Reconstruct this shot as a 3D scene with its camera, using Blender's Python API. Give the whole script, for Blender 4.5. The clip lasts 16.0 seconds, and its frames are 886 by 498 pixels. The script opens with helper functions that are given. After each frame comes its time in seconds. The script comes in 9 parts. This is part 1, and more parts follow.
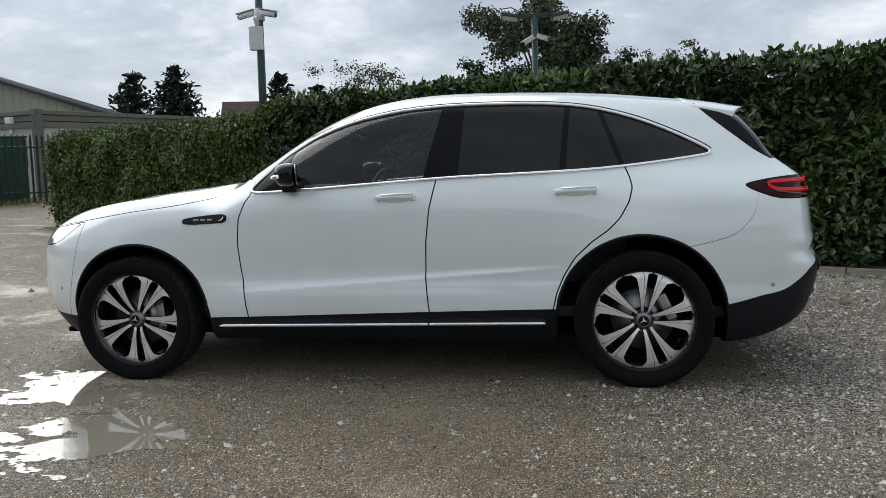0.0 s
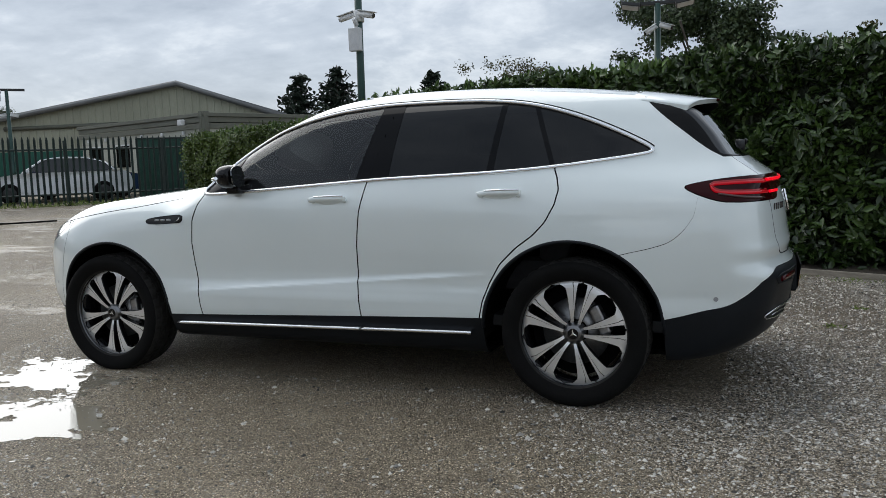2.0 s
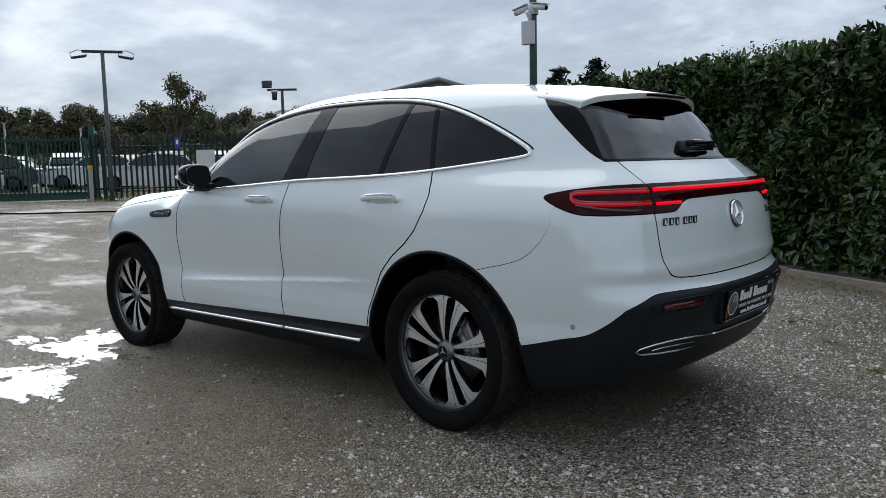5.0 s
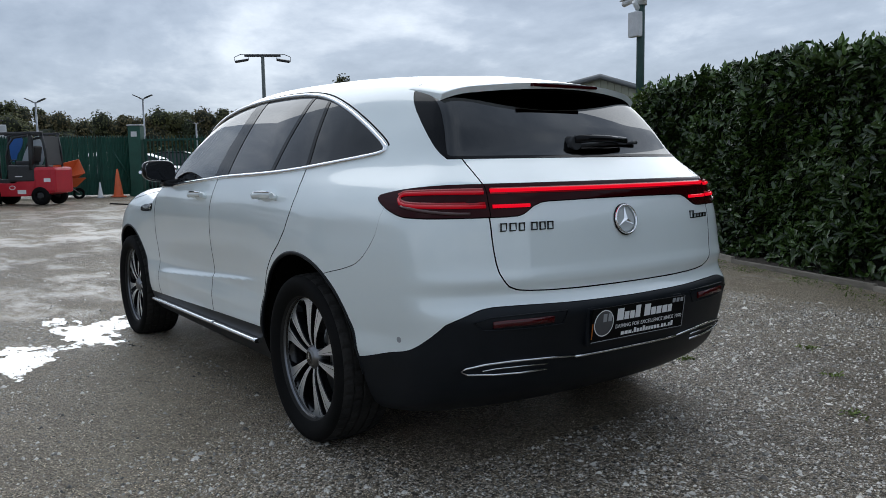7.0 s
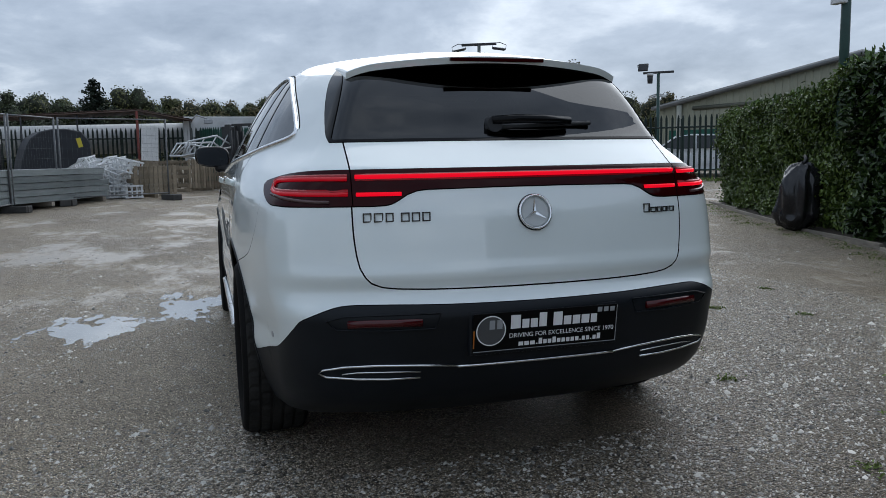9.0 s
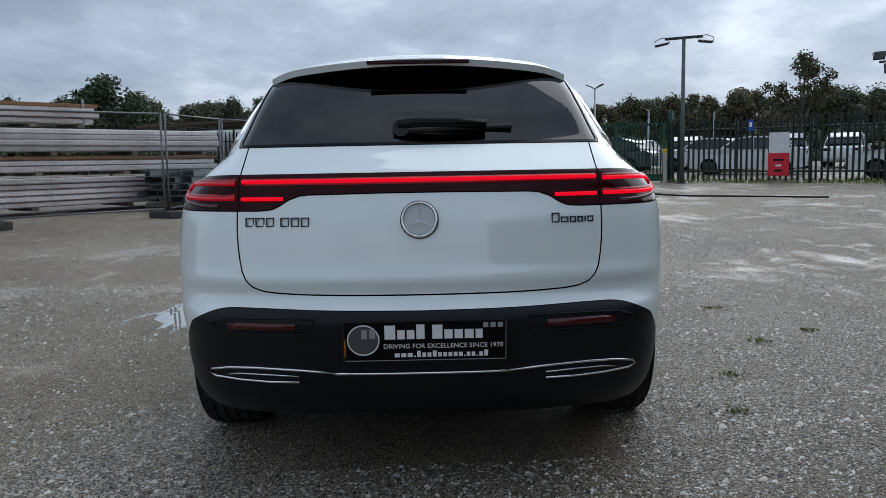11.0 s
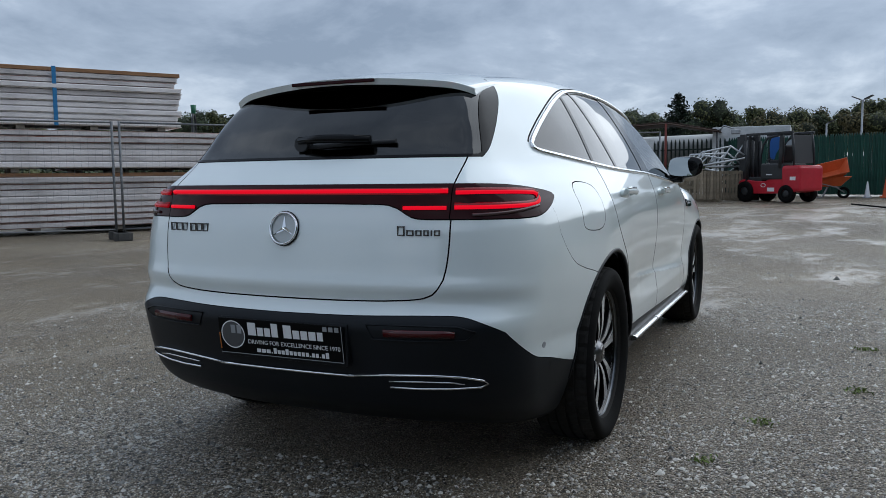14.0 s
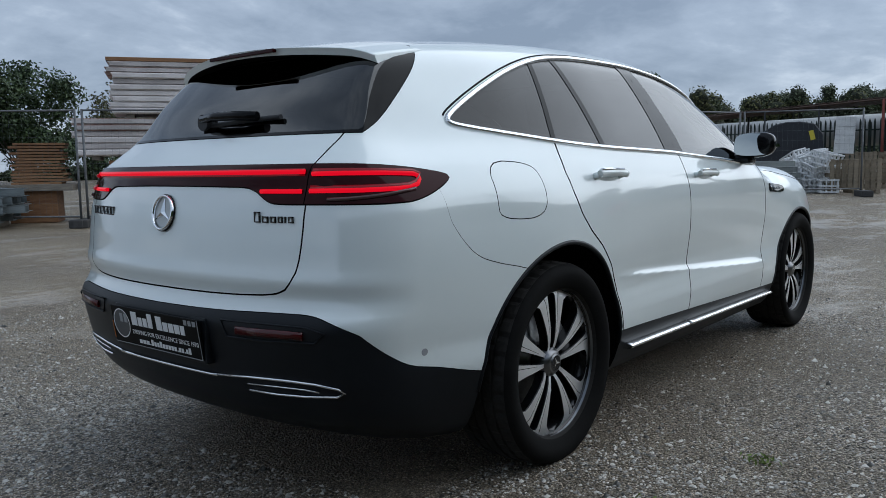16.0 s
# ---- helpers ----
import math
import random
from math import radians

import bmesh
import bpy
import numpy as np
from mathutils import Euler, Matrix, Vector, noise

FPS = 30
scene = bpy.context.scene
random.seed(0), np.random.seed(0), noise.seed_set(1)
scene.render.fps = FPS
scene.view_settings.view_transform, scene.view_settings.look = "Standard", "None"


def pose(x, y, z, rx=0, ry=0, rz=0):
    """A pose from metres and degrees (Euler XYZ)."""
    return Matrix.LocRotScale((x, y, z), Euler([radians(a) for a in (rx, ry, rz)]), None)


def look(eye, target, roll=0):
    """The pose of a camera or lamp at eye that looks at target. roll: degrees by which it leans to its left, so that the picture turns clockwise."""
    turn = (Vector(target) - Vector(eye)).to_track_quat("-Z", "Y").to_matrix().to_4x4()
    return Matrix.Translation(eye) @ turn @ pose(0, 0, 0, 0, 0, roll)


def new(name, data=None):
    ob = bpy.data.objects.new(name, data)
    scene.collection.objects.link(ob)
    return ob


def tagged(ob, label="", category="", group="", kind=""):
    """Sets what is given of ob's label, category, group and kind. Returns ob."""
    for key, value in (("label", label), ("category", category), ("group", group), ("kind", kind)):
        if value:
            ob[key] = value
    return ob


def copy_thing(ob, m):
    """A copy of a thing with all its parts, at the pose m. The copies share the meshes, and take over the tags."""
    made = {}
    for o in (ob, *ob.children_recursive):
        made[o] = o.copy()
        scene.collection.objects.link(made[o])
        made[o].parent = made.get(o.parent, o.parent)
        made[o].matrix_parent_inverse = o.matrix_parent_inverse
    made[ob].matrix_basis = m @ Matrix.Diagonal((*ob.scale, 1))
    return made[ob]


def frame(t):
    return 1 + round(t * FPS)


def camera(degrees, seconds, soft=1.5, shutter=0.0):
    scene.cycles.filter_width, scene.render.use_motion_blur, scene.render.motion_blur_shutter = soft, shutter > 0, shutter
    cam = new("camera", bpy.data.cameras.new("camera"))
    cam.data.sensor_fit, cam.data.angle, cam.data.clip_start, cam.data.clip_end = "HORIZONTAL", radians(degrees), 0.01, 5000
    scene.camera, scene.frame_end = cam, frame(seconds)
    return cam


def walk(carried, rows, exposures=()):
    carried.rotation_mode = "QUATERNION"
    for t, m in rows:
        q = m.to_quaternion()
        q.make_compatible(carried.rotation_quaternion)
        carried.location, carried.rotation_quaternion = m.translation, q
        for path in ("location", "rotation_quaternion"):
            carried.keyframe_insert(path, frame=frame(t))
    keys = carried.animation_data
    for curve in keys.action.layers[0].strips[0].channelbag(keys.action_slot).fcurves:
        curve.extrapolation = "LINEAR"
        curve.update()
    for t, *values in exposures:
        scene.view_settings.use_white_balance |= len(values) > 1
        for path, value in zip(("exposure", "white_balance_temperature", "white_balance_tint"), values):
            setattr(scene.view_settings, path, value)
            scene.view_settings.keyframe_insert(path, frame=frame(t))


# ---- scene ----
cam = camera(58.2, 16.0, soft=0.8)
PATH = [
    (0, (1.066, -5.086, 1.189), (0.748, -3.123, 0.971), -1.5),
    (0.5, (1.349, -4.938, 1.18), (0.919, -2.998, 0.96), -1.7),
    (1, (1.621, -4.816, 1.199), (1.09, -2.9, 0.98), -1.9),
    (1.5, (1.992, -4.76, 1.202), (1.361, -2.874, 0.985), -1.9),
    (2, (2.265, -4.617, 1.182), (1.527, -2.77, 0.965), -1.9),
    (2.5, (2.528, -4.461, 1.182), (1.672, -2.667, 0.966), -1.8),
    (3, (2.858, -4.342, 1.186), (1.886, -2.609, 0.964), -1.8),
    (5.5, (4.009, -3.188, 1.172), (2.596, -1.789, 0.96), -1.3),
    (6, (4.243, -2.916, 1.159), (2.755, -1.595, 0.95), -1.2),
    (6.5, (4.401, -2.644, 1.143), (2.839, -1.412, 0.937), -1.1),
    (7, (4.498, -2.314, 1.143), (2.863, -1.18, 0.934), -1.0),
    (7.5, (4.604, -2.024, 1.134), (2.895, -1.007, 0.919), -1.2),
    (8, (4.711, -1.721, 1.133), (2.929, -0.84, 0.911), -1.3),
    (8.5, (4.733, -1.381, 1.109), (2.885, -0.649, 0.883), -1.2),
    (9, (4.815, -1.056, 1.109), (2.914, -0.478, 0.881), -1.0),
    (11.5, (4.916, 0.299, 1.113), (2.932, 0.176, 0.894), -1.0),
    (12, (4.774, 0.554, 1.137), (2.805, 0.278, 0.918), -0.9),
    (12.5, (4.728, 0.818, 1.126), (2.784, 0.395, 0.915), -0.9),
    (13, (4.737, 1.122, 1.115), (2.828, 0.554, 0.933), -0.7),
    (13.5, (4.708, 1.414, 1.094), (2.845, 0.711, 0.906), -0.6),
    (14, (4.673, 1.644, 1.098), (2.861, 0.818, 0.917), -0.7),
    (14.5, (4.568, 1.936, 1.085), (2.81, 1.0, 0.907), -0.9),
    (15, (4.409, 2.124, 1.073), (2.715, 1.076, 0.887), -1.1),
    (15.5, (4.08, 2.251, 1.062), (2.46, 1.096, 0.864), -1.1),
    (16, (3.82, 2.337, 1.066), (2.281, 1.077, 0.855), -1.0),
]
EXPOSURES = [(0.0, 0.48, 6500, 8.5), (3.0, 0.36, 6300, 8), (6.0, 0.24, 6020, 8), (9.0, 0.22, 5920, 8), (12.5, 0.18, 5830, 7.5), (16.0, 0.06, 5720, 6.5)]
walk(cam, [(t, look(eye, target, roll)) for t, eye, target, roll in PATH], EXPOSURES)

# ---- world, sun, exposure ----
SUN_DIR = Vector((-0.58, 0.42, 0.60)).normalized()
world = bpy.data.worlds.new("world")
scene.world = world
world.use_nodes = True
wn, wl = world.node_tree.nodes, world.node_tree.links
wn.clear()


def wnode(kind, **values):
    n = wn.new(kind)
    for key, value in values.items():
        n.inputs[key].default_value = value
    return n


w_out = wn.new("ShaderNodeOutputWorld")
w_bg = wnode("ShaderNodeBackground", Strength=1.0)
w_sky = wn.new("ShaderNodeTexSky")
w_sky.sky_type, w_sky.sun_disc = "NISHITA", False
w_sky.sun_elevation = math.asin(SUN_DIR.z)
w_sky.sun_rotation = math.atan2(SUN_DIR.x, SUN_DIR.y)
w_dim = wn.new("ShaderNodeVectorMath")
w_dim.operation = "SCALE"
w_dim.inputs["Scale"].default_value = 0.085
wl.new(w_sky.outputs[0], w_dim.inputs[0])
w_co = wn.new("ShaderNodeTexCoord")
w_sep = wn.new("ShaderNodeSeparateXYZ")
wl.new(w_co.outputs["Generated"], w_sep.inputs[0])
# cloud sheet: the view direction projected on a plane overhead
w_h = wn.new("ShaderNodeMath")
w_h.operation = "MAXIMUM"
w_h.inputs[1].default_value = 0.02
wl.new(w_sep.outputs["Z"], w_h.inputs[0])
w_h2 = wn.new("ShaderNodeMath")
w_h2.operation = "ADD"
w_h2.inputs[1].default_value = 0.30
wl.new(w_h.outputs[0], w_h2.inputs[0])
w_div = wn.new("ShaderNodeVectorMath")
w_div.operation = "DIVIDE"
w_cmb = wn.new("ShaderNodeCombineXYZ")
for k in range(3):
    wl.new(w_h2.outputs[0], w_cmb.inputs[k])
wl.new(w_co.outputs["Generated"], w_div.inputs[0])
wl.new(w_cmb.outputs[0], w_div.inputs[1])
w_n1 = wnode("ShaderNodeTexNoise", Scale=1.5, Detail=10.0, Roughness=0.56, Distortion=0.4)
w_n2 = wnode("ShaderNodeTexNoise", Scale=4.6, Detail=6.0, Roughness=0.6, Distortion=0.2)
wl.new(w_div.outputs[0], w_n1.inputs["Vector"])
wl.new(w_div.outputs[0], w_n2.inputs["Vector"])
w_mixn = wn.new("ShaderNodeMath")
w_mixn.operation = "MULTIPLY_ADD"
w_mixn.inputs[1].default_value = 0.38
wl.new(w_n2.outputs[0], w_mixn.inputs[0])
wl.new(w_n1.outputs[0], w_mixn.inputs[2])
w_ramp = wn.new("ShaderNodeValToRGB")
w_ramp.color_ramp.elements[0].position, w_ramp.color_ramp.elements[0].color = 0.52, (0.275, 0.314, 0.378, 1)
w_ramp.color_ramp.elements[1].position, w_ramp.color_ramp.elements[1].color = 0.92, (0.78, 0.80, 0.83, 1)
el = w_ramp.color_ramp.elements.new(0.72)
el.color = (0.435, 0.475, 0.54, 1)
wl.new(w_mixn.outputs[0], w_ramp.inputs[0])
# brighter towards the veiled sun
w_dot = wn.new("ShaderNodeVectorMath")
w_dot.operation = "DOT_PRODUCT"
w_dot.inputs[1].default_value = SUN_DIR
wl.new(w_co.outputs["Generated"], w_dot.inputs[0])
w_pos = wn.new("ShaderNodeMath")
w_pos.operation = "MAXIMUM"
w_pos.inputs[1].default_value = 0.0
wl.new(w_dot.outputs["Value"], w_pos.inputs[0])
w_pow = wn.new("ShaderNodeMath")
w_pow.operation = "POWER"
w_pow.inputs[1].default_value = 7.0
wl.new(w_pos.outputs[0], w_pow.inputs[0])
w_glow = wn.new("ShaderNodeMath")
w_glow.operation = "MULTIPLY_ADD"
w_glow.inputs[1].default_value, w_glow.inputs[2].default_value = 0.13, 0.985
wl.new(w_pow.outputs[0], w_glow.inputs[0])
# an overcast sky is brightest overhead
w_zen = wn.new("ShaderNodeMapRange")
w_zen.inputs["To Min"].default_value, w_zen.inputs["To Max"].default_value = 0.97, 1.26
wl.new(w_sep.outputs["Z"], w_zen.inputs["Value"])
w_both = wn.new("ShaderNodeMath")
w_both.operation = "MULTIPLY"
wl.new(w_glow.outputs[0], w_both.inputs[0])
wl.new(w_zen.outputs[0], w_both.inputs[1])
w_cl = wn.new("ShaderNodeVectorMath")
w_cl.operation = "SCALE"
wl.new(w_ramp.outputs[0], w_cl.inputs[0])
wl.new(w_both.outputs[0], w_cl.inputs["Scale"])
w_mix = wn.new("ShaderNodeMix")
w_mix.data_type = "RGBA"
w_mix.inputs[0].default_value = 0.9
wl.new(w_dim.outputs[0], w_mix.inputs[6])
wl.new(w_cl.outputs[0], w_mix.inputs[7])
wl.new(w_mix.outputs[2], w_bg.inputs["Color"])
wl.new(w_bg.outputs[0], w_out.inputs["Surface"])

sun_data = bpy.data.lights.new("sun", "SUN")
sun_data.energy, sun_data.angle, sun_data.color = 1.5, radians(80), (1.0, 0.96, 0.9)
sun = new("sun", sun_data)
sun.matrix_world = look(SUN_DIR * 50, (0, 0, 0))

# ---- materials ----
def principled(name, color, rough=0.5, metal=0.0, **more):
    m = bpy.data.materials.new(name)
    m.use_nodes = True
    b = m.node_tree.nodes["Principled BSDF"]
    b.inputs["Base Color"].default_value = (*color, 1)
    b.inputs["Roughness"].default_value = rough
    b.inputs["Metallic"].default_value = metal
    for key, value in more.items():
        b.inputs[key.replace("_", " ")].default_value = value
    return m


def weathered(name, dark, light, scale=4.0, fine=60.0, rough=(0.5, 0.8), metal=0.0, bump=0.25, depth=0.004, stretch=(1, 1, 1), random_tint=0.0, island=False, spec=0.5):
    """A surface with stains at a large scale and grain at a fine one."""
    m = bpy.data.materials.new(name)
    m.use_nodes = True
    nodes, links = m.node_tree.nodes, m.node_tree.links
    b = nodes["Principled BSDF"]
    b.inputs["Metallic"].default_value = metal
    b.inputs["Specular IOR Level"].default_value = spec
    co = nodes.new("ShaderNodeTexCoord")
    mp = nodes.new("ShaderNodeMapping")
    mp.inputs["Scale"].default_value = stretch
    links.new(co.outputs["Object"], mp.inputs[0])
    a = nodes.new("ShaderNodeTexNoise")
    a.inputs["Scale"].default_value, a.inputs["Detail"].default_value, a.inputs["Roughness"].default_value = scale, 6, 0.62
    f = nodes.new("ShaderNodeTexNoise")
    f.inputs["Scale"].default_value, f.inputs["Detail"].default_value = fine, 4
    links.new(mp.outputs[0], a.inputs["Vector"])
    links.new(mp.outputs[0], f.inputs["Vector"])
    mx = nodes.new("ShaderNodeMath")
    mx.operation = "MULTIPLY_ADD"
    mx.inputs[1].default_value = 0.4
    links.new(f.outputs[0], mx.inputs[0])
    links.new(a.outputs[0], mx.inputs[2])
    last = mx.outputs[0]
    if random_tint:
        if island:
            rnd = nodes.new("ShaderNodeNewGeometry").outputs["Random Per Island"]
        else:
            rnd = nodes.new("ShaderNodeObjectInfo").outputs["Random"]
        ad = nodes.new("ShaderNodeMath")
        ad.operation = "MULTIPLY_ADD"
        ad.inputs[1].default_value = random_tint
        links.new(rnd, ad.inputs[0])
        links.new(last, ad.inputs[2])
        sb = nodes.new("ShaderNodeMath")
        sb.operation = "SUBTRACT"
        sb.inputs[1].default_value = random_tint / 2
        links.new(ad.outputs[0], sb.inputs[0])
        last = sb.outputs[0]
    ramp = nodes.new("ShaderNodeValToRGB")
    ramp.color_ramp.elements[0].position, ramp.color_ramp.elements[0].color = 0.42, (*dark, 1)
    ramp.color_ramp.elements[1].position, ramp.color_ramp.elements[1].color = 0.98, (*light, 1)
    links.new(last, ramp.inputs[0])
    links.new(ramp.outputs[0], b.inputs["Base Color"])
    rr = nodes.new("ShaderNodeMapRange")
    rr.inputs["To Min"].default_value, rr.inputs["To Max"].default_value = rough
    links.new(a.outputs[0], rr.inputs[0])
    links.new(rr.outputs[0], b.inputs["Roughness"])
    if bump:
        bp = nodes.new("ShaderNodeBump")
        bp.inputs["Strength"].default_value, bp.inputs["Distance"].default_value = bump, depth
        links.new(f.outputs[0], bp.inputs["Height"])
        links.new(bp.outputs[0], b.inputs["Normal"])
    return m


def glass_mat(name, tint, ior=1.75, rough=0.0):
    m = bpy.data.materials.new(name)
    m.use_nodes = True
    nodes, links = m.node_tree.nodes, m.node_tree.links
    nodes.remove(nodes["Principled BSDF"])
    tr = nodes.new("ShaderNodeBsdfTransparent")
    tr.inputs[0].default_value = (*tint, 1)
    gl = nodes.new("ShaderNodeBsdfGlossy")
    gl.inputs["Roughness"].default_value = rough
    fr = nodes.new("ShaderNodeFresnel")
    fr.inputs[0].default_value = ior
    # the two faces of a pane together: 2f / (1 + f)
    up = nodes.new("ShaderNodeMath")
    up.operation = "ADD"
    up.inputs[1].default_value = 1.0
    links.new(fr.outputs[0], up.inputs[0])
    both = nodes.new("ShaderNodeMath")
    both.operation = "DIVIDE"
    links.new(fr.outputs[0], both.inputs[0])
    links.new(up.outputs[0], both.inputs[1])
    twice = nodes.new("ShaderNodeMath")
    twice.operation = "MULTIPLY"
    twice.inputs[1].default_value = 2.0
    links.new(both.outputs[0], twice.inputs[0])
    mx = nodes.new("ShaderNodeMixShader")
    links.new(twice.outputs[0], mx.inputs[0])
    links.new(tr.outputs[0], mx.inputs[1])
    links.new(gl.outputs[0], mx.inputs[2])
    links.new(mx.outputs[0], nodes["Material Output"].inputs[0])
    return m


def glow_mat(name, color, strength, base=(0.3, 0.0, 0.0)):
    m = principled(name, base, 0.2)
    b = m.node_tree.nodes["Principled BSDF"]
    b.inputs["Emission Color"].default_value = (*color, 1)
    b.inputs["Emission Strength"].default_value = strength
    return m


def paint_mat():
    m = principled("pearl_white_paint", (0.80, 0.84, 0.825), 0.3, 0.0, Coat_Weight=1.0, Coat_Roughness=0.015, Coat_IOR=1.7)
    nodes, links = m.node_tree.nodes, m.node_tree.links
    b = nodes["Principled BSDF"]
    co = nodes.new("ShaderNodeTexCoord")
    n1 = nodes.new("ShaderNodeTexNoise")
    n1.inputs["Scale"].default_value, n1.inputs["Detail"].default_value = 2.5, 5
    links.new(co.outputs["Object"], n1.inputs["Vector"])
    ramp = nodes.new("ShaderNodeValToRGB")
    ramp.color_ramp.elements[0].position, ramp.color_ramp.elements[0].color = 0.3, (0.758, 0.818, 0.806, 1)
    ramp.color_ramp.elements[1].position, ramp.color_ramp.elements[1].color = 0.7, (0.798, 0.852, 0.84, 1)
    links.new(n1.outputs[0], ramp.inputs[0])
    links.new(ramp.outputs[0], b.inputs["Base Color"])
    return m


PAINT = paint_mat()
GLASS_DARK = glass_mat("privacy_glass", (0.03, 0.033, 0.036), 1.33)
GLASS_TINT = glass_mat("tinted_glass", (0.60, 0.66, 0.66), 1.40)
GLASS_REAR = glass_mat("rear_glass", (0.02, 0.022, 0.024), 1.46)
GLOSS_BLACK = principled("gloss_black_trim", (0.005, 0.005, 0.0055), 0.06, Specular_IOR_Level=0.3)
PLASTIC = weathered("black_textured_plastic", (0.0044, 0.0056, 0.0074), (0.0096, 0.0122, 0.0160), 3.0, 700.0, (0.34, 0.5), bump=0.12, depth=0.0006, spec=0.22)
TREAD = weathered("dusty_tread", (0.010, 0.0098, 0.0095), (0.040, 0.038, 0.035), 7.0, 90.0, (0.7, 0.9), bump=0.2, depth=0.001, spec=0.15)
PILLAR = principled("satin_black_pillar", (0.004, 0.004, 0.0045), 0.06, Specular_IOR_Level=0.14)
CAVITY = principled("dark_cavity", (0.004, 0.004, 0.004), 0.9, Specular_IOR_Level=0.05)
CHROME = principled("chrome", (0.82, 0.83, 0.84), 0.06, 1.0)
RUBBER = weathered("tyre_rubber", (0.004, 0.004, 0.004), (0.011, 0.0108, 0.0105), 6.0, 120.0, (0.65, 0.9), bump=0.1, depth=0.001, spec=0.08)
ALLOY = principled("machined_alloy", (0.84, 0.84, 0.84), 0.33, 0.78)
RIM_BLACK = principled("gloss_black_rim", (0.006, 0.006, 0.007), 0.2)
STEEL = weathered("brake_steel", (0.18, 0.18, 0.18), (0.45, 0.45, 0.45), 8.0, 90.0, (0.3, 0.5), 1.0, 0.1)
CABIN = principled("dark_cabin_trim", (0.02, 0.021, 0.023), 0.6)
SEAT = weathered("dark_seat_fabric", (0.02, 0.021, 0.024), (0.05, 0.05, 0.055), 8.0, 200.0, (0.7, 0.9))
RED_LENS = principled("dark_red_lens", (0.026, 0.0005, 0.0018), 0.05, 0.0, Specular_IOR_Level=0.14)
RED_GLOW = glow_mat("lit_red_light_guide", (1.0, 0.002, 0.018), 0.70, (0.05, 0.0, 0.001))
RED_GLOW.node_tree.nodes["Principled BSDF"].inputs["Specular IOR Level"].default_value = 0.08
RED_DIM = glow_mat("dimly_lit_red_light_guide", (1.0, 0.003, 0.02), 0.20, (0.08, 0.001, 0.003))
# Dim emission for the halo round the lit guides; the strips are added.
RED_HALO = glow_mat("red_guide_halo", (1.0, 0.002, 0.02), 0.11, (0.03, 0.0, 0.001))
RED_REFLECT = principled("red_reflector", (0.055, 0.0012, 0.003), 0.2)
HEADLAMP = principled("headlamp_lens", (0.55, 0.57, 0.58), 0.08, 0.6)
WHITE_PRINT = principled("white_print", (0.8, 0.8, 0.8), 0.5)
GREY_PRINT = principled("grey_print", (0.32, 0.33, 0.34), 0.4)
PLATE_BLACK = principled("black_plate", (0.005, 0.005, 0.005), 0.35, Specular_IOR_Level=0.06)
AMBER = principled("amber_tag", (0.4, 0.12, 0.01), 0.3)

# ---- mesh helpers ----
def mesh_of(name, verts, faces, smooth=False):
    me = bpy.data.meshes.new(name)
    me.from_pydata([tuple(map(float, v)) for v in verts], [], [tuple(map(int, f)) for f in faces])
    if smooth:
        me.polygons.foreach_set("use_smooth", [True] * len(me.polygons))
    me.update()
    return me


def part(name, data, material, parent, label="", matrix=None, kind=""):
    """ONE mesh object under a thing (or under a part)."""
    if isinstance(data, bmesh.types.BMesh):
        me = bpy.data.meshes.new(name)
        data.to_mesh(me)
        data.free()
    else:
        me = data
    if material is not None and not me.materials:
        me.materials.append(material)
        if len(me.polygons) < 60000 and any(q.material_index == 1 for q in me.polygons):
            me.materials.append(CAVITY)
    ob = new(name, me)
    if matrix is not None:
        ob.matrix_basis = matrix
    ob.parent = parent
    if label or kind:
        tagged(ob, label=label, kind=kind)
    return ob


def thing(name, label, category, m=None, group="", kind=""):
    ob = new(name)
    ob.empty_display_size = 0.2
    if m is not None:
        ob.matrix_basis = m
    return tagged(ob, label, category, group, kind)


def box(sx, sy, sz, at=(0, 0, 0), bevel=0.0, bm=None, rot=None):
    """A box, its sizes and its centre, with rounded edges; added to bm if given."""
    own = bmesh.new()
    bmesh.ops.create_cube(own, size=1.0)
    bmesh.ops.scale(own, vec=(sx, sy, sz), verts=own.verts)
    if bevel:
        bmesh.ops.bevel(own, geom=own.edges[:], offset=bevel, segments=2, affect="EDGES", profile=0.6)
    m = Matrix.Translation(at)
    if rot is not None:
        m = m @ Euler([radians(a) for a in rot]).to_matrix().to_4x4()
    bmesh.ops.transform(own, matrix=m, verts=own.verts)
    return join(bm, own)


def join(bm, own):
    if bm is None:
        return own
    me = bpy.data.meshes.new("tmp")
    own.to_mesh(me)
    own.free()
    bm.from_mesh(me)
    bpy.data.meshes.remove(me)
    return bm


def rod(a, b, r, r2=None, n=8, bm=None, caps=True):
    """A round bar from a to b."""
    a, b = Vector(a), Vector(b)
    own = bmesh.new()
    bmesh.ops.create_cone(own, cap_ends=caps, segments=n, radius1=r, radius2=r if r2 is None else r2, depth=(b - a).length)
    m = Matrix.Translation((a + b) / 2) @ (b - a).to_track_quat("Z", "Y").to_matrix().to_4x4()
    bmesh.ops.transform(own, matrix=m, verts=own.verts)
    for f in own.faces:
        f.smooth = len(f.verts) == 4
    return join(bm, own)


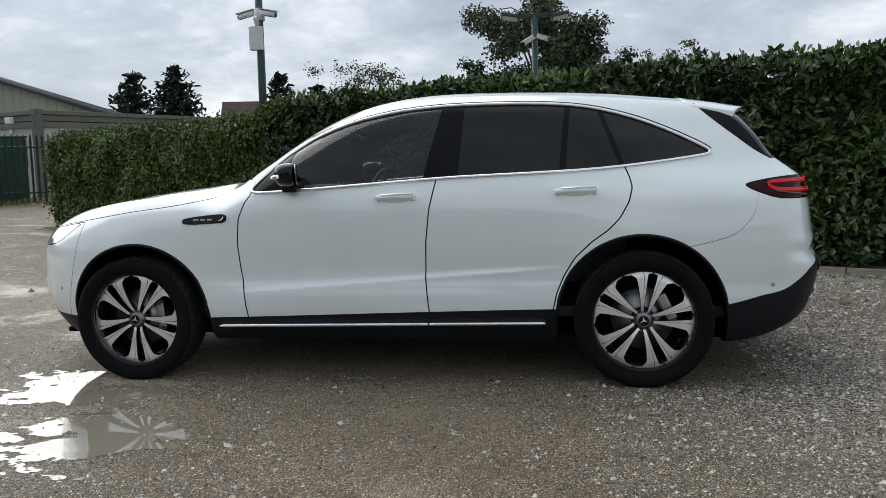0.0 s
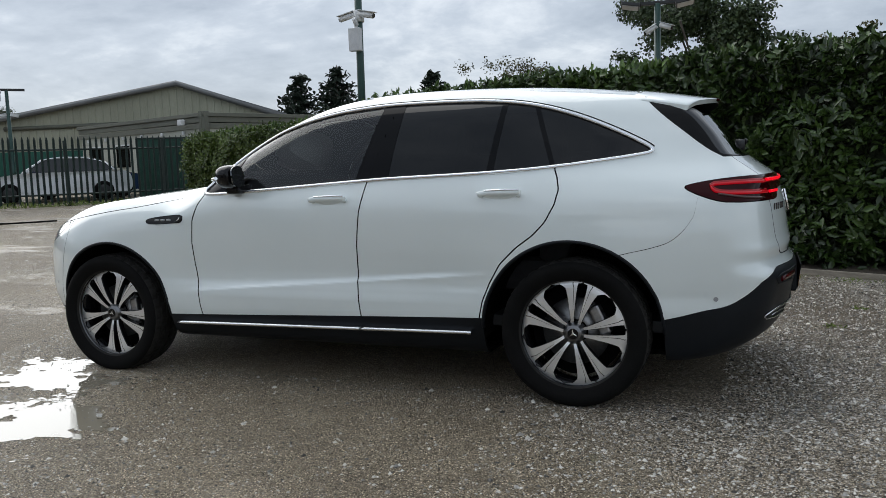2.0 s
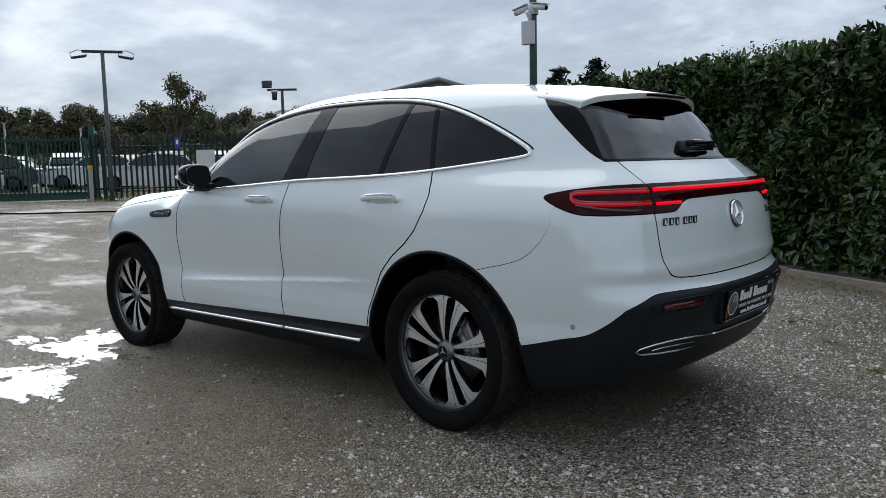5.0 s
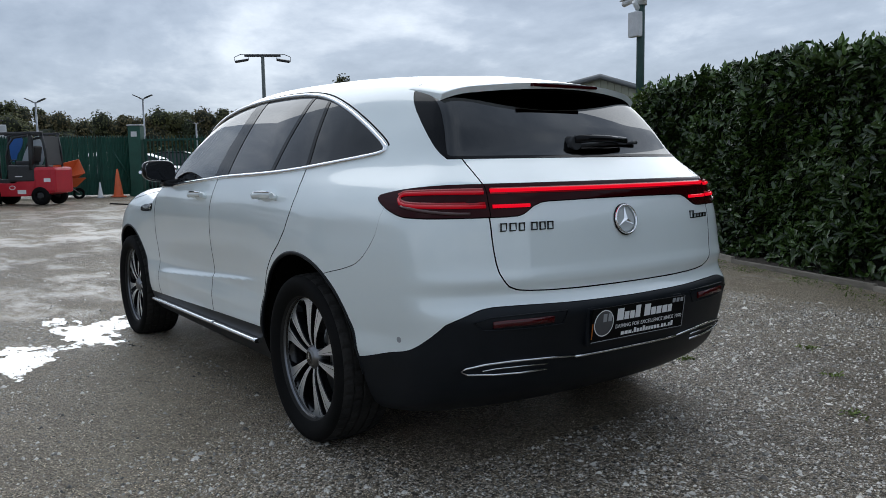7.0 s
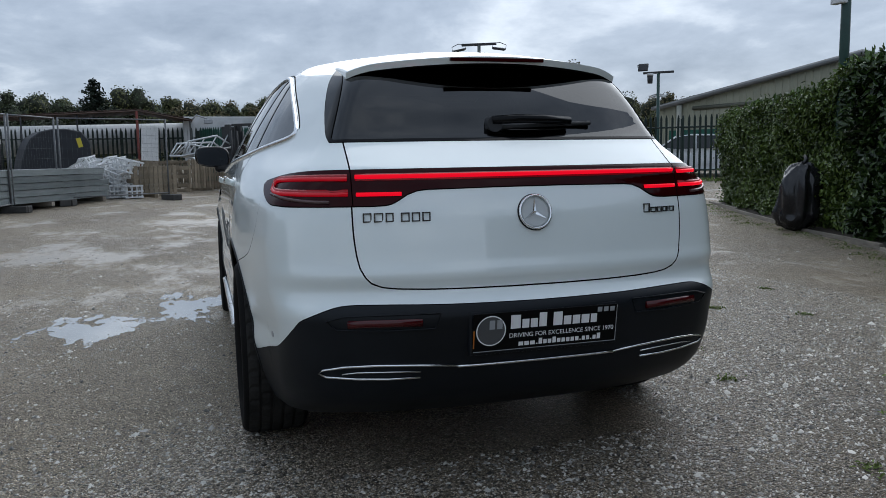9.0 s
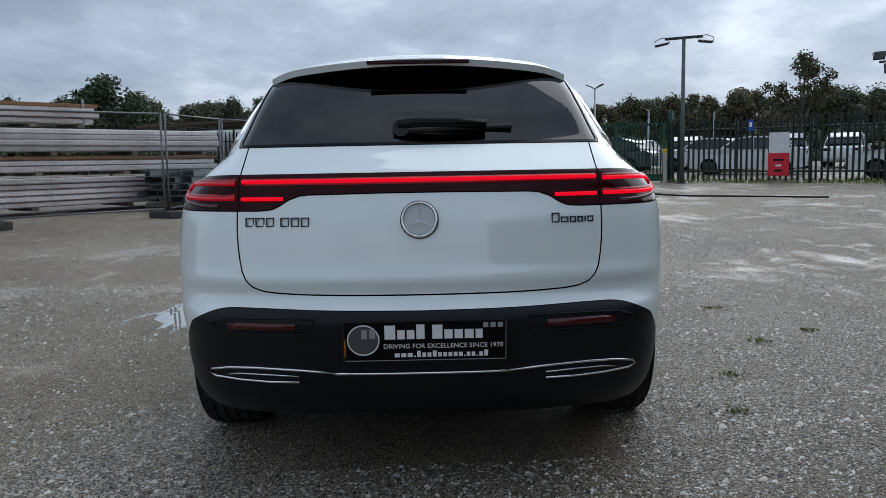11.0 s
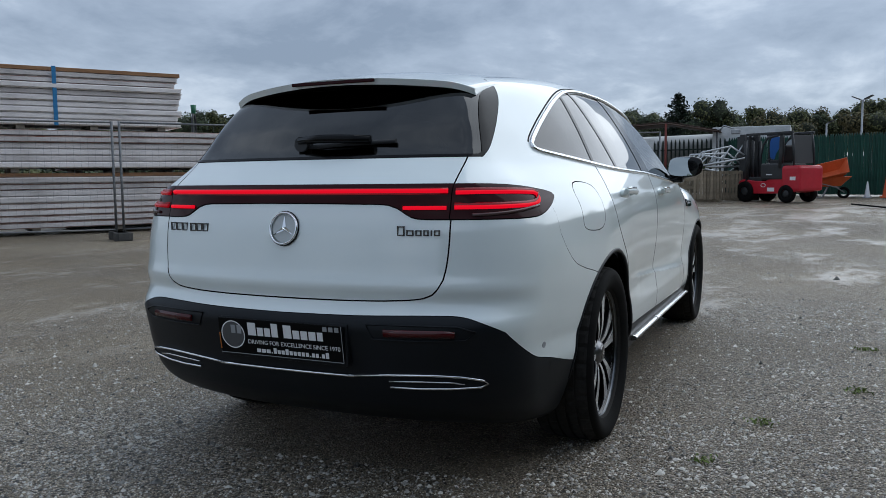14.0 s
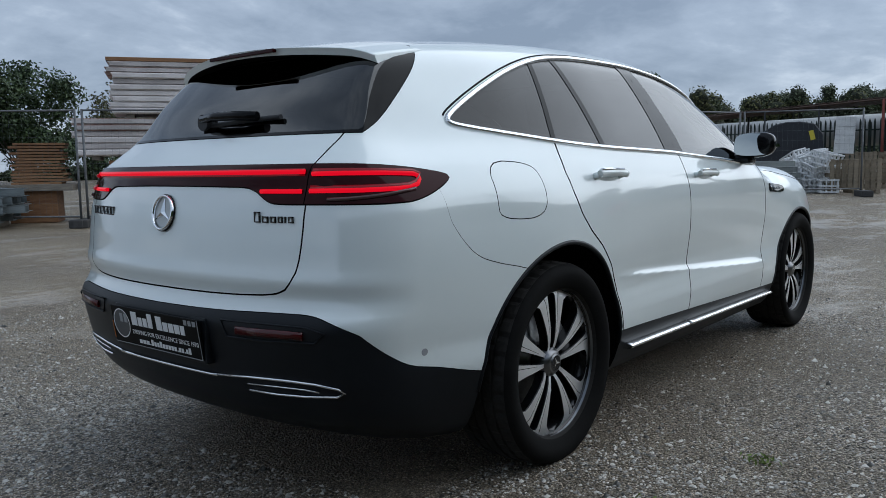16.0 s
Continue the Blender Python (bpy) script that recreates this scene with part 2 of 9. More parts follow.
def sweep(points, r, n=6, closed=False, bm=None, flat=1.0):
    """A tube along points."""
    pts = [Vector(p) for p in points]
    own = bmesh.new()
    rings = []
    count = len(pts)
    for i, p in enumerate(pts):
        d = pts[(i + 1) % count] - pts[i - 1] if closed else pts[min(i + 1, count - 1)] - pts[max(i - 1, 0)]
        d.normalize()
        u = d.cross(Vector((0, 0, 1)))
        u = u.normalized() if u.length > 0.05 else Vector((1, 0, 0))
        v = u.cross(d).normalized()
        rings.append([own.verts.new(p + r * (math.cos(a) * u * flat + math.sin(a) * v)) for a in (2 * math.pi * k / n for k in range(n))])
    for i in range(count if closed else count - 1):
        a, b = rings[i], rings[(i + 1) % count]
        for k in range(n):
            f = own.faces.new((a[k], a[(k + 1) % n], b[(k + 1) % n], b[k]))
            f.smooth = True
    if not closed:
        own.faces.new(rings[0][::-1])
        own.faces.new(rings[-1])
    return join(bm, own)


def lathe(profile, n=48, axis="Y", smooth=True):
    """A turned shape: profile of (radius, along)."""
    bm = bmesh.new()
    rings = []
    for r, h in profile:
        ring = []
        for k in range(n):
            a = 2 * math.pi * k / n
            c, s = r * math.cos(a), r * math.sin(a)
            ring.append(bm.verts.new((c, h, s) if axis == "Y" else (c, s, h)))
        rings.append(ring)
    for a, b in zip(rings, rings[1:]):
        for k in range(n):
            f = bm.faces.new((a[k], a[(k + 1) % n], b[(k + 1) % n], b[k]))
            f.smooth = smooth
    bmesh.ops.remove_doubles(bm, verts=bm.verts, dist=1e-5)
    bmesh.ops.recalc_face_normals(bm, faces=bm.faces)
    return bm


def prism(outline, depth, axis="Y", bevel=0.0, bm=None):
    """A plate: an outline in the plane across axis, and its thickness, centred."""
    own = bmesh.new()
    def at(u, v, w):
        return (u, w, v) if axis == "Y" else (w, u, v) if axis == "X" else (u, v, w)
    a = [own.verts.new(at(u, v, -depth / 2)) for u, v in outline]
    b = [own.verts.new(at(u, v, depth / 2)) for u, v in outline]
    own.faces.new(a)
    own.faces.new(b[::-1])
    for k in range(len(a)):
        own.faces.new((a[k - 1], a[k], b[k], b[k - 1]))
    bmesh.ops.recalc_face_normals(own, faces=own.faces)
    if bevel:
        bmesh.ops.bevel(own, geom=own.edges[:], offset=bevel, segments=1, affect="EDGES")
    return join(bm, own)


def text_mesh(body, size, depth=0.002, align="CENTER"):
    cu = bpy.data.curves.new("lettering", "FONT")
    cu.body, cu.size, cu.extrude, cu.align_x, cu.align_y = body, size, depth, align, "CENTER"
    ob = bpy.data.objects.new("lettering", cu)
    scene.collection.objects.link(ob)
    me = bpy.data.meshes.new_from_object(ob.evaluated_get(bpy.context.evaluated_depsgraph_get()))
    bpy.data.objects.remove(ob)
    bpy.data.curves.remove(cu)
    return me


def lift(x, y):
    """The yard's height: level round the car, rising gently outwards."""
    d = np.hypot(x, y)
    tilt = 0.021 * np.clip(y, -2.0, 2.0) * np.clip((5.0 - d) / 2.4, 0.0, 1.0)
    return 0.0143 * np.clip(d - 4.0, 0.0, 40.0) + tilt


def stand(x, y, rz=0.0, dz=0.0):
    return pose(x, y, float(lift(x, y)) + dz, 0, 0, rz)

# ---- the car's outer skin: width, top, tail and nose as smooth functions, meshed once and cut into panels ----
def hermite(knots, vals, q):
    """Cubic through rows of values at knots; vals has one row a knot, q one place a column."""
    knots = np.asarray(knots, float)
    vals = np.asarray(vals, float)
    if vals.ndim == 1:
        vals = np.repeat(vals[:, None], len(q), axis=1)
    q = np.clip(q, knots[0], knots[-1])
    i = np.clip(np.searchsorted(knots, q, side="right") - 1, 0, len(knots) - 2)
    c = np.arange(len(q))
    d = np.diff(vals, axis=0) / np.diff(knots)[:, None]
    tan = np.vstack([d[:1], (d[:-1] + d[1:]) / 2, d[-1:]])
    flat = np.vstack([np.zeros((1, vals.shape[1]), bool), d[:-1] * d[1:] <= 0, np.zeros((1, vals.shape[1]), bool)])
    tan[flat] = 0
    h = knots[i + 1] - knots[i]
    t = (q - knots[i]) / h
    return ((1 + 2 * t) * (1 - t) ** 2 * vals[i, c] + t * (1 - t) ** 2 * h * tan[i, c] + t * t * (3 - 2 * t) * vals[i + 1, c] + t * t * (t - 1) * h * tan[i + 1, c])


W_X = [-2.3, -1.8, -1.44, -0.8, 0.0, 0.8, 1.44, 1.8, 2.1, 2.45]
W_ROWS = [
    (0.15, 0.60, 0.74, 0.80, 0.78, 0.78, 0.78, 0.80, 0.78, 0.70, 0.58),
    (0.25, 0.68, 0.83, 0.875, 0.870, 0.870, 0.870, 0.88, 0.838, 0.778, 0.665),
    (0.33, 0.72, 0.86, 0.905, 0.903, 0.903, 0.903, 0.915, 0.870, 0.812, 0.722),
    (0.40, 0.745, 0.875, 0.922, 0.919, 0.921, 0.920, 0.930, 0.888, 0.828, 0.74),
    (0.46, 0.76, 0.887, 0.930, 0.919, 0.922, 0.921, 0.936, 0.898, 0.836, 0.75),
    (0.52, 0.77, 0.895, 0.935, 0.911, 0.910, 0.913, 0.938, 0.894, 0.837, 0.755),
    (0.565, 0.775, 0.898, 0.937, 0.903, 0.899, 0.904, 0.939, 0.899, 0.843, 0.760),
    (0.60, 0.78, 0.90, 0.938, 0.904, 0.898, 0.904, 0.940, 0.902, 0.848, 0.763),
    (0.66, 0.78, 0.90, 0.938, 0.909, 0.904, 0.911, 0.941, 0.906, 0.853, 0.766),
    (0.75, 0.78, 0.895, 0.933, 0.917, 0.915, 0.922, 0.941, 0.909, 0.857, 0.763),
    (0.88, 0.75, 0.86, 0.908, 0.918, 0.922, 0.926, 0.934, 0.902, 0.851, 0.745),
    (0.98, 0.70, 0.80, 0.86, 0.905, 0.913, 0.917, 0.918, 0.888, 0.828, 0.71),
    (1.06, 0.64, 0.74, 0.80, 0.872, 0.888, 0.893, 0.880, 0.838, 0.765, 0.66),
    (1.15, 0.56, 0.66, 0.72, 0.812, 0.848, 0.852, 0.815, 0.745, 0.655, 0.58),
    (1.30, 0.48, 0.56, 0.62, 0.725, 0.765, 0.770, 0.722, 0.640, 0.560, 0.48),
    (1.45, 0.40, 0.48, 0.52, 0.625, 0.665, 0.670, 0.618, 0.540, 0.480, 0.40),
    (1.60, 0.32, 0.38, 0.42, 0.500, 0.540, 0.545, 0.500, 0.440, 0.400, 0.32),
]
W_Z = [r[0] for r in W_ROWS]
TOP_X = [-2.4, -2.3, -2.2, -2.0, -1.8, -1.44, -1.1, -0.95, -0.75, -0.5, -0.3, -0.1, 0.15, 0.5, 0.9, 1.2, 1.5, 1.75, 2.05, 2.45]
TOP_Z = [0.74, 0.82, 0.885, 0.952, 0.99, 1.045, 1.085, 1.11, 1.245, 1.402, 1.497, 1.556, 1.592, 1.604, 1.596, 1.579, 1.550, 1.520, 1.467, 1.39]
CROWN_X = [-2.4, -1.1, -0.8, -0.4, 0.0, 0.4, 2.4]
CROWN_C = [0.10, 0.11, 0.26, 0.30, 0.22, 0.19, 0.20]
TAIL_Z = [0.15, 0.22, 0.28, 0.33, 0.40, 0.47, 0.56, 0.60, 0.63, 0.655, 0.69, 0.735, 0.78, 0.86, 0.93, 1.00, 1.065, 1.11, 1.165, 1.30, 1.42, 1.52, 1.64]
TAIL_X = [1.95, 2.18, 2.30, 2.360, 2.402, 2.424, 2.443, 2.449, 2.441, 2.422, 2.408, 2.4175, 2.408, 2.398, 2.388, 2.368, 2.345, 2.288, 2.215, 2.107, 2.000, 1.905, 1.78]
NOSE_Z = [0.15, 0.28, 0.42, 0.60, 0.74, 0.84, 0.92, 1.0, 1.6]
NOSE_X = [-2.10, -2.24, -2.32, -2.33, -2.31, -2.25, -2.14, -2.0, -1.0]


def half_width(x, z):
    rows = np.array([hermite(W_X, np.array(r[1:]), x) for r in W_ROWS])
    # the crease low on the doors, rising to the rear: a narrow ledge that catches the sky
    s = z - (0.548 + 0.072 * x)
    on = np.clip((x + 0.82) / 0.3, 0, 1) * np.clip((1.04 - x) / 0.3, 0, 1)
    ledge = np.clip(1 - s / 0.030, 0, 1) ** 2 * np.clip(1 + s / 0.16, 0, 1) ** 1.5
    return hermite(W_Z, rows, z) + 0.0135 * on * ledge


def top_height(x, y):
    return hermite(TOP_X, np.array(TOP_Z), x) - hermite(CROWN_X, np.array(CROWN_C), x) * y * y


def tail_end(y, z):
    return hermite(TAIL_Z, np.array(TAIL_X), z) - 0.12 * (np.abs(y) / 0.72) ** 2.6


def nose_end(y, z):
    return hermite(NOSE_Z, np.array(NOSE_X), z) + 0.30 * (np.abs(y) / 0.75) ** 3


def smooth_max(a, b, k):
    h = np.maximum(k - np.abs(a - b), 0)
    return np.maximum(a, b) + h * h / (4 * k)


def skin(p):
    """Negative inside the car."""
    x, y, z = p[:, 0], np.abs(p[:, 1]), p[:, 2]
    k_top = np.interp(x, [-1.1, -0.8], [0.10, 0.07])
    g = smooth_max(y - half_width(x, z), (z - top_height(x, y)) * 0.95, k_top)
    g = smooth_max(g, (x - tail_end(y, z)) * np.interp(z, [0.94, 1.08], [1.0, 0.8]), np.interp(z, [1.06, 1.19], [0.12, 0.05]))
    g = smooth_max(g, nose_end(y, z) - x, 0.12)
    return smooth_max(g, 0.20 - z, 0.05)


def skin_normal(p):
    e = 0.004
    n = np.stack([skin(p + e * np.eye(3)[k]) - skin(p - e * np.eye(3)[k]) for k in range(3)], axis=1)
    return n / np.maximum(np.linalg.norm(n, axis=1, keepdims=True), 1e-9)


def cast(base, way, far=1.6):
    lo, hi = np.zeros(len(base)), np.full(len(base), far)
    for _ in range(34):
        mid = (lo + hi) / 2
        inside = skin(base + way * mid[:, None]) < 0
        lo, hi = np.where(inside, mid, lo), np.where(inside, hi, mid)
    return base + way * lo[:, None]


def side_points(xz):
    q = np.asarray(xz, float)
    base = np.stack([q[:, 0], np.zeros(len(q)), q[:, 1]], axis=1)
    return cast(base, np.tile([0.0, 1.0, 0.0], (len(q), 1)))


def rear_points(yz, start=1.2):
    q = np.asarray(yz, float)
    base = np.stack([np.full(len(q), start), q[:, 0], q[:, 1]], axis=1)
    return cast(base, np.tile([1.0, 0.0, 0.0], (len(q), 1)), 1.5)


def half_skin():
    """The half with y >= 0: sections round a core, closed by fans at nose and tail."""
    x0, x1, yc, z0, z1 = -1.72, 1.86, 0.45, 0.45, 0.70
    ring = []
    for k in range(14):
        ring.append((yc * k / 14, z0, 0.0, -1.0))
    for k in range(18):
        a = math.pi / 2 * k / 18
        ring.append((yc, z0, math.sin(a), -math.cos(a)))
    for k in range(26):
        ring.append((yc, z0 + (z1 - z0) * k / 26, 1.0, 0.0))
    for k in range(60):
        a = math.pi / 2 * k / 60
        ring.append((yc, z1, math.cos(a), math.sin(a)))
    for k in range(15):
        ring.append((yc * (1 - k / 14), z1, 0.0, 1.0))
    ring = np.array(ring)
    stations = [(x0, -math.pi / 2 * (1 - k / 40)) for k in range(40)]
    stations += [(x0 + (x1 - x0) * k / 168, 0.0) for k in range(169)]
    stations += [(x1, math.pi / 2 * (k + 1) / 48) for k in range(48)]
    n = len(ring)
    base, way = [], []
    for x, a in stations:
        base.append(np.stack([np.full(n, x), ring[:, 0], ring[:, 1]], axis=1))
        way.append(np.stack([np.full(n, math.sin(a)), ring[:, 2] * math.cos(a), ring[:, 3] * math.cos(a)], axis=1))
    verts = cast(np.concatenate(base), np.concatenate(way))
    faces = []
    for i in range(len(stations) - 1):
        for k in range(n - 1):
            a = i * n + k
            faces.append((a, a + 1, a + n + 1, a + n))
    # end faces, over the core's ends
    for sign, x, row in ((-1, x0, 0), (1, x1, len(stations) - 1)):
        ny, nz = 14, 26
        grid_b = np.array([(x, yc * i / ny, z0 + (z1 - z0) * j / nz) for j in range(nz + 1) for i in range(ny + 1)])
        start = len(verts)
        verts = np.concatenate([verts, cast(grid_b, np.tile([float(sign), 0.0, 0.0], (len(grid_b), 1)))])
        for j in range(nz):
            for i in range(ny):
                a = start + j * (ny + 1) + i
                q = (a, a + 1, a + ny + 2, a + ny + 1)
                faces.append(q if sign > 0 else q[::-1])
    # merge coincident points
    key = np.round(verts / 2e-5).astype(np.int64)
    _, first, inverse = np.unique(key, axis=0, return_index=True, return_inverse=True)
    verts = verts[first]
    inverse = inverse.ravel()
    out = []
    for f in faces:
        g = []
        for v in (inverse[w] for w in f):
            if not g or (v != g[-1]):
                g.append(int(v))
        if len(g) > 1 and g[0] == g[-1]:
            g.pop()
        if len(set(g)) >= 3:
            out.append(tuple(g))
    return verts, out


def cut(shell, f):
    """Splits a shell where f changes sign: (f < 0, f >= 0)."""
    verts, faces = shell
    val = f(verts)
    val = np.where(np.abs(val) < 1e-6, 1e-6, val)
    neg = val < 0
    added, made = [], {}
    inner, outer = [], []
    base = len(verts)

    def mid(a, b):
        k = (a, b) if a < b else (b, a)
        if k not in made:
            t = val[k[0]] / (val[k[0]] - val[k[1]])
            added.append(verts[k[0]] * (1 - t) + verts[k[1]] * t)
            made[k] = base + len(added) - 1
        return made[k]

    for face in faces:
        s = [neg[v] for v in face]
        if all(s):
            inner.append(face)
        elif not any(s):
            outer.append(face)
        else:
            pi, po = [], []
            for a, b in zip(face, face[1:] + face[:1]):
                (pi if neg[a] else po).append(a)
                if neg[a] != neg[b]:
                    m = mid(a, b)
                    pi.append(m)
                    po.append(m)
            if len(pi) > 2:
                inner.append(tuple(pi))
            if len(po) > 2:
                outer.append(tuple(po))
    full = np.concatenate([verts, np.array(added)]) if added else verts
    return compact(full, inner), compact(full, outer)


def compact(verts, faces):
    used = sorted({v for f in faces for v in f})
    index = {v: i for i, v in enumerate(used)}
    return verts[used] if used else np.zeros((0, 3)), [tuple(index[v] for v in f) for f in faces]


def split(shell, f, gap=0.0034):
    """A panel and the rest, with a shut line between them."""
    return cut(shell, lambda p: f(p) + gap)[0], cut(shell, lambda p: f(p) - gap)[1]


def outline_distance(poly):
    """Signed distance to a closed outline, negative inside."""
    a = np.asarray(poly, float)
    b = np.roll(a, -1, axis=0)

    def f(u, v):
        q = np.stack([u, v], axis=1)
        best = np.full(len(q), 1e9)
        inside = np.zeros(len(q), bool)
        for (ax, ay), (bx, by) in zip(a, b):
            e = np.array([bx - ax, by - ay])
            w = q - (ax, ay)
            t = np.clip((w @ e) / max(e @ e, 1e-12), 0, 1)
            best = np.minimum(best, np.linalg.norm(w - t[:, None] * e, axis=1))
            if ay != by:
                c = (ay > q[:, 1]) != (by > q[:, 1])
                inside ^= c & (q[:, 0] < (bx - ax) * (q[:, 1] - ay) / (by - ay) + ax)
        return np.where(inside, -best, best)
    return f


def rounded(poly, times=2, closed=True):
    """Corner cutting, for soft outlines."""
    pts = [Vector(p) for p in poly]
    for _ in range(times):
        out = [] if closed else [pts[0]]
        for a, b in zip(pts, pts[1:] + pts[:1] if closed else pts[1:]):
            out += [a * 0.75 + b * 0.25, a * 0.25 + b * 0.75]
        pts = out if closed else out + [pts[-1]]
    return [tuple(p) for p in pts]


def line_at(points):
    xs, ys = [p[0] for p in points], [p[1] for p in points]
    return lambda q: hermite(xs, np.array(ys), np.asarray(q, float))


def skin_mesh(name, shell, mirror=False, both=False, off=0.0, rim=0.018, seam=True):
    """A panel's mesh with the skin's own normals and an inward flange along its edges.
    mirror: the panel of the other side; both: joined with its mirror image."""
    verts, faces = shell
    nor = skin_normal(verts)
    verts = verts + nor * off
    verts_all, nor_all, faces_all = [verts], [nor], list(faces)
    n_skin = len(faces)
    if rim:
        count = {}
        for f in faces:
            for a, b in zip(f, f[1:] + f[:1]):
                k = (a, b) if a < b else (b, a)
                count[k] = None if k in count else (a, b)
        fv, fn, ff = [], [], []
        start = len(verts)
        for e in count.values():
            if e is None or (abs(verts[e[0]][1]) < 1e-4 and abs(verts[e[1]][1]) < 1e-4):
                continue
            a, b = e
            d = verts[b] - verts[a]
            o = np.cross(d, nor[a])
            o = o / max(np.linalg.norm(o), 1e-9)
            i = start + len(fv)
            fv += [verts[a], verts[b], verts[b] - nor[b] * rim, verts[a] - nor[a] * rim]
            fn += [o * 0.8 + nor[a] * 0.6, o * 0.8 + nor[b] * 0.6, o, o]
            ff.append((i + 1, i, i + 3, i + 2))
        if fv:
            verts_all.append(np.array(fv))
            nor_all.append(np.array(fn))
            faces_all += ff
    v, n = np.concatenate(verts_all), np.concatenate(nor_all)
    f = faces_all
    flip = np.array([1.0, -1.0, 1.0])
    if both:
        m = len(v)
        v, n = np.concatenate([v, v * flip]), np.concatenate([n, n * flip])
        f = f + [tuple(i + m for i in q[::-1]) for q in f]
    elif mirror:
        v, n = v * flip, n * flip
        f = [q[::-1] for q in f]
    me = mesh_of(name, v, f, True)
    # the flanges are dark: the shut lines' shade is put into their colour
    once = np.arange(len(faces_all)) >= n_skin
    me.polygons.foreach_set("material_index", (np.concatenate([once, once]) if both else once).astype(np.int32))
    n = n / np.maximum(np.linalg.norm(n, axis=1, keepdims=True), 1e-9)
    me.normals_split_custom_set_from_vertices([tuple(map(float, q)) for q in n])
    return me

# ---- the car ----
EMBLEM_CHROME = principled("emblem_chrome", (0.88, 0.89, 0.90), 0.05, 1.0)
SILL_METAL = principled("satin_chrome", (0.86, 0.87, 0.88), 0.2, 1.0)
car = thing("car", "pearl white electric SUV with black lower cladding, parked on wet gravel", "car")
HALF = half_skin()


def around(p):
    """A coordinate that runs from the tail's middle round its corner along the side."""
    return np.abs(p[:, 1]) + np.maximum(2.28 - p[:, 0], 0)


def arch(p):
    best = np.full(len(p), 9.0)
    for cx, top, w in ((-1.39, 0.765, 0.430), (1.425, 0.79, 0.437)):
        cz = top - w
        circle = np.hypot(p[:, 0] - cx, p[:, 2] - cz) - w
        slot = np.maximum(np.abs(p[:, 0] - cx) - w, p[:, 2] - cz)
        best = np.minimum(best, np.minimum(circle, slot))
    return np.maximum(best, 0.45 - p[:, 1])


def outward(poly):
    """Unit normals of a closed outline that runs over the top to the rear."""
    out = []
    for a, b in zip(poly[-1:] + poly[:-1], poly[1:] + poly[:1]):
        dx, dz = b[0] - a[0], b[1] - a[1]
        n = math.hypot(dx, dz)
        out.append((-dz / n, dx / n))
    return out


WINDOW = rounded([(-0.715, 1.04), (-0.65, 1.115), (-0.575, 1.205), (-0.48, 1.275), (-0.38, 1.335), (-0.17, 1.418), (0.07, 1.470), (0.24, 1.488), (0.42, 1.499),
                  (0.75, 1.498), (1.0, 1.486), (1.20, 1.458), (1.41, 1.398), (1.60, 1.318), (1.765, 1.234), (1.802, 1.203), (1.75, 1.186),
                  (1.35, 1.140), (1.04, 1.120), (0.47, 1.104), (0.36, 1.098), (-0.08, 1.072), (-0.51, 1.045)], 2)
WINDOW_OUT = [(x + 0.0145 * nx, z + 0.0145 * nz) for (x, z), (nx, nz) in zip(WINDOW, outward(WINDOW))]
WINDOW_TOP = [q for q, (nx, nz) in zip(WINDOW_OUT, outward(WINDOW)) if nz > 0.15 and q[1] > 1.13]
window_f = outline_distance(WINDOW)
TAIL_WINDOW = line_at([(1.16, 2.115), (1.20, 2.045), (1.28, 1.942), (1.40, 1.80), (1.50, 1.705), (1.6, 1.63)])
SILL = line_at([(-1.1, 0.343), (-0.96, 0.345), (0.31, 0.384), (0.99, 0.402), (1.1, 0.404)])
BUMPER = line_at([(0.0, 0.640), (0.30, 0.643), (0.55, 0.648), (0.66, 0.642), (0.74, 0.612), (0.80, 0.575), (0.88, 0.53), (0.97, 0.49), (1.10, 0.465), (1.32, 0.42), (1.6, 0.40)])
HOODLINE = line_at([(-2.35, 0.79), (-2.0, 0.862), (-1.74, 0.90), (-1.40, 0.95), (-1.12, 0.985), (-0.98, 1.015), (-0.91, 1.05), (-0.83, 1.105), (-0.7, 1.16)])
LAMP = rounded([(-0.6, 1.075), (0.62, 1.075), (0.82, 1.072), (0.98, 1.062), (1.10, 1.048), (1.168, 1.036), (1.165, 1.022), (1.12, 0.997), (1.05, 0.972), (0.97, 0.958),
                (0.62, 0.958), (0.50, 0.958), (0.462, 0.966), (0.415, 0.998), (0.36, 1.011), (-0.6, 1.011)], 1)
lamp_f = outline_distance(LAMP)
TAILGATE = rounded([(-0.3, 0.687), (0.20, 0.687), (0.44, 0.692), (0.535, 0.703), (0.577, 0.745), (0.592, 0.82), (0.597, 0.92), (0.591, 1.05), (0.588, 1.12), (0.586, 1.30), (-0.3, 1.30)], 1)
tailgate_f = outline_distance(TAILGATE)
FRONT_DOOR = [(-0.70, 1.6), (-0.69, 1.035), (-0.72, 0.99), (-0.755, 0.90), (-0.767, 0.77), (-0.76, 0.64), (-0.742, 0.48), (-0.722, 0.30),
              (0.315, 0.30), (0.300, 0.46), (0.290, 0.58), (0.298, 0.76), (0.320, 0.94), (0.355, 1.09), (0.39, 1.2), (0.45, 1.6)]
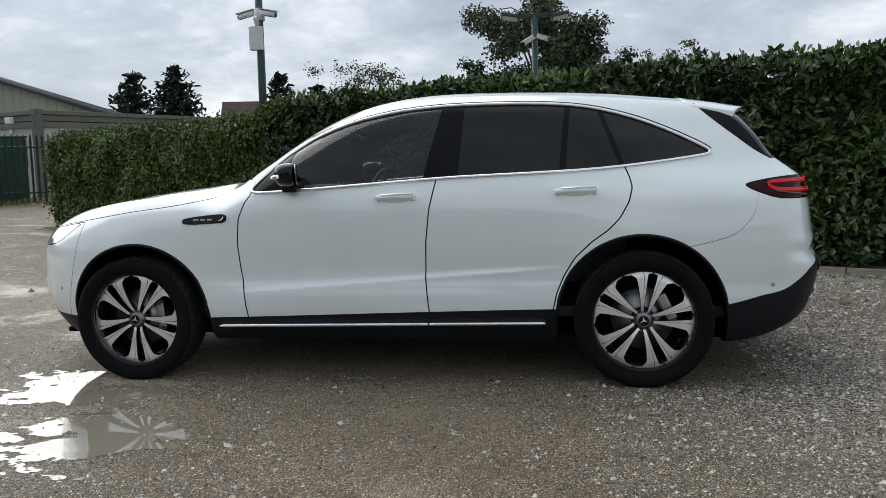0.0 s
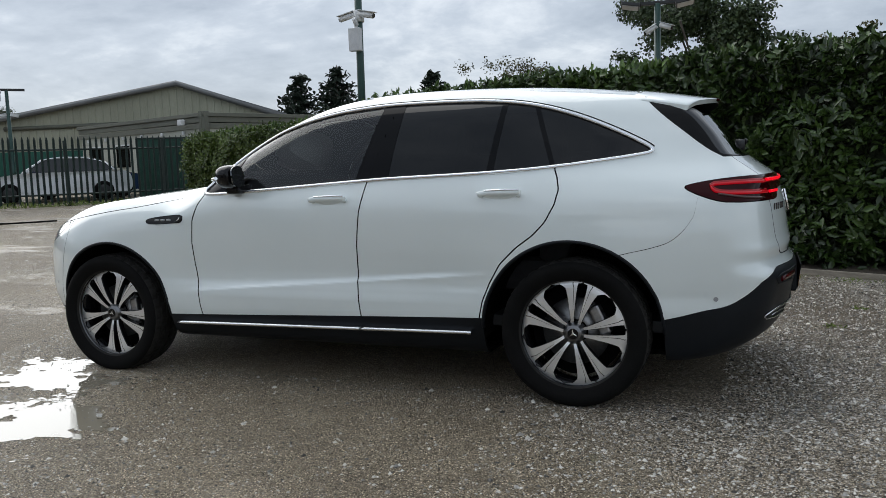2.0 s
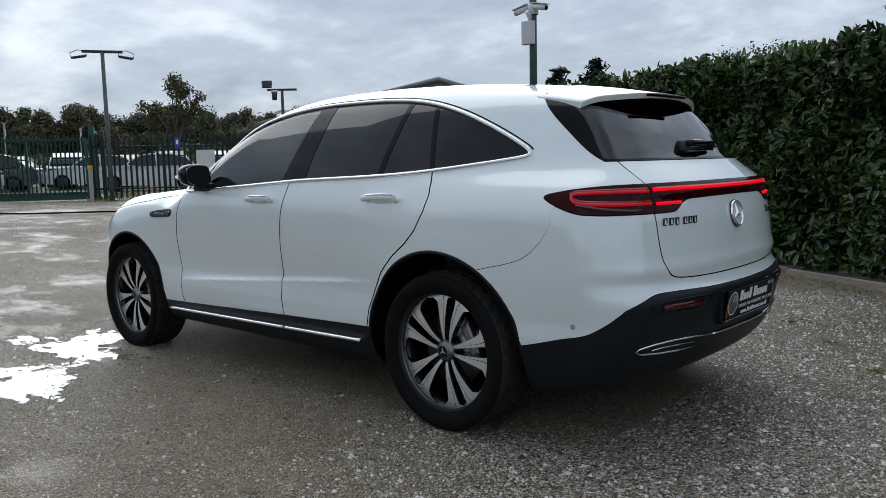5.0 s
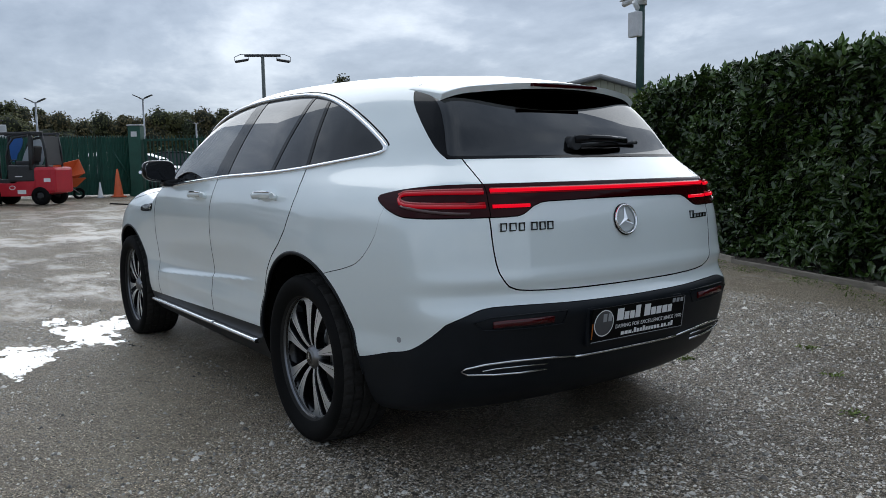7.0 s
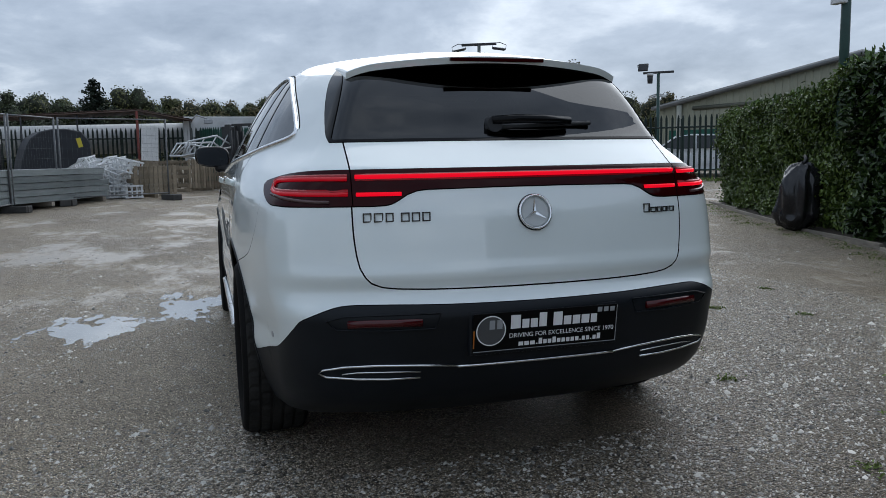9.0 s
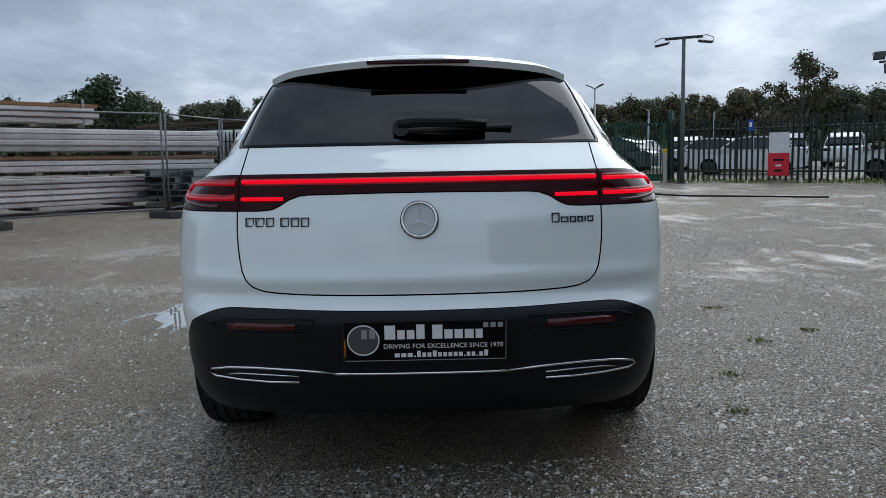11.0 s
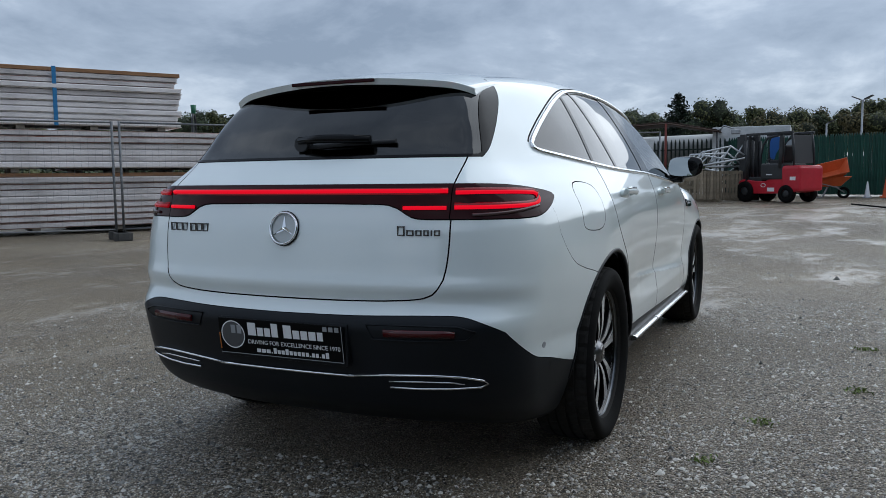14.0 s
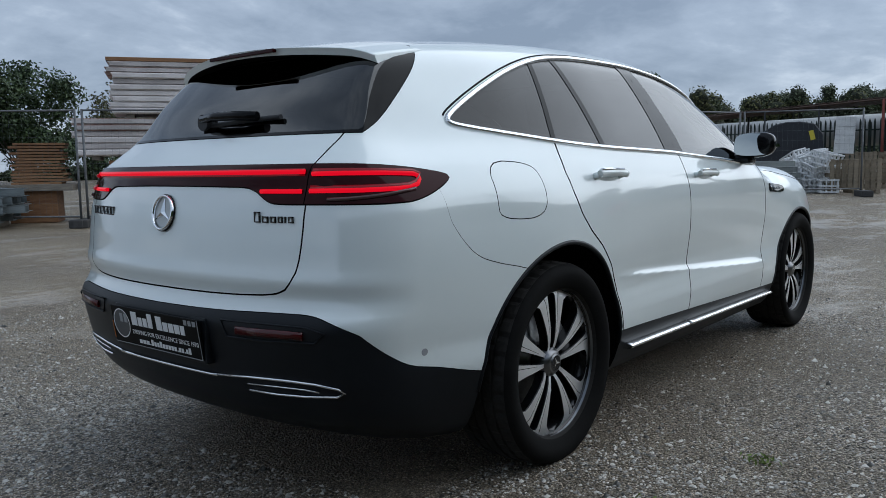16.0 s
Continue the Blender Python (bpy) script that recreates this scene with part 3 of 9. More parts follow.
REAR_DOOR = [(0.45, 1.6), (0.39, 1.2), (0.355, 1.09), (0.320, 0.94), (0.298, 0.76), (0.290, 0.58), (0.300, 0.46), (0.315, 0.30), (0.955, 0.30), (0.972, 0.41),
             (0.99, 0.49), (1.028, 0.58), (1.085, 0.675), (1.17, 0.757), (1.255, 0.818), (1.315, 0.88), (1.362, 0.965), (1.378, 1.035), (1.365, 1.09), (1.34, 1.15), (1.28, 1.3), (1.15, 1.6)]
HEAD = rounded([(-1.755, 0.890), (-1.92, 0.868), (-2.12, 0.835), (-2.30, 0.80), (-2.30, 0.735), (-2.08, 0.742), (-1.935, 0.775), (-1.82, 0.845)], 1)
fd_f, rd_f, head_f = outline_distance(FRONT_DOOR), outline_distance(REAR_DOOR), outline_distance(HEAD)


_, BODY = cut(HALF, arch)
# Unseen plate added to keep light from the ground under the car.
part("undertray", box(4.05, 1.30, 0.03, (0.0, 0, 0.215), 0.01), CAVITY, car, "black undertray")
# dark inner shell behind the shut lines
_, liner = cut(BODY, lambda p: np.maximum(window_f(p[:, 0], p[:, 2]) - 0.01, 0.4 - p[:, 1]))
_, liner = cut(liner, lambda p: np.maximum(np.maximum(TAIL_WINDOW(p[:, 2]) - p[:, 0] + 0.05, 1.19 - p[:, 2]), p[:, 1] - 0.5))
wscreen = lambda p: np.maximum(np.maximum(np.maximum(p[:, 0] - (-0.16 - 0.10 * p[:, 1] ** 2), 1.128 - 0.02 * p[:, 1] - p[:, 2]), p[:, 1] - (0.70 - 0.42 * (p[:, 2] - 1.1))), p[:, 0] - 0.2)
_, liner = cut(liner, lambda p: wscreen(p) + 0.02)
part("inner_shell", skin_mesh("inner_shell", liner, both=True, off=-0.022, rim=0), CAVITY, car)

glazing, rest = split(BODY, lambda p: np.maximum(window_f(p[:, 0], p[:, 2]), 0.4 - p[:, 1]), 0.0)
rearwin, rest = split(rest, lambda p: np.maximum(TAIL_WINDOW(p[:, 2]) - p[:, 0], 1.166 - p[:, 2]), 0.0016)
screen, rest = split(rest, wscreen, 0.0016)
lamps, rest = split(rest, lambda p: np.maximum(lamp_f(around(p), p[:, 2]), 1.6 - p[:, 0]), 0.0016)
rear_black, rest = split(rest, lambda p: np.maximum(p[:, 2] - BUMPER(around(p)), 1.6 - p[:, 0]), 0.0012)
sill, rest = split(rest, lambda p: np.maximum(p[:, 2] - SILL(p[:, 0]), np.abs(p[:, 0]) - 1.3), 0.0012)
chin, rest = split(rest, lambda p: np.maximum(p[:, 2] - 0.338, p[:, 0] + 1.6), 0.0012)
gate, rest = split(rest, lambda p: np.maximum(tailgate_f(p[:, 1], p[:, 2]), TAIL_WINDOW(p[:, 2]) - p[:, 0]), 0.0025)
head, rest = split(rest, lambda p: np.maximum(head_f(p[:, 0], p[:, 2]), 0.42 - p[:, 1]), 0.002)
hood, rest = split(rest, lambda p: np.maximum(HOODLINE(p[:, 0]) - p[:, 2], p[:, 0] + 0.80), 0.002)
fdoor, rest = split(rest, lambda p: np.maximum(np.maximum(fd_f(p[:, 0], p[:, 2]), p[:, 2] - 1.13), 0.4 - p[:, 1]))
rdoor, rest = split(rest, lambda p: np.maximum(np.maximum(rd_f(p[:, 0], p[:, 2]), p[:, 2] - 1.19), 0.4 - p[:, 1]))
GRILLE = outline_distance(rounded([(-0.3, 0.42), (0.36, 0.42), (0.50, 0.60), (0.44, 0.77), (-0.3, 0.78)], 1))
grille, rest = split(rest, lambda p: np.maximum(GRILLE(p[:, 1], p[:, 2]), p[:, 0] + 2.0))
nose, rest = split(rest, lambda p: np.maximum(p[:, 0] + 1.74 + (0.86 - p[:, 2]) * 0.28, p[:, 2] - 0.89), 0.0016)
SPLIT = line_at([(1.60, 0.71), (1.71, 0.738), (1.80, 0.758), (1.89, 0.79), (1.94, 0.832), (1.975, 0.88), (2.005, 0.97), (2.02, 1.2)])
fascia, rest = split(rest, lambda p: np.maximum(np.maximum(p[:, 2] - SPLIT(p[:, 0]), 1.58 - p[:, 0]), p[:, 2] - 1.0), 0.0014)
roof, rest = split(rest, lambda p: np.maximum(np.maximum(p[:, 1] - 0.475 - 0.03 * (1.2 - p[:, 0]), 1.3 - p[:, 2]), p[:, 0] - 1.715), 0.002)
fender, rest = split(rest, lambda p: np.maximum(p[:, 0] + 0.70 - np.maximum(p[:, 2] - 1.0, 0) * 0.6, p[:, 2] - 1.13), 0.0018)
FLAP = outline_distance(rounded([(1.545, 0.885), (1.775, 0.89), (1.79, 0.94), (1.775, 1.078), (1.555, 1.068), (1.535, 1.01)], 2))
flap, rest_r = split(rest, lambda p: np.maximum(FLAP(p[:, 0], p[:, 2]), 0.5 - p[:, 1]), 0.0016)

right_side = part("body_side", skin_mesh("body_side", rest_r), PAINT, car)
part("charge_flap", skin_mesh("charge_flap", flap), PAINT, right_side)
part("body_side", skin_mesh("body_side", rest, mirror=True), PAINT, car)
part("roof_panel", skin_mesh("roof_panel", roof, both=True), PAINT, car)
part("bonnet", skin_mesh("bonnet", hood, both=True), PAINT, car)
tailgate = part("tailgate", skin_mesh("tailgate", gate, both=True), PAINT, car)
part("rear_bumper", skin_mesh("rear_bumper", fascia, both=True), PAINT, car)
part("rear_bumper_cladding", skin_mesh("rear_bumper_cladding", rear_black, both=True), PLASTIC, car, "black textured plastic lower bumper")
part("front_bumper", skin_mesh("front_bumper", nose, both=True), PAINT, car)
part("front_lip", skin_mesh("front_lip", chin, both=True), PLASTIC, car, "black plastic lip")
part("grille", skin_mesh("grille", grille, both=True), GLOSS_BLACK, car, "gloss black grille")
part("windscreen", skin_mesh("windscreen", screen, both=True), GLASS_TINT, car, "lightly tinted windscreen").visible_shadow = False


def panes(shell):
    """The side glazing: four panes, and the black pillars between them."""
    edges = {
        "a": lambda p: p[:, 0] - (0.285 + (p[:, 2] - 1.11) * 0.21),
        "b": lambda p: p[:, 0] - (0.472 + (p[:, 2] - 1.11) * 0.045),
        "c": lambda p: p[:, 0] - (1.005 + (p[:, 2] - 1.12) * 0.09),
        "d": lambda p: p[:, 0] - (1.04 + (p[:, 2] - 1.12) * 0.075),
        "e": lambda p: p[:, 0] - (1.325 - (p[:, 2] - 1.14) * 0.38),
        "f": lambda p: p[:, 0] - (1.350 - (p[:, 2] - 1.14) * 0.38),
        "m": lambda p: p[:, 0] - (-0.50 + (p[:, 2] - 1.05) * 0.10)}
    out = {}
    corner, r = cut(shell, edges["m"])
    front, r = cut(r, edges["a"])
    pillar, r = cut(r, edges["b"])
    rear, r = cut(r, edges["c"])
    bar, r = cut(r, edges["d"])
    fixed, r = cut(r, edges["e"])
    bar2, quarter = cut(r, edges["f"])
    shut = lambda p: np.abs(p[:, 0] - (0.36 + (p[:, 2] - 1.10) * 0.22)) - 0.0025
    pillar_a = cut(pillar, lambda p: shut(p))[1]
    return {"front": front, "rear": rear, "fixed": fixed, "quarter": quarter, "corner": corner, "pillar": pillar_a, "bar": bar, "bar2": bar2}


PANES = panes(glazing)


def onto_side(points, off, sign):
    p = side_points(points)
    p = p + skin_normal(p) * off
    return [(q[0], q[1] * sign, q[2]) for q in p]


def dense(points, step=0.02, closed=True):
    out = []
    for a, b in zip(points, points[1:] + points[:1] if closed else points[1:]):
        a, b = Vector(a), Vector(b)
        n = max(1, int((b - a).length / step))
        out += [tuple(a.lerp(b, k / n)) for k in range(n)]
    return out if closed else out + [tuple(points[-1])]


ARCH_LINES = []
for cx, top, w in ((-1.39, 0.765, 0.430), (1.425, 0.79, 0.437)):
    cz = top - w
    ARCH_LINES.append([(cx + w * math.cos(a), cz + w * math.sin(a)) for a in (math.pi * k / 40 for k in range(41))])

for sign, mirror in ((1, False), (-1, True)):
    door = part("front_door", skin_mesh("front_door", fdoor, mirror=mirror), PAINT, car)
    door2 = part("rear_door", skin_mesh("rear_door", rdoor, mirror=mirror), PAINT, car)
    part("front_wing", skin_mesh("front_wing", fender, mirror=mirror), PAINT, car)
    part("headlight", skin_mesh("headlight", head, mirror=mirror), HEADLAMP, car, "clear headlight")
    part("sill_cladding", skin_mesh("sill_cladding", sill, mirror=mirror), PLASTIC, car, "black plastic sill")
    for key, name, mat in (("front", "front_window", GLASS_TINT), ("rear", "rear_window", GLASS_DARK), ("fixed", "rear_window", GLASS_DARK), ("quarter", "quarter_window", GLASS_DARK)):
        part(name, skin_mesh(name, PANES[key], mirror=mirror, off=-0.004), mat, car if key == "quarter" else door if key == "front" else door2,
             "dark privacy glass" if mat == GLASS_DARK else "lightly tinted glass").visible_shadow = False
    for key in ("corner", "pillar", "bar", "bar2"):
        part("window_pillar", skin_mesh("window_pillar", PANES[key], mirror=mirror, off=-0.002, rim=0.006), PILLAR, car, "gloss black pillar")
    # chrome frame round the windows
    ring = onto_side(dense(WINDOW), 0.001, sign)
    part("window_trim", sweep(ring, 0.0105, 6, True), SILL_METAL, car, "chrome window surround")
    part("window_seal", sweep(onto_side(WINDOW_TOP, -0.0035, sign), 0.0055, 6), RUBBER, car, "black rubber seal")
    # chrome strip along the sill
    strip = [(x, 0.302 + (x + 0.90) * 0.0145) for x in np.linspace(-0.90, 0.30, 40)]
    part("sill_strip", sweep(onto_side(strip, 0.004, sign), 0.013, 10, flat=2.5), SILL_METAL, car, "chrome sill strip")
    strip = [(x, 0.302 + (x + 0.90) * 0.0145) for x in np.linspace(0.306, 0.93, 24)]
    part("sill_strip", sweep(onto_side(strip, 0.004, sign), 0.013, 10, flat=2.5), SILL_METAL, car, "chrome sill strip")
    # wheel arch edges and housings
    for line, (cx, top, w) in zip(ARCH_LINES, ((-1.39, 0.765, 0.430), (1.425, 0.79, 0.437))):
        part("arch_trim", sweep(onto_side(line, -0.004, sign), 0.009, 6), PLASTIC, car, "black wheel arch edge")
        bm = bmesh.new()
        rows = []
        for yy in (0.908, 0.89, 0.50):
            pts = [(cx - w, 0.30)] + [(cx + w * math.cos(a), top - w + w * math.sin(a)) for a in (math.pi - math.pi * k / 24 for k in range(25))] + [(cx + w, 0.30)]
            rr = 1.0 if yy < 0.90 else 0.985
            edge = half_width(np.array([p[0] for p in pts]), np.array([p[1] for p in pts])) - 0.014
            rows.append([bm.verts.new((cx + (px - cx) * rr, min(yy, e) * sign, 0.3 + (pz - 0.3) * rr)) for (px, pz), e in zip(pts, edge)])
        for a, b in zip(rows, rows[1:]):
            for k in range(len(a) - 1):
                bm.faces.new((a[k], a[k + 1], b[k + 1], b[k]))
        bm.faces.new(rows[-1])
        part("arch_liner", bm, CAVITY, car, "black wheel arch liner")
    # parking sensors, wing badge
    for sx, sz in ((2.085, 0.52), (-1.93, 0.50)):
        c = np.array(onto_side([(sx, sz)], 0.0, sign)[0])
        nn = skin_normal(np.array([[c[0], abs(c[1]), c[2]]]))[0] * (1, sign, 1)
        part("parking_sensor", rod(c - nn * 0.004, c + nn * 0.0015, 0.011, n=16), GREY_PRINT, car, "round parking sensor")
    vent = rounded([(-1.095, 0.892), (-1.07, 0.912), (-0.835, 0.932), (-0.822, 0.925), (-0.826, 0.888), (-0.85, 0.882), (-1.07, 0.872)], 1)
    vent_f = outline_distance(vent)
    shell = cut(fender, lambda p: np.maximum(vent_f(p[:, 0], p[:, 2]), 0.5 - p[:, 1]))[0]
    badge = part("wing_vent", skin_mesh("wing_vent", shell, mirror=mirror, off=0.005, rim=0.008), GLOSS_BLACK, car, "gloss black wing vent")
    for k in range(3):
        a = -1.02 + 0.042 * k
        q = onto_side([(a, 0.897), (a + 0.03, 0.899)], 0.007, sign)
        part("badge_bar", sweep(q, 0.006, 6, flat=0.5), GREY_PRINT, badge)
    q = onto_side([(-1.0 + 0.13 + 0.02 * k, 0.893 + 0.006 * k) for k in range(2)] + [(-0.84, 0.914)], 0.007, sign)
    part("badge_bar", sweep(q, 0.0025, 6), CHROME, badge)
    # door handles, set in shallow cups
    for hx, hz, dr in ((0.14, 0.998, door), (1.09, 1.013, door2)):
        cup = onto_side([(hx, hz - 0.004)], 0, sign)[0]
        bm = bmesh.new()
        bmesh.ops.create_uvsphere(bm, u_segments=24, v_segments=10, radius=1.0)
        bmesh.ops.scale(bm, vec=(0.088, 0.010, 0.030), verts=bm.verts)
        bmesh.ops.translate(bm, vec=(cup[0], cup[1] - 0.004 * sign, cup[2]), verts=bm.verts)
        for f in bm.faces:
            f.smooth = True
        handle = part("door_handle", sweep(onto_side([(hx - 0.105, hz - 0.004), (hx - 0.095, hz), (hx - 0.05, hz + 0.003), (hx, hz + 0.004), (hx + 0.06, hz + 0.004), (hx + 0.10, hz + 0.004), (hx + 0.108, hz)], 0.030, sign), 0.014, 10, flat=0.75), PAINT, dr)
        part("handle_strip", sweep(onto_side([(hx - 0.07, hz + 0.012), (hx + 0.02, hz + 0.014), (hx + 0.105, hz + 0.013)], 0.040, sign), 0.005, 6), CHROME, handle, "chrome handle strip")
        for e in (-0.095, 0.095):
            a = onto_side([(hx + e, hz)], -0.005, sign)[0]
            b = onto_side([(hx + e, hz)], 0.028, sign)[0]
            part("handle_foot", rod(a, b, 0.013, n=10), PAINT, handle)
        part("handle_cup", bm, PAINT, dr)
    # mirror
    bm = bmesh.new()
    bmesh.ops.create_uvsphere(bm, u_segments=32, v_segments=18, radius=1.0)
    for v in bm.verts:
        x, y, z = v.co
        pw = lambda c, e: math.copysign(abs(c) ** e, c)
        x, y, z = pw(x, 0.8), pw(y, 0.62), pw(z, 0.66)
        x = 0.088 * x if x < 0 else 0.032 * x
        taper = 1 - 0.16 * (y * 0.5 + 0.5)
        v.co = (x + 0.03 * y, 0.104 * y, 0.071 * z * taper + 0.006 * y)
    for f in bm.faces:
        f.smooth = True
    bmesh.ops.scale(bm, vec=(1, sign, 1), verts=bm.verts)
    if sign < 0:
        bmesh.ops.reverse_faces(bm, faces=bm.faces)
    mc = (-0.425, 0.968 * sign, 1.138)
    bmesh.ops.translate(bm, vec=mc, verts=bm.verts)
    housing = part("door_mirror", bm, GLOSS_BLACK, car, "gloss black door mirror")
    face = rounded([(-0.093, -0.060), (0.088, -0.055), (0.099, 0.0), (0.088, 0.052), (-0.081, 0.061), (-0.099, 0.0)], 2)
    bm = prism([(u * sign, v) for u, v in face], 0.006, "X")
    # Tint set per side: the dark reflections are put into the glass colour.
    part("mirror_glass", bm, principled("mirror_glass", (0.34, 0.37, 0.38) if sign > 0 else (0.16, 0.17, 0.18), 0.02, 1.0), housing, "silvered mirror glass", pose(mc[0] + 0.037, mc[1], mc[2] + 0.003, 0, -5, 9 if sign > 0 else 16.5))
    part("indicator", sweep([(mc[0] - 0.080, mc[1] - 0.06 * sign, mc[2] - 0.012), (mc[0] - 0.092, mc[1] + 0.0 * sign, mc[2] - 0.012), (mc[0] - 0.074, mc[1] + 0.07 * sign, mc[2] - 0.01), (mc[0] - 0.03, mc[1] + 0.102 * sign, mc[2] - 0.004)], 0.010, 8), CHROME, housing, "silver indicator strip")
    part("mirror_arm", box(0.09, 0.14, 0.05, (-0.44, 0.885 * sign, 1.068), 0.018), GLOSS_BLACK, housing)

# tail lights: dark lens round the corner, glowing guides inside; a light bar across the tailgate
inner_l, outer_l = split(lamps, lambda p: np.maximum(p[:, 1] - 0.5905, 1.9 - p[:, 0]), 0.0016)
light_bar = part("light_bar", skin_mesh("light_bar", inner_l, both=True, off=0.004), RED_LENS, tailgate, "dark red light bar")


def guide(points, off=0.006):
    """Points of a light guide, given round the tail's corner."""
    out = []
    for s, z in points:
        y, x = s, 2.3
        # walk on the skin at height z to the coordinate s
        if s > 0.6:
            a = np.linspace(0.55, 0.86, 60)
            pr = rear_points(np.stack([a, np.full(60, z)], axis=1))
            xs = np.linspace(1.9, 2.25, 80)
            ps = side_points(np.stack([xs, np.full(80, z)], axis=1))
            both = np.concatenate([pr[pr[:, 0] > 2.0], ps])
            k = np.argmin(np.abs(around(both) - s))
            p = both[k]
        else:
            p = rear_points([(s, z)])[0]
        n = skin_normal(p[None])[0]
        out.append(p + n * off)
    return out


U_OUT = [(0.605, 1.044), (0.63, 1.044), (0.72, 1.044), (0.80, 1.043), (0.88, 1.042), (0.95, 1.040), (1.00, 1.038), (1.022, 1.032), (1.028, 1.021), (1.018, 1.009), (0.99, 1.001), (0.94, 0.998), (0.88, 0.997), (0.80, 0.996), (0.72, 0.996), (0.605, 0.996)]
gp = guide(U_OUT)
gp_low = guide(U_OUT, 0.0012)
for sign, mirror in ((1, False), (-1, True)):
    lens = part("tail_light", skin_mesh("tail_light", outer_l, mirror=mirror, off=0.004), RED_LENS, car, "dark red wraparound tail light")
    part("light_guide", sweep([(p[0], p[1] * sign, p[2]) for p in gp], 0.0075, 6), RED_GLOW if sign > 0 else RED_DIM, lens, "lit red light guide" if sign > 0 else "dimly lit red light guide")
    part("halo_strip", sweep([(p[0], p[1] * sign, p[2]) for p in gp_low], 0.017, 8, flat=0.25), RED_HALO, lens, "added dim red strip for the halo round the light guide")
    low = guide([(0.438 + 0.02 * k, 0.995) for k in range(8)])
    part("light_guide", sweep([(p[0], p[1] * sign, p[2]) for p in low], 0.0072, 6), RED_GLOW, light_bar, "lit red light guide")
    grey = guide([(0.66 + 0.05 * k, 0.972 + 0.0005 * k * k) for k in range(8)])
    part("reversing_strip", sweep([(p[0], p[1] * sign, p[2]) for p in grey], 0.006, 6), principled("smoked_clear_strip", (0.09, 0.05, 0.05), 0.15), lens, "smoked clear strip")
    ref = guide([(0.40, 0.592), (0.50, 0.592), (0.58, 0.592), (0.63, 0.590)], 0.003)
    part("reflector", sweep([(p[0], p[1] * sign, p[2]) for p in ref], 0.0135, 6, flat=0.4), RED_REFLECT, car, "dark red bumper reflector")
    hood_r = guide([(0.34, 0.617), (0.50, 0.617), (0.64, 0.614), (0.69, 0.600), (0.66, 0.572), (0.50, 0.568), (0.36, 0.570)], 0.004)
    part("reflector_recess", sweep([(p[0], p[1] * sign, p[2]) for p in hood_r], 0.0028, 6, True), PLASTIC, car)
    loop = guide([(0.28, 0.438), (0.40, 0.447), (0.55, 0.451), (0.64, 0.447), (0.70, 0.436), (0.715, 0.424), (0.69, 0.412), (0.60, 0.405), (0.50, 0.402), (0.40, 0.404)], 0.005)
    part("exhaust_trim", sweep([(p[0], p[1] * sign, p[2]) for p in loop], 0.0042, 6), SILL_METAL, car, "chrome bumper trim loop")
    loop = guide([(0.40, 0.424), (0.50, 0.427), (0.60, 0.427), (0.645, 0.422)], 0.004)
    part("exhaust_trim", sweep([(p[0], p[1] * sign, p[2]) for p in loop], 0.0026, 6), SILL_METAL, car, "chrome bumper trim line")
top = guide([(s, 1.050) for s in np.linspace(0, 0.578, 24)])
line = [(p[0], -p[1], p[2]) for p in top[::-1]] + [tuple(p) for p in top[1:]]
part("light_guide", sweep(line, 0.0078, 6), RED_GLOW, light_bar, "lit red light guide")
dim = guide([(s, 1.043) for s in np.linspace(0, 0.578, 24)], 0.0012)
part("halo_strip", sweep([(p[0], -p[1], p[2]) for p in dim[::-1]] + [tuple(p) for p in dim[1:]], 0.019, 8, flat=0.2), RED_HALO, light_bar, "added dim red strip for the halo under the light guide")
mid_trim = guide([(s, 0.437) for s in np.linspace(0, 0.28, 8)], 0.006)
part("bumper_trim", sweep([(p[0], -p[1], p[2]) for p in mid_trim[::-1]] + [tuple(p) for p in mid_trim[1:]], 0.0050, 6), SILL_METAL, car, "chrome bumper bar")

# rear screen, its black surround, spoiler, wiper
pane, surround = split(rearwin, lambda p: np.maximum(np.maximum(p[:, 1] - (0.625 - (p[:, 2] - 1.17) * 0.36), 1.176 - p[:, 2]), p[:, 2] - 1.44), 0.0)
part("rear_screen", skin_mesh("rear_screen", pane, both=True, off=-0.003), GLASS_REAR, tailgate, "dark tinted rear screen").visible_shadow = False
part("screen_surround", skin_mesh("screen_surround", surround, both=True), PILLAR, tailgate, "gloss black screen surround")


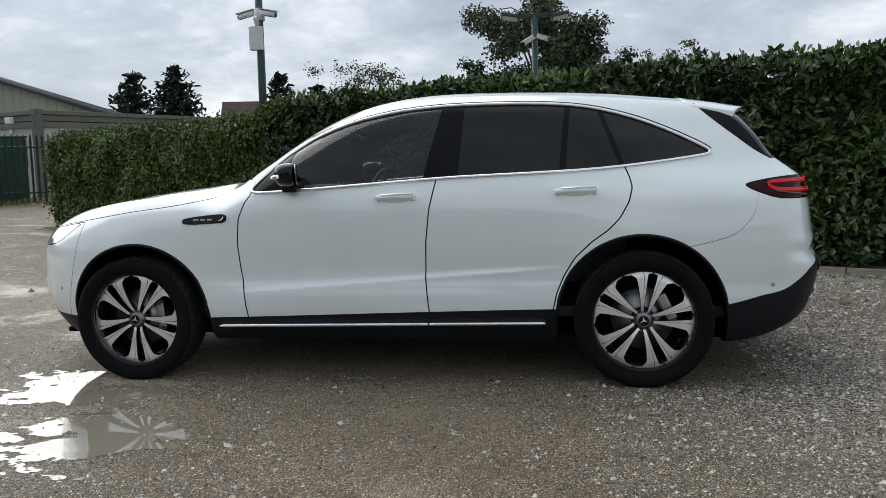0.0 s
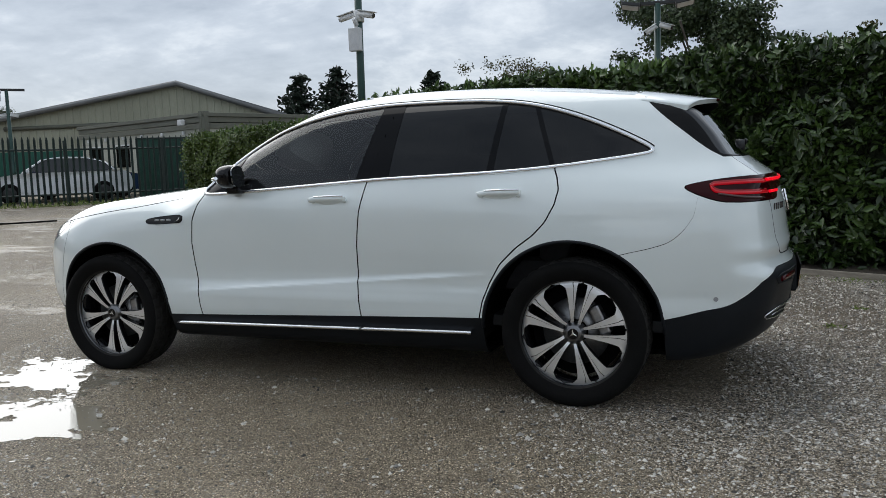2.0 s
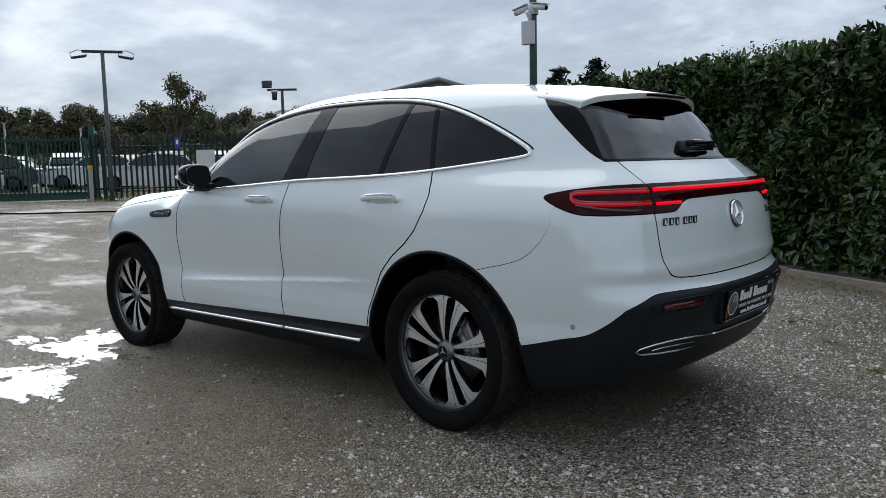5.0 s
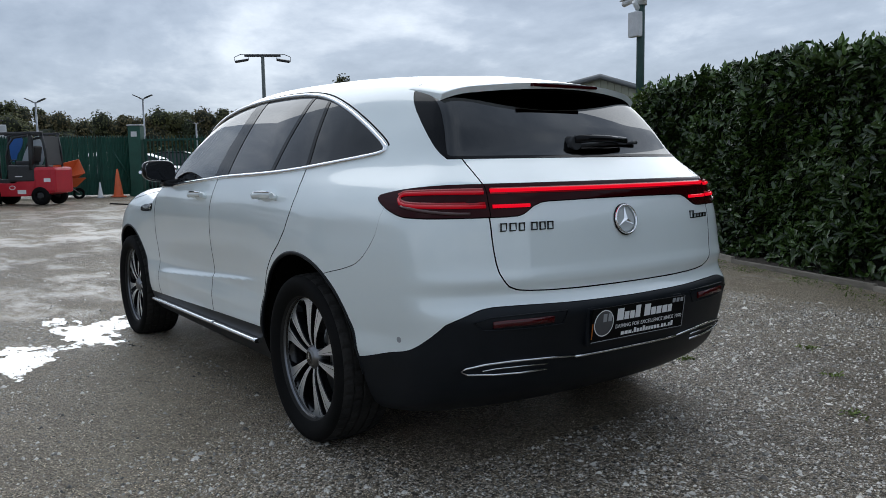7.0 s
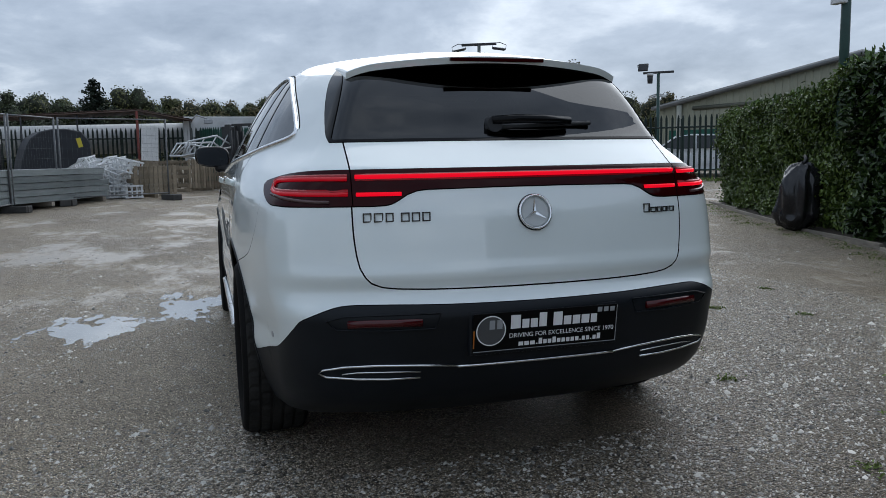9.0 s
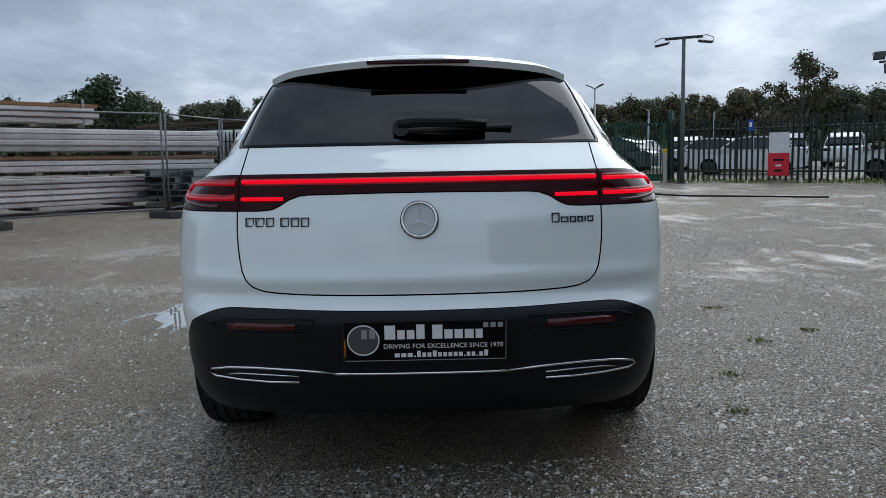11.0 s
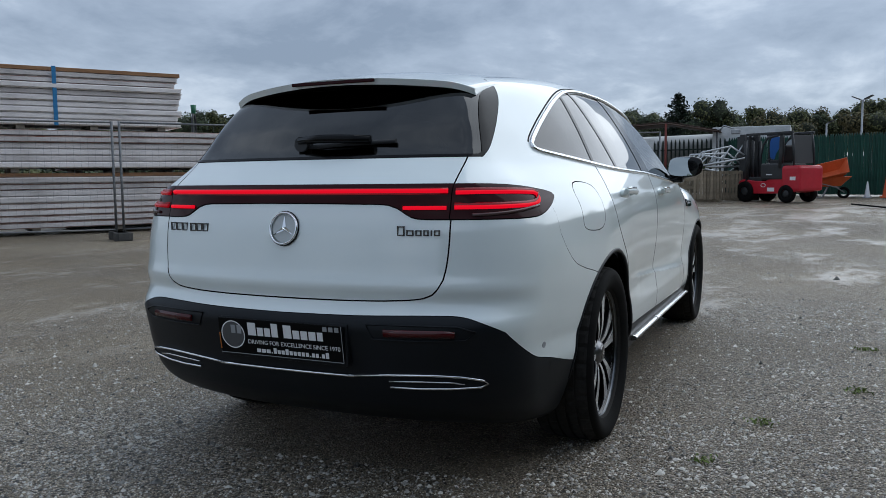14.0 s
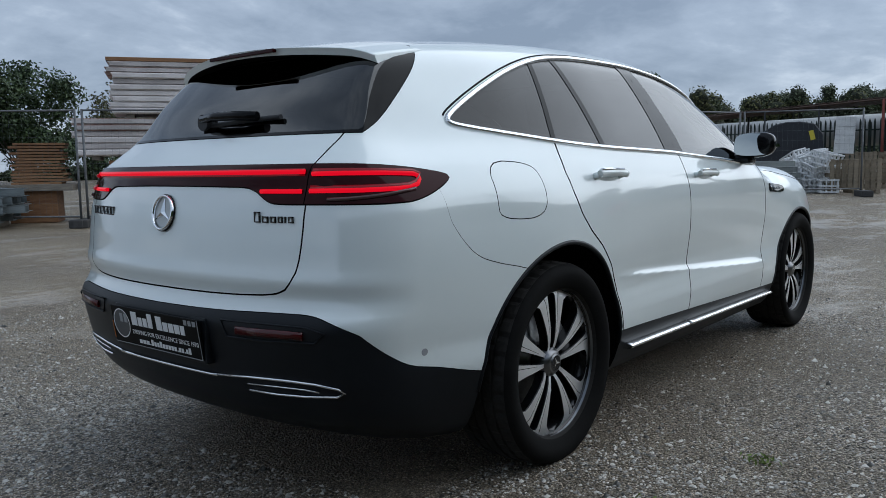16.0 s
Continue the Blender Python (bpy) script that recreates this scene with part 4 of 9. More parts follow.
def spoiler_mesh():
    bm = bmesh.new()
    nu, nv = 14, 40
    top_rows, low_rows = [], []
    for i in range(nu + 1):
        a, b = [], []
        for j in range(nv + 1):
            v = -1 + 2 * j / nv
            half = 0.535
            y = half * v
            edge = 2.066 - 0.12 * abs(v) ** 2.2
            x = 1.68 + (edge - 1.68) * i / nu
            p = np.array([[x, y, 0]])
            z = float(top_height(p[:, 0], np.abs(p[:, 1]))[0]) + 0.004 - 0.075 * max(0, abs(v) - 0.80) ** 2 * 6
            thick = 0.022 + 0.042 * (1 - i / nu) ** 0.7
            a.append(bm.verts.new((x, y, z)))
            b.append(bm.verts.new((x - 0.012 * (i == nu), y, z - thick)))
        top_rows.append(a)
        low_rows.append(b)
    for rows, flip in ((top_rows, False), (low_rows, True)):
        for a, b in zip(rows, rows[1:]):
            for j in range(nv):
                q = (a[j], b[j], b[j + 1], a[j + 1])
                f = bm.faces.new(q[::-1] if flip else q)
                f.smooth = True
                f.material_index = 1 if flip else 0
    for j in range(nv):
        bm.faces.new((top_rows[-1][j], low_rows[-1][j], low_rows[-1][j + 1], top_rows[-1][j + 1]))
        bm.faces.new((top_rows[0][j + 1], low_rows[0][j + 1], low_rows[0][j], top_rows[0][j]))
    for i in range(nu):
        bm.faces.new((top_rows[i][0], low_rows[i][0], low_rows[i + 1][0], top_rows[i + 1][0]))
        bm.faces.new((top_rows[i + 1][-1], low_rows[i + 1][-1], low_rows[i][-1], top_rows[i][-1]))
    bmesh.ops.recalc_face_normals(bm, faces=bm.faces)
    return bm


spoiler = part("roof_spoiler", spoiler_mesh(), PAINT, tailgate)
part("brake_light", box(0.016, 0.36, 0.013, (2.0595, 0, float(top_height(np.array([2.066]), np.array([0.0]))[0]) - 0.007), 0.003), RED_LENS, spoiler, "dark high brake light")
wq = rear_points([(-0.07, 1.235), (0.02, 1.236), (0.12, 1.234), (0.23, 1.230), (0.32, 1.228)])
wiper = part("wiper", sweep([wq[0] + (0.030, 0, 0), wq[1] + (0.040, 0, 0.004), wq[2] + (0.038, 0, 0.004), wq[3] + (0.028, 0, 0.002)], 0.0155, 8, flat=0.8), PILLAR, tailgate, "black rear wiper")
part("wiper_blade", sweep([wq[0] + (0.012, -0.02, -0.026), wq[2] + (0.014, 0, -0.014), wq[4] + (0.012, 0, -0.002)], 0.009, 6), CABIN, wiper)
part("wiper_pivot", rod(wq[0] + (-0.01, 0.01, -0.012), wq[0] + (0.036, 0.01, -0.012), 0.028, n=16), CABIN, wiper)

# emblem: a ring with three arms; lettering as plain bars
ec = rear_points([(0.0, 0.926)])[0]
en = skin_normal(ec[None])[0]
tilt = math.degrees(math.atan2(en[2], en[0]))
emblem_m = pose(ec[0] + 0.004, 0, ec[2], 0, -tilt, 0)
bm = bmesh.new()
rows = []
for k in range(48):
    a = 2 * math.pi * k / 48
    rows.append([bm.verts.new((dx, r * math.cos(a), r * math.sin(a))) for r, dx in ((0.0505, -0.002), (0.0515, 0.008), (0.0545, 0.011), (0.0575, 0.008), (0.0585, -0.004))])
for k in range(48):
    a, b = rows[k], rows[(k + 1) % 48]
    for i in range(4):
        f = bm.faces.new((a[i], b[i], b[i + 1], a[i + 1]))
        f.smooth = True
emblem = part("emblem", bm, EMBLEM_CHROME, tailgate, "chrome ring emblem", emblem_m)
for k in range(3):
    a = math.pi / 2 + 2 * math.pi * k / 3
    bm = bmesh.new()
    tip = bm.verts.new((0.003, 0.050 * math.cos(a), 0.050 * math.sin(a)))
    mid = bm.verts.new((0.013, 0, 0))
    s1 = bm.verts.new((0.002, 0.0085 * math.cos(a + 1.05), 0.0085 * math.sin(a + 1.05)))
    s2 = bm.verts.new((0.002, 0.0085 * math.cos(a - 1.05), 0.0085 * math.sin(a - 1.05)))
    bm.faces.new((mid, tip, s1))
    bm.faces.new((mid, s2, tip))
    part("emblem_arm", bm, EMBLEM_CHROME, emblem)
# Black ring added round the chrome to draw its dark outline.
bm = lathe([(0.0585, 0.001), (0.0605, 0.0015), (0.0615, -0.003)], 48, "Z")
part("emblem_seat", bm, GLOSS_BLACK, emblem, "thin black outline round the emblem", pose(0.001, 0, 0, 0, 90, 0))
bm = lathe([(0.0, 0.0), (0.047, 0.0)], 32, "Z")
part("emblem_backing", bm, principled("emblem_grey", (0.52, 0.54, 0.54), 0.25), emblem, "", pose(0.001, 0, 0, 0, 90, 0))

BADGE = principled("dark_chrome", (0.12, 0.12, 0.125), 0.15, 1.0)


def badge_block(y, w, z, h, kind):
    """A plain bar-built sign on the tailgate, of one character's size."""
    p = rear_points([(y + w / 2, z)])[0]
    bm = bmesh.new()
    t = 0.0042
    for u, v, su, sv in {"e": ((0, 1, w, t), (0, 0, w, t), (0, -1, w, t), (-1, 0, t, h)), "o": ((0, 1, w, t), (0, -1, w, t), (-1, 0, t, h), (1, 0, t, h)),
                         "c": ((0, 1, w, t), (0, -1, w, t), (-1, 0, t, h)), "4": ((0, -0.35, w, t), (0.5, 0, t, h), (-0.6, 0.35, t, h * 0.6)),
                         "i": ((0, 0, t, h),), "m": ((-1, 0, t, h), (1, 0, t, h), (0, 0.9, w, t), (0, 0.1, t, h * 0.8)), "t": ((0, 1, w, t), (0, 0, t, h)), "a": ((-0.8, 0, t, h), (0.8, 0, t, h), (0, 0.9, w * 0.9, t))}[kind]:
        box(0.006, su, sv, (0.002, u * (w - t) / 2, v * (h - t) / 2), 0.001, bm)
    return part("badge_mark", bm, BADGE, tailgate, "", Matrix.Translation(p))


y = -0.565
for kind, w in (("o", 0.028), ("o", 0.030), ("o", 0.026), ("", 0.010), ("o", 0.028), ("o", 0.027), ("o", 0.027)):
    if kind:
        badge_block(y, w, 0.923, 0.030, kind)
    y += w + 0.006
y = 0.425
for kind, w, h in (("o", 0.026, 0.032), ("o", 0.025, 0.019), ("o", 0.021, 0.019), ("o", 0.018, 0.019), ("i", 0.006, 0.019), ("o", 0.020, 0.019)):
    badge_block(y, w, 0.922 - (0.032 - h) / 2, h, kind)
    y += w + 0.005

# show plate
plate_m = pose(2.455, 0.012, 0.548, 0, 8, 0)
plate = part("show_plate", box(0.006, 0.512, 0.130, (0, 0, 0), 0.003), PLATE_BLACK, car, "black show plate with white print", plate_m)
part("plate_plinth", box(0.05, 0.53, 0.145, (2.420, 0.012, 0.544), 0.01), PLASTIC, car)
rim_bm = bmesh.new()
box(0.0016, 0.508, 0.0018, (0.0042, 0, -0.0625), 0, rim_bm)
box(0.0016, 0.0018, 0.126, (0.0042, 0.2535, 0), 0, rim_bm)
part("plate_edge", rim_bm, GREY_PRINT, plate)
part("plate_tag", box(0.0016, 0.004, 0.06, (0.0042, -0.2535, -0.02)), AMBER, plate)


def print_on_plate(body, y, z, size, mat=None):
    me = text_mesh(body, size, 0.0004)
    part("lettering", me, mat or WHITE_PRINT, plate, "", pose(0.0045, y, z, 90, 0, 90))


def print_bar(y0, y1, z, h, mat=None):
    part("print_bar", box(0.0012, y1 - y0, h, (0.0042, (y0 + y1) / 2, z)), mat or WHITE_PRINT, plate)


# names stand as bars of their letters' widths; the slogan is lettered
def bar_word(y, z, widths, heights, gap=0.006):
    for w, h in zip(widths, heights):
        print_bar(y, y + w, z + h / 2, h)
        y += w + gap
    return y


y = bar_word(-0.128, 0.008, (0.034, 0.024, 0.024, 0.026), (0.046, 0.030, 0.030, 0.048))
bar_word(y + 0.018, 0.008, (0.032, 0.026, 0.026, 0.028, 0.022), (0.046, 0.030, 0.030, 0.030, 0.030))
print_on_plate("DRIVING FOR EXCELLENCE SINCE 1970", 0.056, -0.016, 0.0215)
y = bar_word(-0.098, -0.052, (0.016, 0.016, 0.016, 0.005) + (0.012,) * 9 + (0.004, 0.011, 0.011, 0.004, 0.011, 0.012), (0.013, 0.013, 0.013, 0.004, 0.02, 0.014, 0.014, 0.02, 0.014, 0.014, 0.014, 0.014, 0.014, 0.004, 0.014, 0.014, 0.004, 0.014, 0.02), 0.0045)
for k in range(3):
    part("print_bar", box(0.0012, 0.016, 0.016, (0.0042, 0.190 + 0.023 * k, 0.051), 0.0), GREY_PRINT, plate)
bm = lathe([(0.047, 0), (0.049, 0.0008), (0.051, 0)], 40, "Z")
part("print_ring", bm, WHITE_PRINT, plate, "", pose(0.0038, -0.195, 0.006, 0, 90, 0))
bm = lathe([(0.0, 0), (0.047, 0)], 40, "Z")
part("print_disc", bm, principled("dark_grey_print", (0.07, 0.072, 0.075), 0.4), plate, "", pose(0.0036, -0.195, 0.006, 0, 90, 0))
for dy in (-0.006, 0.020):
    print_bar(-0.195 + dy, -0.195 + dy + 0.018, 0.026, 0.030, GREY_PRINT)


# ---- wheels ----
def tyre_mesh():
    prof = []
    for a, r in ((-0.086, 0.258), (-0.097, 0.266), (-0.106, 0.280), (-0.114, 0.298), (-0.1180, 0.316), (-0.116, 0.333), (-0.109, 0.345), (-0.099, 0.352)):
        prof.append((r, a, 0))
    tread = [(-0.090, 0.3555, 1), (-0.074, 0.3575, 1), (-0.064, 0.3585, 1), (-0.063, 0.350, 0), (-0.055, 0.350, 0), (-0.054, 0.3592, 2), (-0.026, 0.360, 2), (-0.025, 0.351, 0), (-0.016, 0.351, 0), (-0.015, 0.3605, 3)]
    prof += [(r, a, k) for a, r, k in tread]
    prof = [(r, a * 1.08, k) for r, a, k in prof]
    prof = prof + [(r, -a, k) for r, a, k in prof[::-1]]
    n = 140
    verts, faces = [], []
    for i in range(n):
        t = 2 * math.pi * i / n
        for r, a, kind in prof:
            rr = r - (0.006 if (kind == 1 and i % 4 == 0) or (kind == 2 and i % 4 == 2) else 0)
            verts.append((rr * math.cos(t), a, rr * math.sin(t)))
    m = len(prof)
    for i in range(n):
        for k in range(m - 1):
            faces.append((i * m + k, i * m + k + 1, (i + 1) % n * m + k + 1, (i + 1) % n * m + k))
    me = mesh_of("tyre", verts, faces, False)
    side = np.array([abs(p.center[1]) > 0.103 for p in me.polygons])
    me.polygons.foreach_set("use_smooth", side)
    me.polygons.foreach_set("material_index", (~side).astype(np.int32))
    me.materials.append(RUBBER)
    me.materials.append(TREAD)
    return me


def blade_mesh(sign):
    """One machined spoke of a pair: a bright face with a dark inlaid line, flaring into the rim, and a black flank."""
    bm = bmesh.new()
    stations = ((0.048, 9.5, 31.0, -0.012), (0.078, 8.2, 23.5, -0.004), (0.11, 7.2, 21.2, 0.0), (0.145, 6.5, 20.4, 0.001), (0.185, 6.0, 20.2, 0.0), (0.208, 5.8, 20.4, -0.001),
                (0.226, 5.5, 21.0, -0.002), (0.240, 5.3, 24.5, -0.004), (0.2495, 4.6, 27.5, -0.006), (0.2515, 1.2, 33.0, -0.006), (0.2575, 0.0, 35.6, -0.007), (0.2665, 0.0, 36.0, -0.009))

    def ring(grow, depth, shares):
        out = []
        for r, a0, a1, d in stations:
            g = grow / r * 57.3
            out.append([bm.verts.new((0.992 * r * math.cos(radians(a * sign)), -d + depth, 0.992 * r * math.sin(radians(a * sign)))) for a in (a0 - g + (a1 - a0 + 2 * g) * k for k in shares)])
        return out
    face, edge, back = ring(-0.0022, 0.0, (0, 0.26, 0.31, 1)), ring(0.0, 0.003, (0, 1)), ring(-0.001, 0.036, (0, 1))
    for i, (a, b) in enumerate(zip(face, face[1:])):
        for k in range(3):
            bm.faces.new((a[k], a[k + 1], b[k + 1], b[k])).material_index = 1 if k == 1 and 1 < i < 9 else 0
    flat = [[r[0], r[-1]] for r in face]
    for up, low in ((flat, edge), (edge, back)):
        for a, b, c, d in zip(up, up[1:], low, low[1:]):
            bm.faces.new((a[0], b[0], d[0], c[0])).material_index = 1
            bm.faces.new((a[1], b[1], d[1], c[1])).material_index = 1
    bmesh.ops.recalc_face_normals(bm, faces=bm.faces)
    me = bpy.data.meshes.new("spoke")
    bm.to_mesh(me)
    bm.free()
    me.materials.append(ALLOY)
    me.materials.append(RIM_BLACK)
    return me


def as_mesh(bm, name, mat):
    me = bpy.data.meshes.new(name)
    bm.to_mesh(me)
    bm.free()
    me.materials.append(mat)
    return me


TYRE = tyre_mesh()
BLADES = [blade_mesh(1), blade_mesh(-1)]
RIM_ME = as_mesh(lathe([(0.254, 0.10), (0.246, 0.10), (0.240, 0.02), (0.238, -0.05), (0.250, -0.066), (0.262, -0.076), (0.266, -0.088), (0.269, -0.094), (0.271, -0.090), (0.264, -0.08), (0.260, 0.10)], 64), "wheel", RIM_BLACK)
LIP_ME = as_mesh(lathe([(0.2625, -0.0800), (0.2665, -0.0905), (0.2700, -0.0945)], 72), "rim_lip", principled("rim_edge", (0.20, 0.205, 0.215), 0.35, 1.0))
HUB_ME = as_mesh(lathe([(0.0, -0.088), (0.026, -0.0885), (0.029, -0.087), (0.0295, -0.084), (0.034, -0.0845), (0.0385, -0.083), (0.041, -0.078), (0.052, -0.070), (0.052, -0.02)], 40), "hub_cap", principled("hub_grey", (0.22, 0.22, 0.225), 0.3, 1.0))
CAP_ME = as_mesh(lathe([(0.0, -0.0893), (0.0262, -0.0893)], 32), "cap_disc", GLOSS_BLACK)
DISC_ME = as_mesh(lathe([(0.06, -0.02), (0.085, -0.02), (0.09, -0.012), (0.165, -0.012), (0.165, 0.012), (0.06, 0.012)], 56), "brake_disc", STEEL)
CALIPER_ME = as_mesh(box(0.055, 0.07, 0.15, (0.135, -0.01, 0.0), 0.012), "brake_caliper", STEEL)
BACK_ME = as_mesh(lathe([(0.0, 0.03), (0.228, 0.03)], 32), "wheel_back", CAVITY)
star_bm = bmesh.new()
for k in range(3):
    a = math.pi / 2 + 2 * math.pi * k / 3
    vs = [star_bm.verts.new((0.022 * math.cos(a), -0.0900, 0.022 * math.sin(a))), star_bm.verts.new((0.005 * math.cos(a + 1.05), -0.0900, 0.005 * math.sin(a + 1.05))),
          star_bm.verts.new((0, -0.0912, 0)), star_bm.verts.new((0.005 * math.cos(a - 1.05), -0.0900, 0.005 * math.sin(a - 1.05)))]
    star_bm.faces.new(vs)
STAR_ME = as_mesh(star_bm, "cap_emblem", CHROME)
# the yard falls a little to one side: each hub has its own height
for hx, hz, sign, spin in ((-1.425, 0.329, -1, 14.0), (1.4365, 0.339, -1, -6.5), (-1.425, 0.374, 1, -13.0), (1.4365, 0.362, 1, -21.0)):
    for turn in (0 if sign < 0 else 180,):
        m = pose(hx, 0.806 * sign, hz, 0, 0, turn) @ pose(0, 0, 0, 0, spin, 0)
        wheel = part("wheel", RIM_ME, None, car, "black alloy wheel with machined twin spokes", m)
        part("tyre", TYRE, None, wheel, "black road tyre")
        part("rim_lip", LIP_ME, None, wheel)
        for k in range(5):
            for b in BLADES:
                part("spoke", b, None, wheel, "", pose(0, -0.080, 0, 0, 72 * k, 0))
        hub = part("hub_cap", HUB_ME, None, wheel)
        part("cap_disc", CAP_ME, None, wheel)
        part("cap_emblem", STAR_ME, None, wheel)
        part("brake_disc", DISC_ME, None, wheel, "grey steel brake disc")
        part("brake_caliper", CALIPER_ME, None, wheel, "", pose(0, 0, 0, 0, -20, 0))
        part("wheel_back", BACK_ME, None, wheel)

# ---- cabin ----
part("cabin_floor", box(3.3, 1.50, 0.06, (0.35, 0, 0.36), 0.01), CABIN, car)
part("dashboard", box(0.40, 1.42, 0.34, (-0.66, 0, 0.88), 0.10), CABIN, car)
part("parcel_shelf", box(0.60, 1.26, 0.03, (1.80, 0, 1.02), 0.01), CABIN, car)
for sy in (-0.38, 0.38):
    seat = part("front_seat", box(0.52, 0.50, 0.16, (0.13, sy, 0.58), 0.05), SEAT, car, "dark upholstered front seat")
    part("backrest", box(0.16, 0.48, 0.62, (0.46, sy, 0.93), 0.06, rot=(0, 16, 0)), SEAT, seat)
    part("headrest", box(0.10, 0.27, 0.19, (0.60, sy, 1.315), 0.045, rot=(0, 12, 0)), SEAT, seat)
bench = part("rear_seat", box(0.50, 1.25, 0.17, (1.02, 0, 0.58), 0.05), SEAT, car, "dark upholstered rear bench")
part("backrest", box(0.16, 1.25, 0.60, (1.36, 0, 0.92), 0.05, rot=(0, 20, 0)), SEAT, bench)
for sy in (-0.38, 0.38):
    part("headrest", box(0.09, 0.25, 0.13, (1.50, sy, 1.24), 0.04, rot=(0, 14, 0)), SEAT, bench)
wheel_pts = [(0.0, 0.185 * math.cos(a), 0.185 * math.sin(a)) for a in (2 * math.pi * k / 36 for k in range(36))]
sm = pose(-0.30, 0.38, 0.97, 0, 24, 0)
steering = part("steering_wheel", sweep(wheel_pts, 0.016, 8, True), CABIN, car, "black steering wheel", sm)
part("steering_boss", box(0.05, 0.16, 0.11, (-0.02, 0, -0.01), 0.03), CABIN, steering)
part("steering_spoke", box(0.02, 0.34, 0.035, (-0.01, 0, 0.0), 0.008), CABIN, steering)
part("roof_lining", box(1.35, 0.96, 0.02, (0.72, 0, 1.495), 0.005), principled("light_roof_lining", (0.35, 0.34, 0.32), 0.9), car)

# ---- yard: ground, puddles, hedge ----
def gravel_mat():
    m = bpy.data.materials.new("wet_gravel")
    m.use_nodes = True
    nodes, links = m.node_tree.nodes, m.node_tree.links
    b = nodes["Principled BSDF"]
    co = nodes.new("ShaderNodeTexCoord")

    def noise_tex(scale, detail, rough=0.6, stretch=None):
        n = nodes.new("ShaderNodeTexNoise")
        n.inputs["Scale"].default_value, n.inputs["Detail"].default_value, n.inputs["Roughness"].default_value = scale, detail, rough
        if stretch:
            mp = nodes.new("ShaderNodeMapping")
            mp.inputs["Scale"].default_value = stretch
            links.new(co.outputs["Object"], mp.inputs[0])
            links.new(mp.outputs[0], n.inputs["Vector"])
        else:
            links.new(co.outputs["Object"], n.inputs["Vector"])
        return n.outputs[0]

    def ramp(src, stops):
        r = nodes.new("ShaderNodeValToRGB")
        els = r.color_ramp.elements
        while len(els) < len(stops):
            els.new(0.5)
        for e, (p, c) in zip(els, stops):
            e.position, e.color = p, (*c, 1) if len(c) == 3 else c
        links.new(src, r.inputs[0])
        return r.outputs[0]

    def mix(fac, a, c, mode="MIX"):
        x = nodes.new("ShaderNodeMix")
        x.data_type, x.blend_type = "RGBA", mode
        if isinstance(fac, float):
            x.inputs[0].default_value = fac
        else:
            links.new(fac, x.inputs[0])
        links.new(a, x.inputs[6])
        links.new(c, x.inputs[7])
        return x.outputs[2]

    stones = nodes.new("ShaderNodeTexVoronoi")
    stones.inputs["Scale"].default_value, stones.inputs["Randomness"].default_value = 92.0, 1.0
    links.new(co.outputs["Object"], stones.inputs["Vector"])
    stones2 = nodes.new("ShaderNodeTexVoronoi")
    stones2.inputs["Scale"].default_value = 170.0
    links.new(co.outputs["Object"], stones2.inputs["Vector"])
    sep = nodes.new("ShaderNodeSeparateColor")
    links.new(stones.outputs["Color"], sep.inputs[0])
    sep2 = nodes.new("ShaderNodeSeparateColor")
    links.new(stones2.outputs["Color"], sep2.inputs[0])
    chips = ramp(sep.outputs[0], [(0.0, (0.040, 0.034, 0.026)), (0.40, (0.215, 0.185, 0.142)), (0.8, (0.50, 0.45, 0.37)), (1.0, (0.72, 0.67, 0.585))])
    grit = ramp(sep2.outputs[0], [(0.0, (0.036, 0.030, 0.021)), (0.55, (0.275, 0.230, 0.165)), (1.0, (0.74, 0.65, 0.50))])
    mud = ramp(noise_tex(9.0, 6), [(0.3, (0.20, 0.165, 0.115)), (0.7, (0.34, 0.285, 0.20))])
    def around_spot(src, spots):
        """src raised or lowered round places on the yard: x, y, radius, amount."""
        for x, y, radius, amount in spots:
            d = nodes.new("ShaderNodeVectorMath")
            d.operation = "DISTANCE"
            d.inputs[1].default_value = (x, y, 0.0)
            links.new(co.outputs["Object"], d.inputs[0])
            near = nodes.new("ShaderNodeMapRange")
            near.interpolation_type = "SMOOTHSTEP"
            near.inputs["From Min"].default_value, near.inputs["From Max"].default_value = 0.0, radius
            near.inputs["To Min"].default_value, near.inputs["To Max"].default_value = amount, 0.0
            links.new(d.outputs["Value"], near.inputs["Value"])
            s = nodes.new("ShaderNodeMath")
            s.operation = "ADD"
            links.new(src, s.inputs[0])
            links.new(near.outputs[0], s.inputs[1])
            src = s.outputs[0]
        return src

    patch = ramp(around_spot(noise_tex(0.55, 7, 0.68), [(2.6, 1.5, 1.6, 0.04), (0.4, 1.9, 1.4, 0.06), (2.1, -1.1, 0.9, 0.12), (1.5, -1.9, 1.2, -0.10), (0.1, -1.3, 1.8, -0.22), (0.2, -2.6, 1.4, -0.10)]), [(0.42, (0, 0, 0)), (0.60, (1, 1, 1))])
    pick = ramp(sep.outputs[1], [(0.40, (0, 0, 0)), (0.46, (1, 1, 1))])
    loose = mix(pick, grit, chips)
    pick2 = ramp(sep2.outputs[1], [(0.48, (0, 0, 0)), (0.54, (1, 1, 1))])
    packed = mix(pick2, mud, grit)
    col = mix(patch, packed, loose)
    # Shade between the stones, put into the colour by distance from each stone's centre.
    gap_shade = ramp(stones2.outputs["Distance"], [(0.28, (1.18, 1.18, 1.18)), (0.60, (0.34, 0.31, 0.28))])
    col = mix(0.85, col, gap_shade, "MULTIPLY")
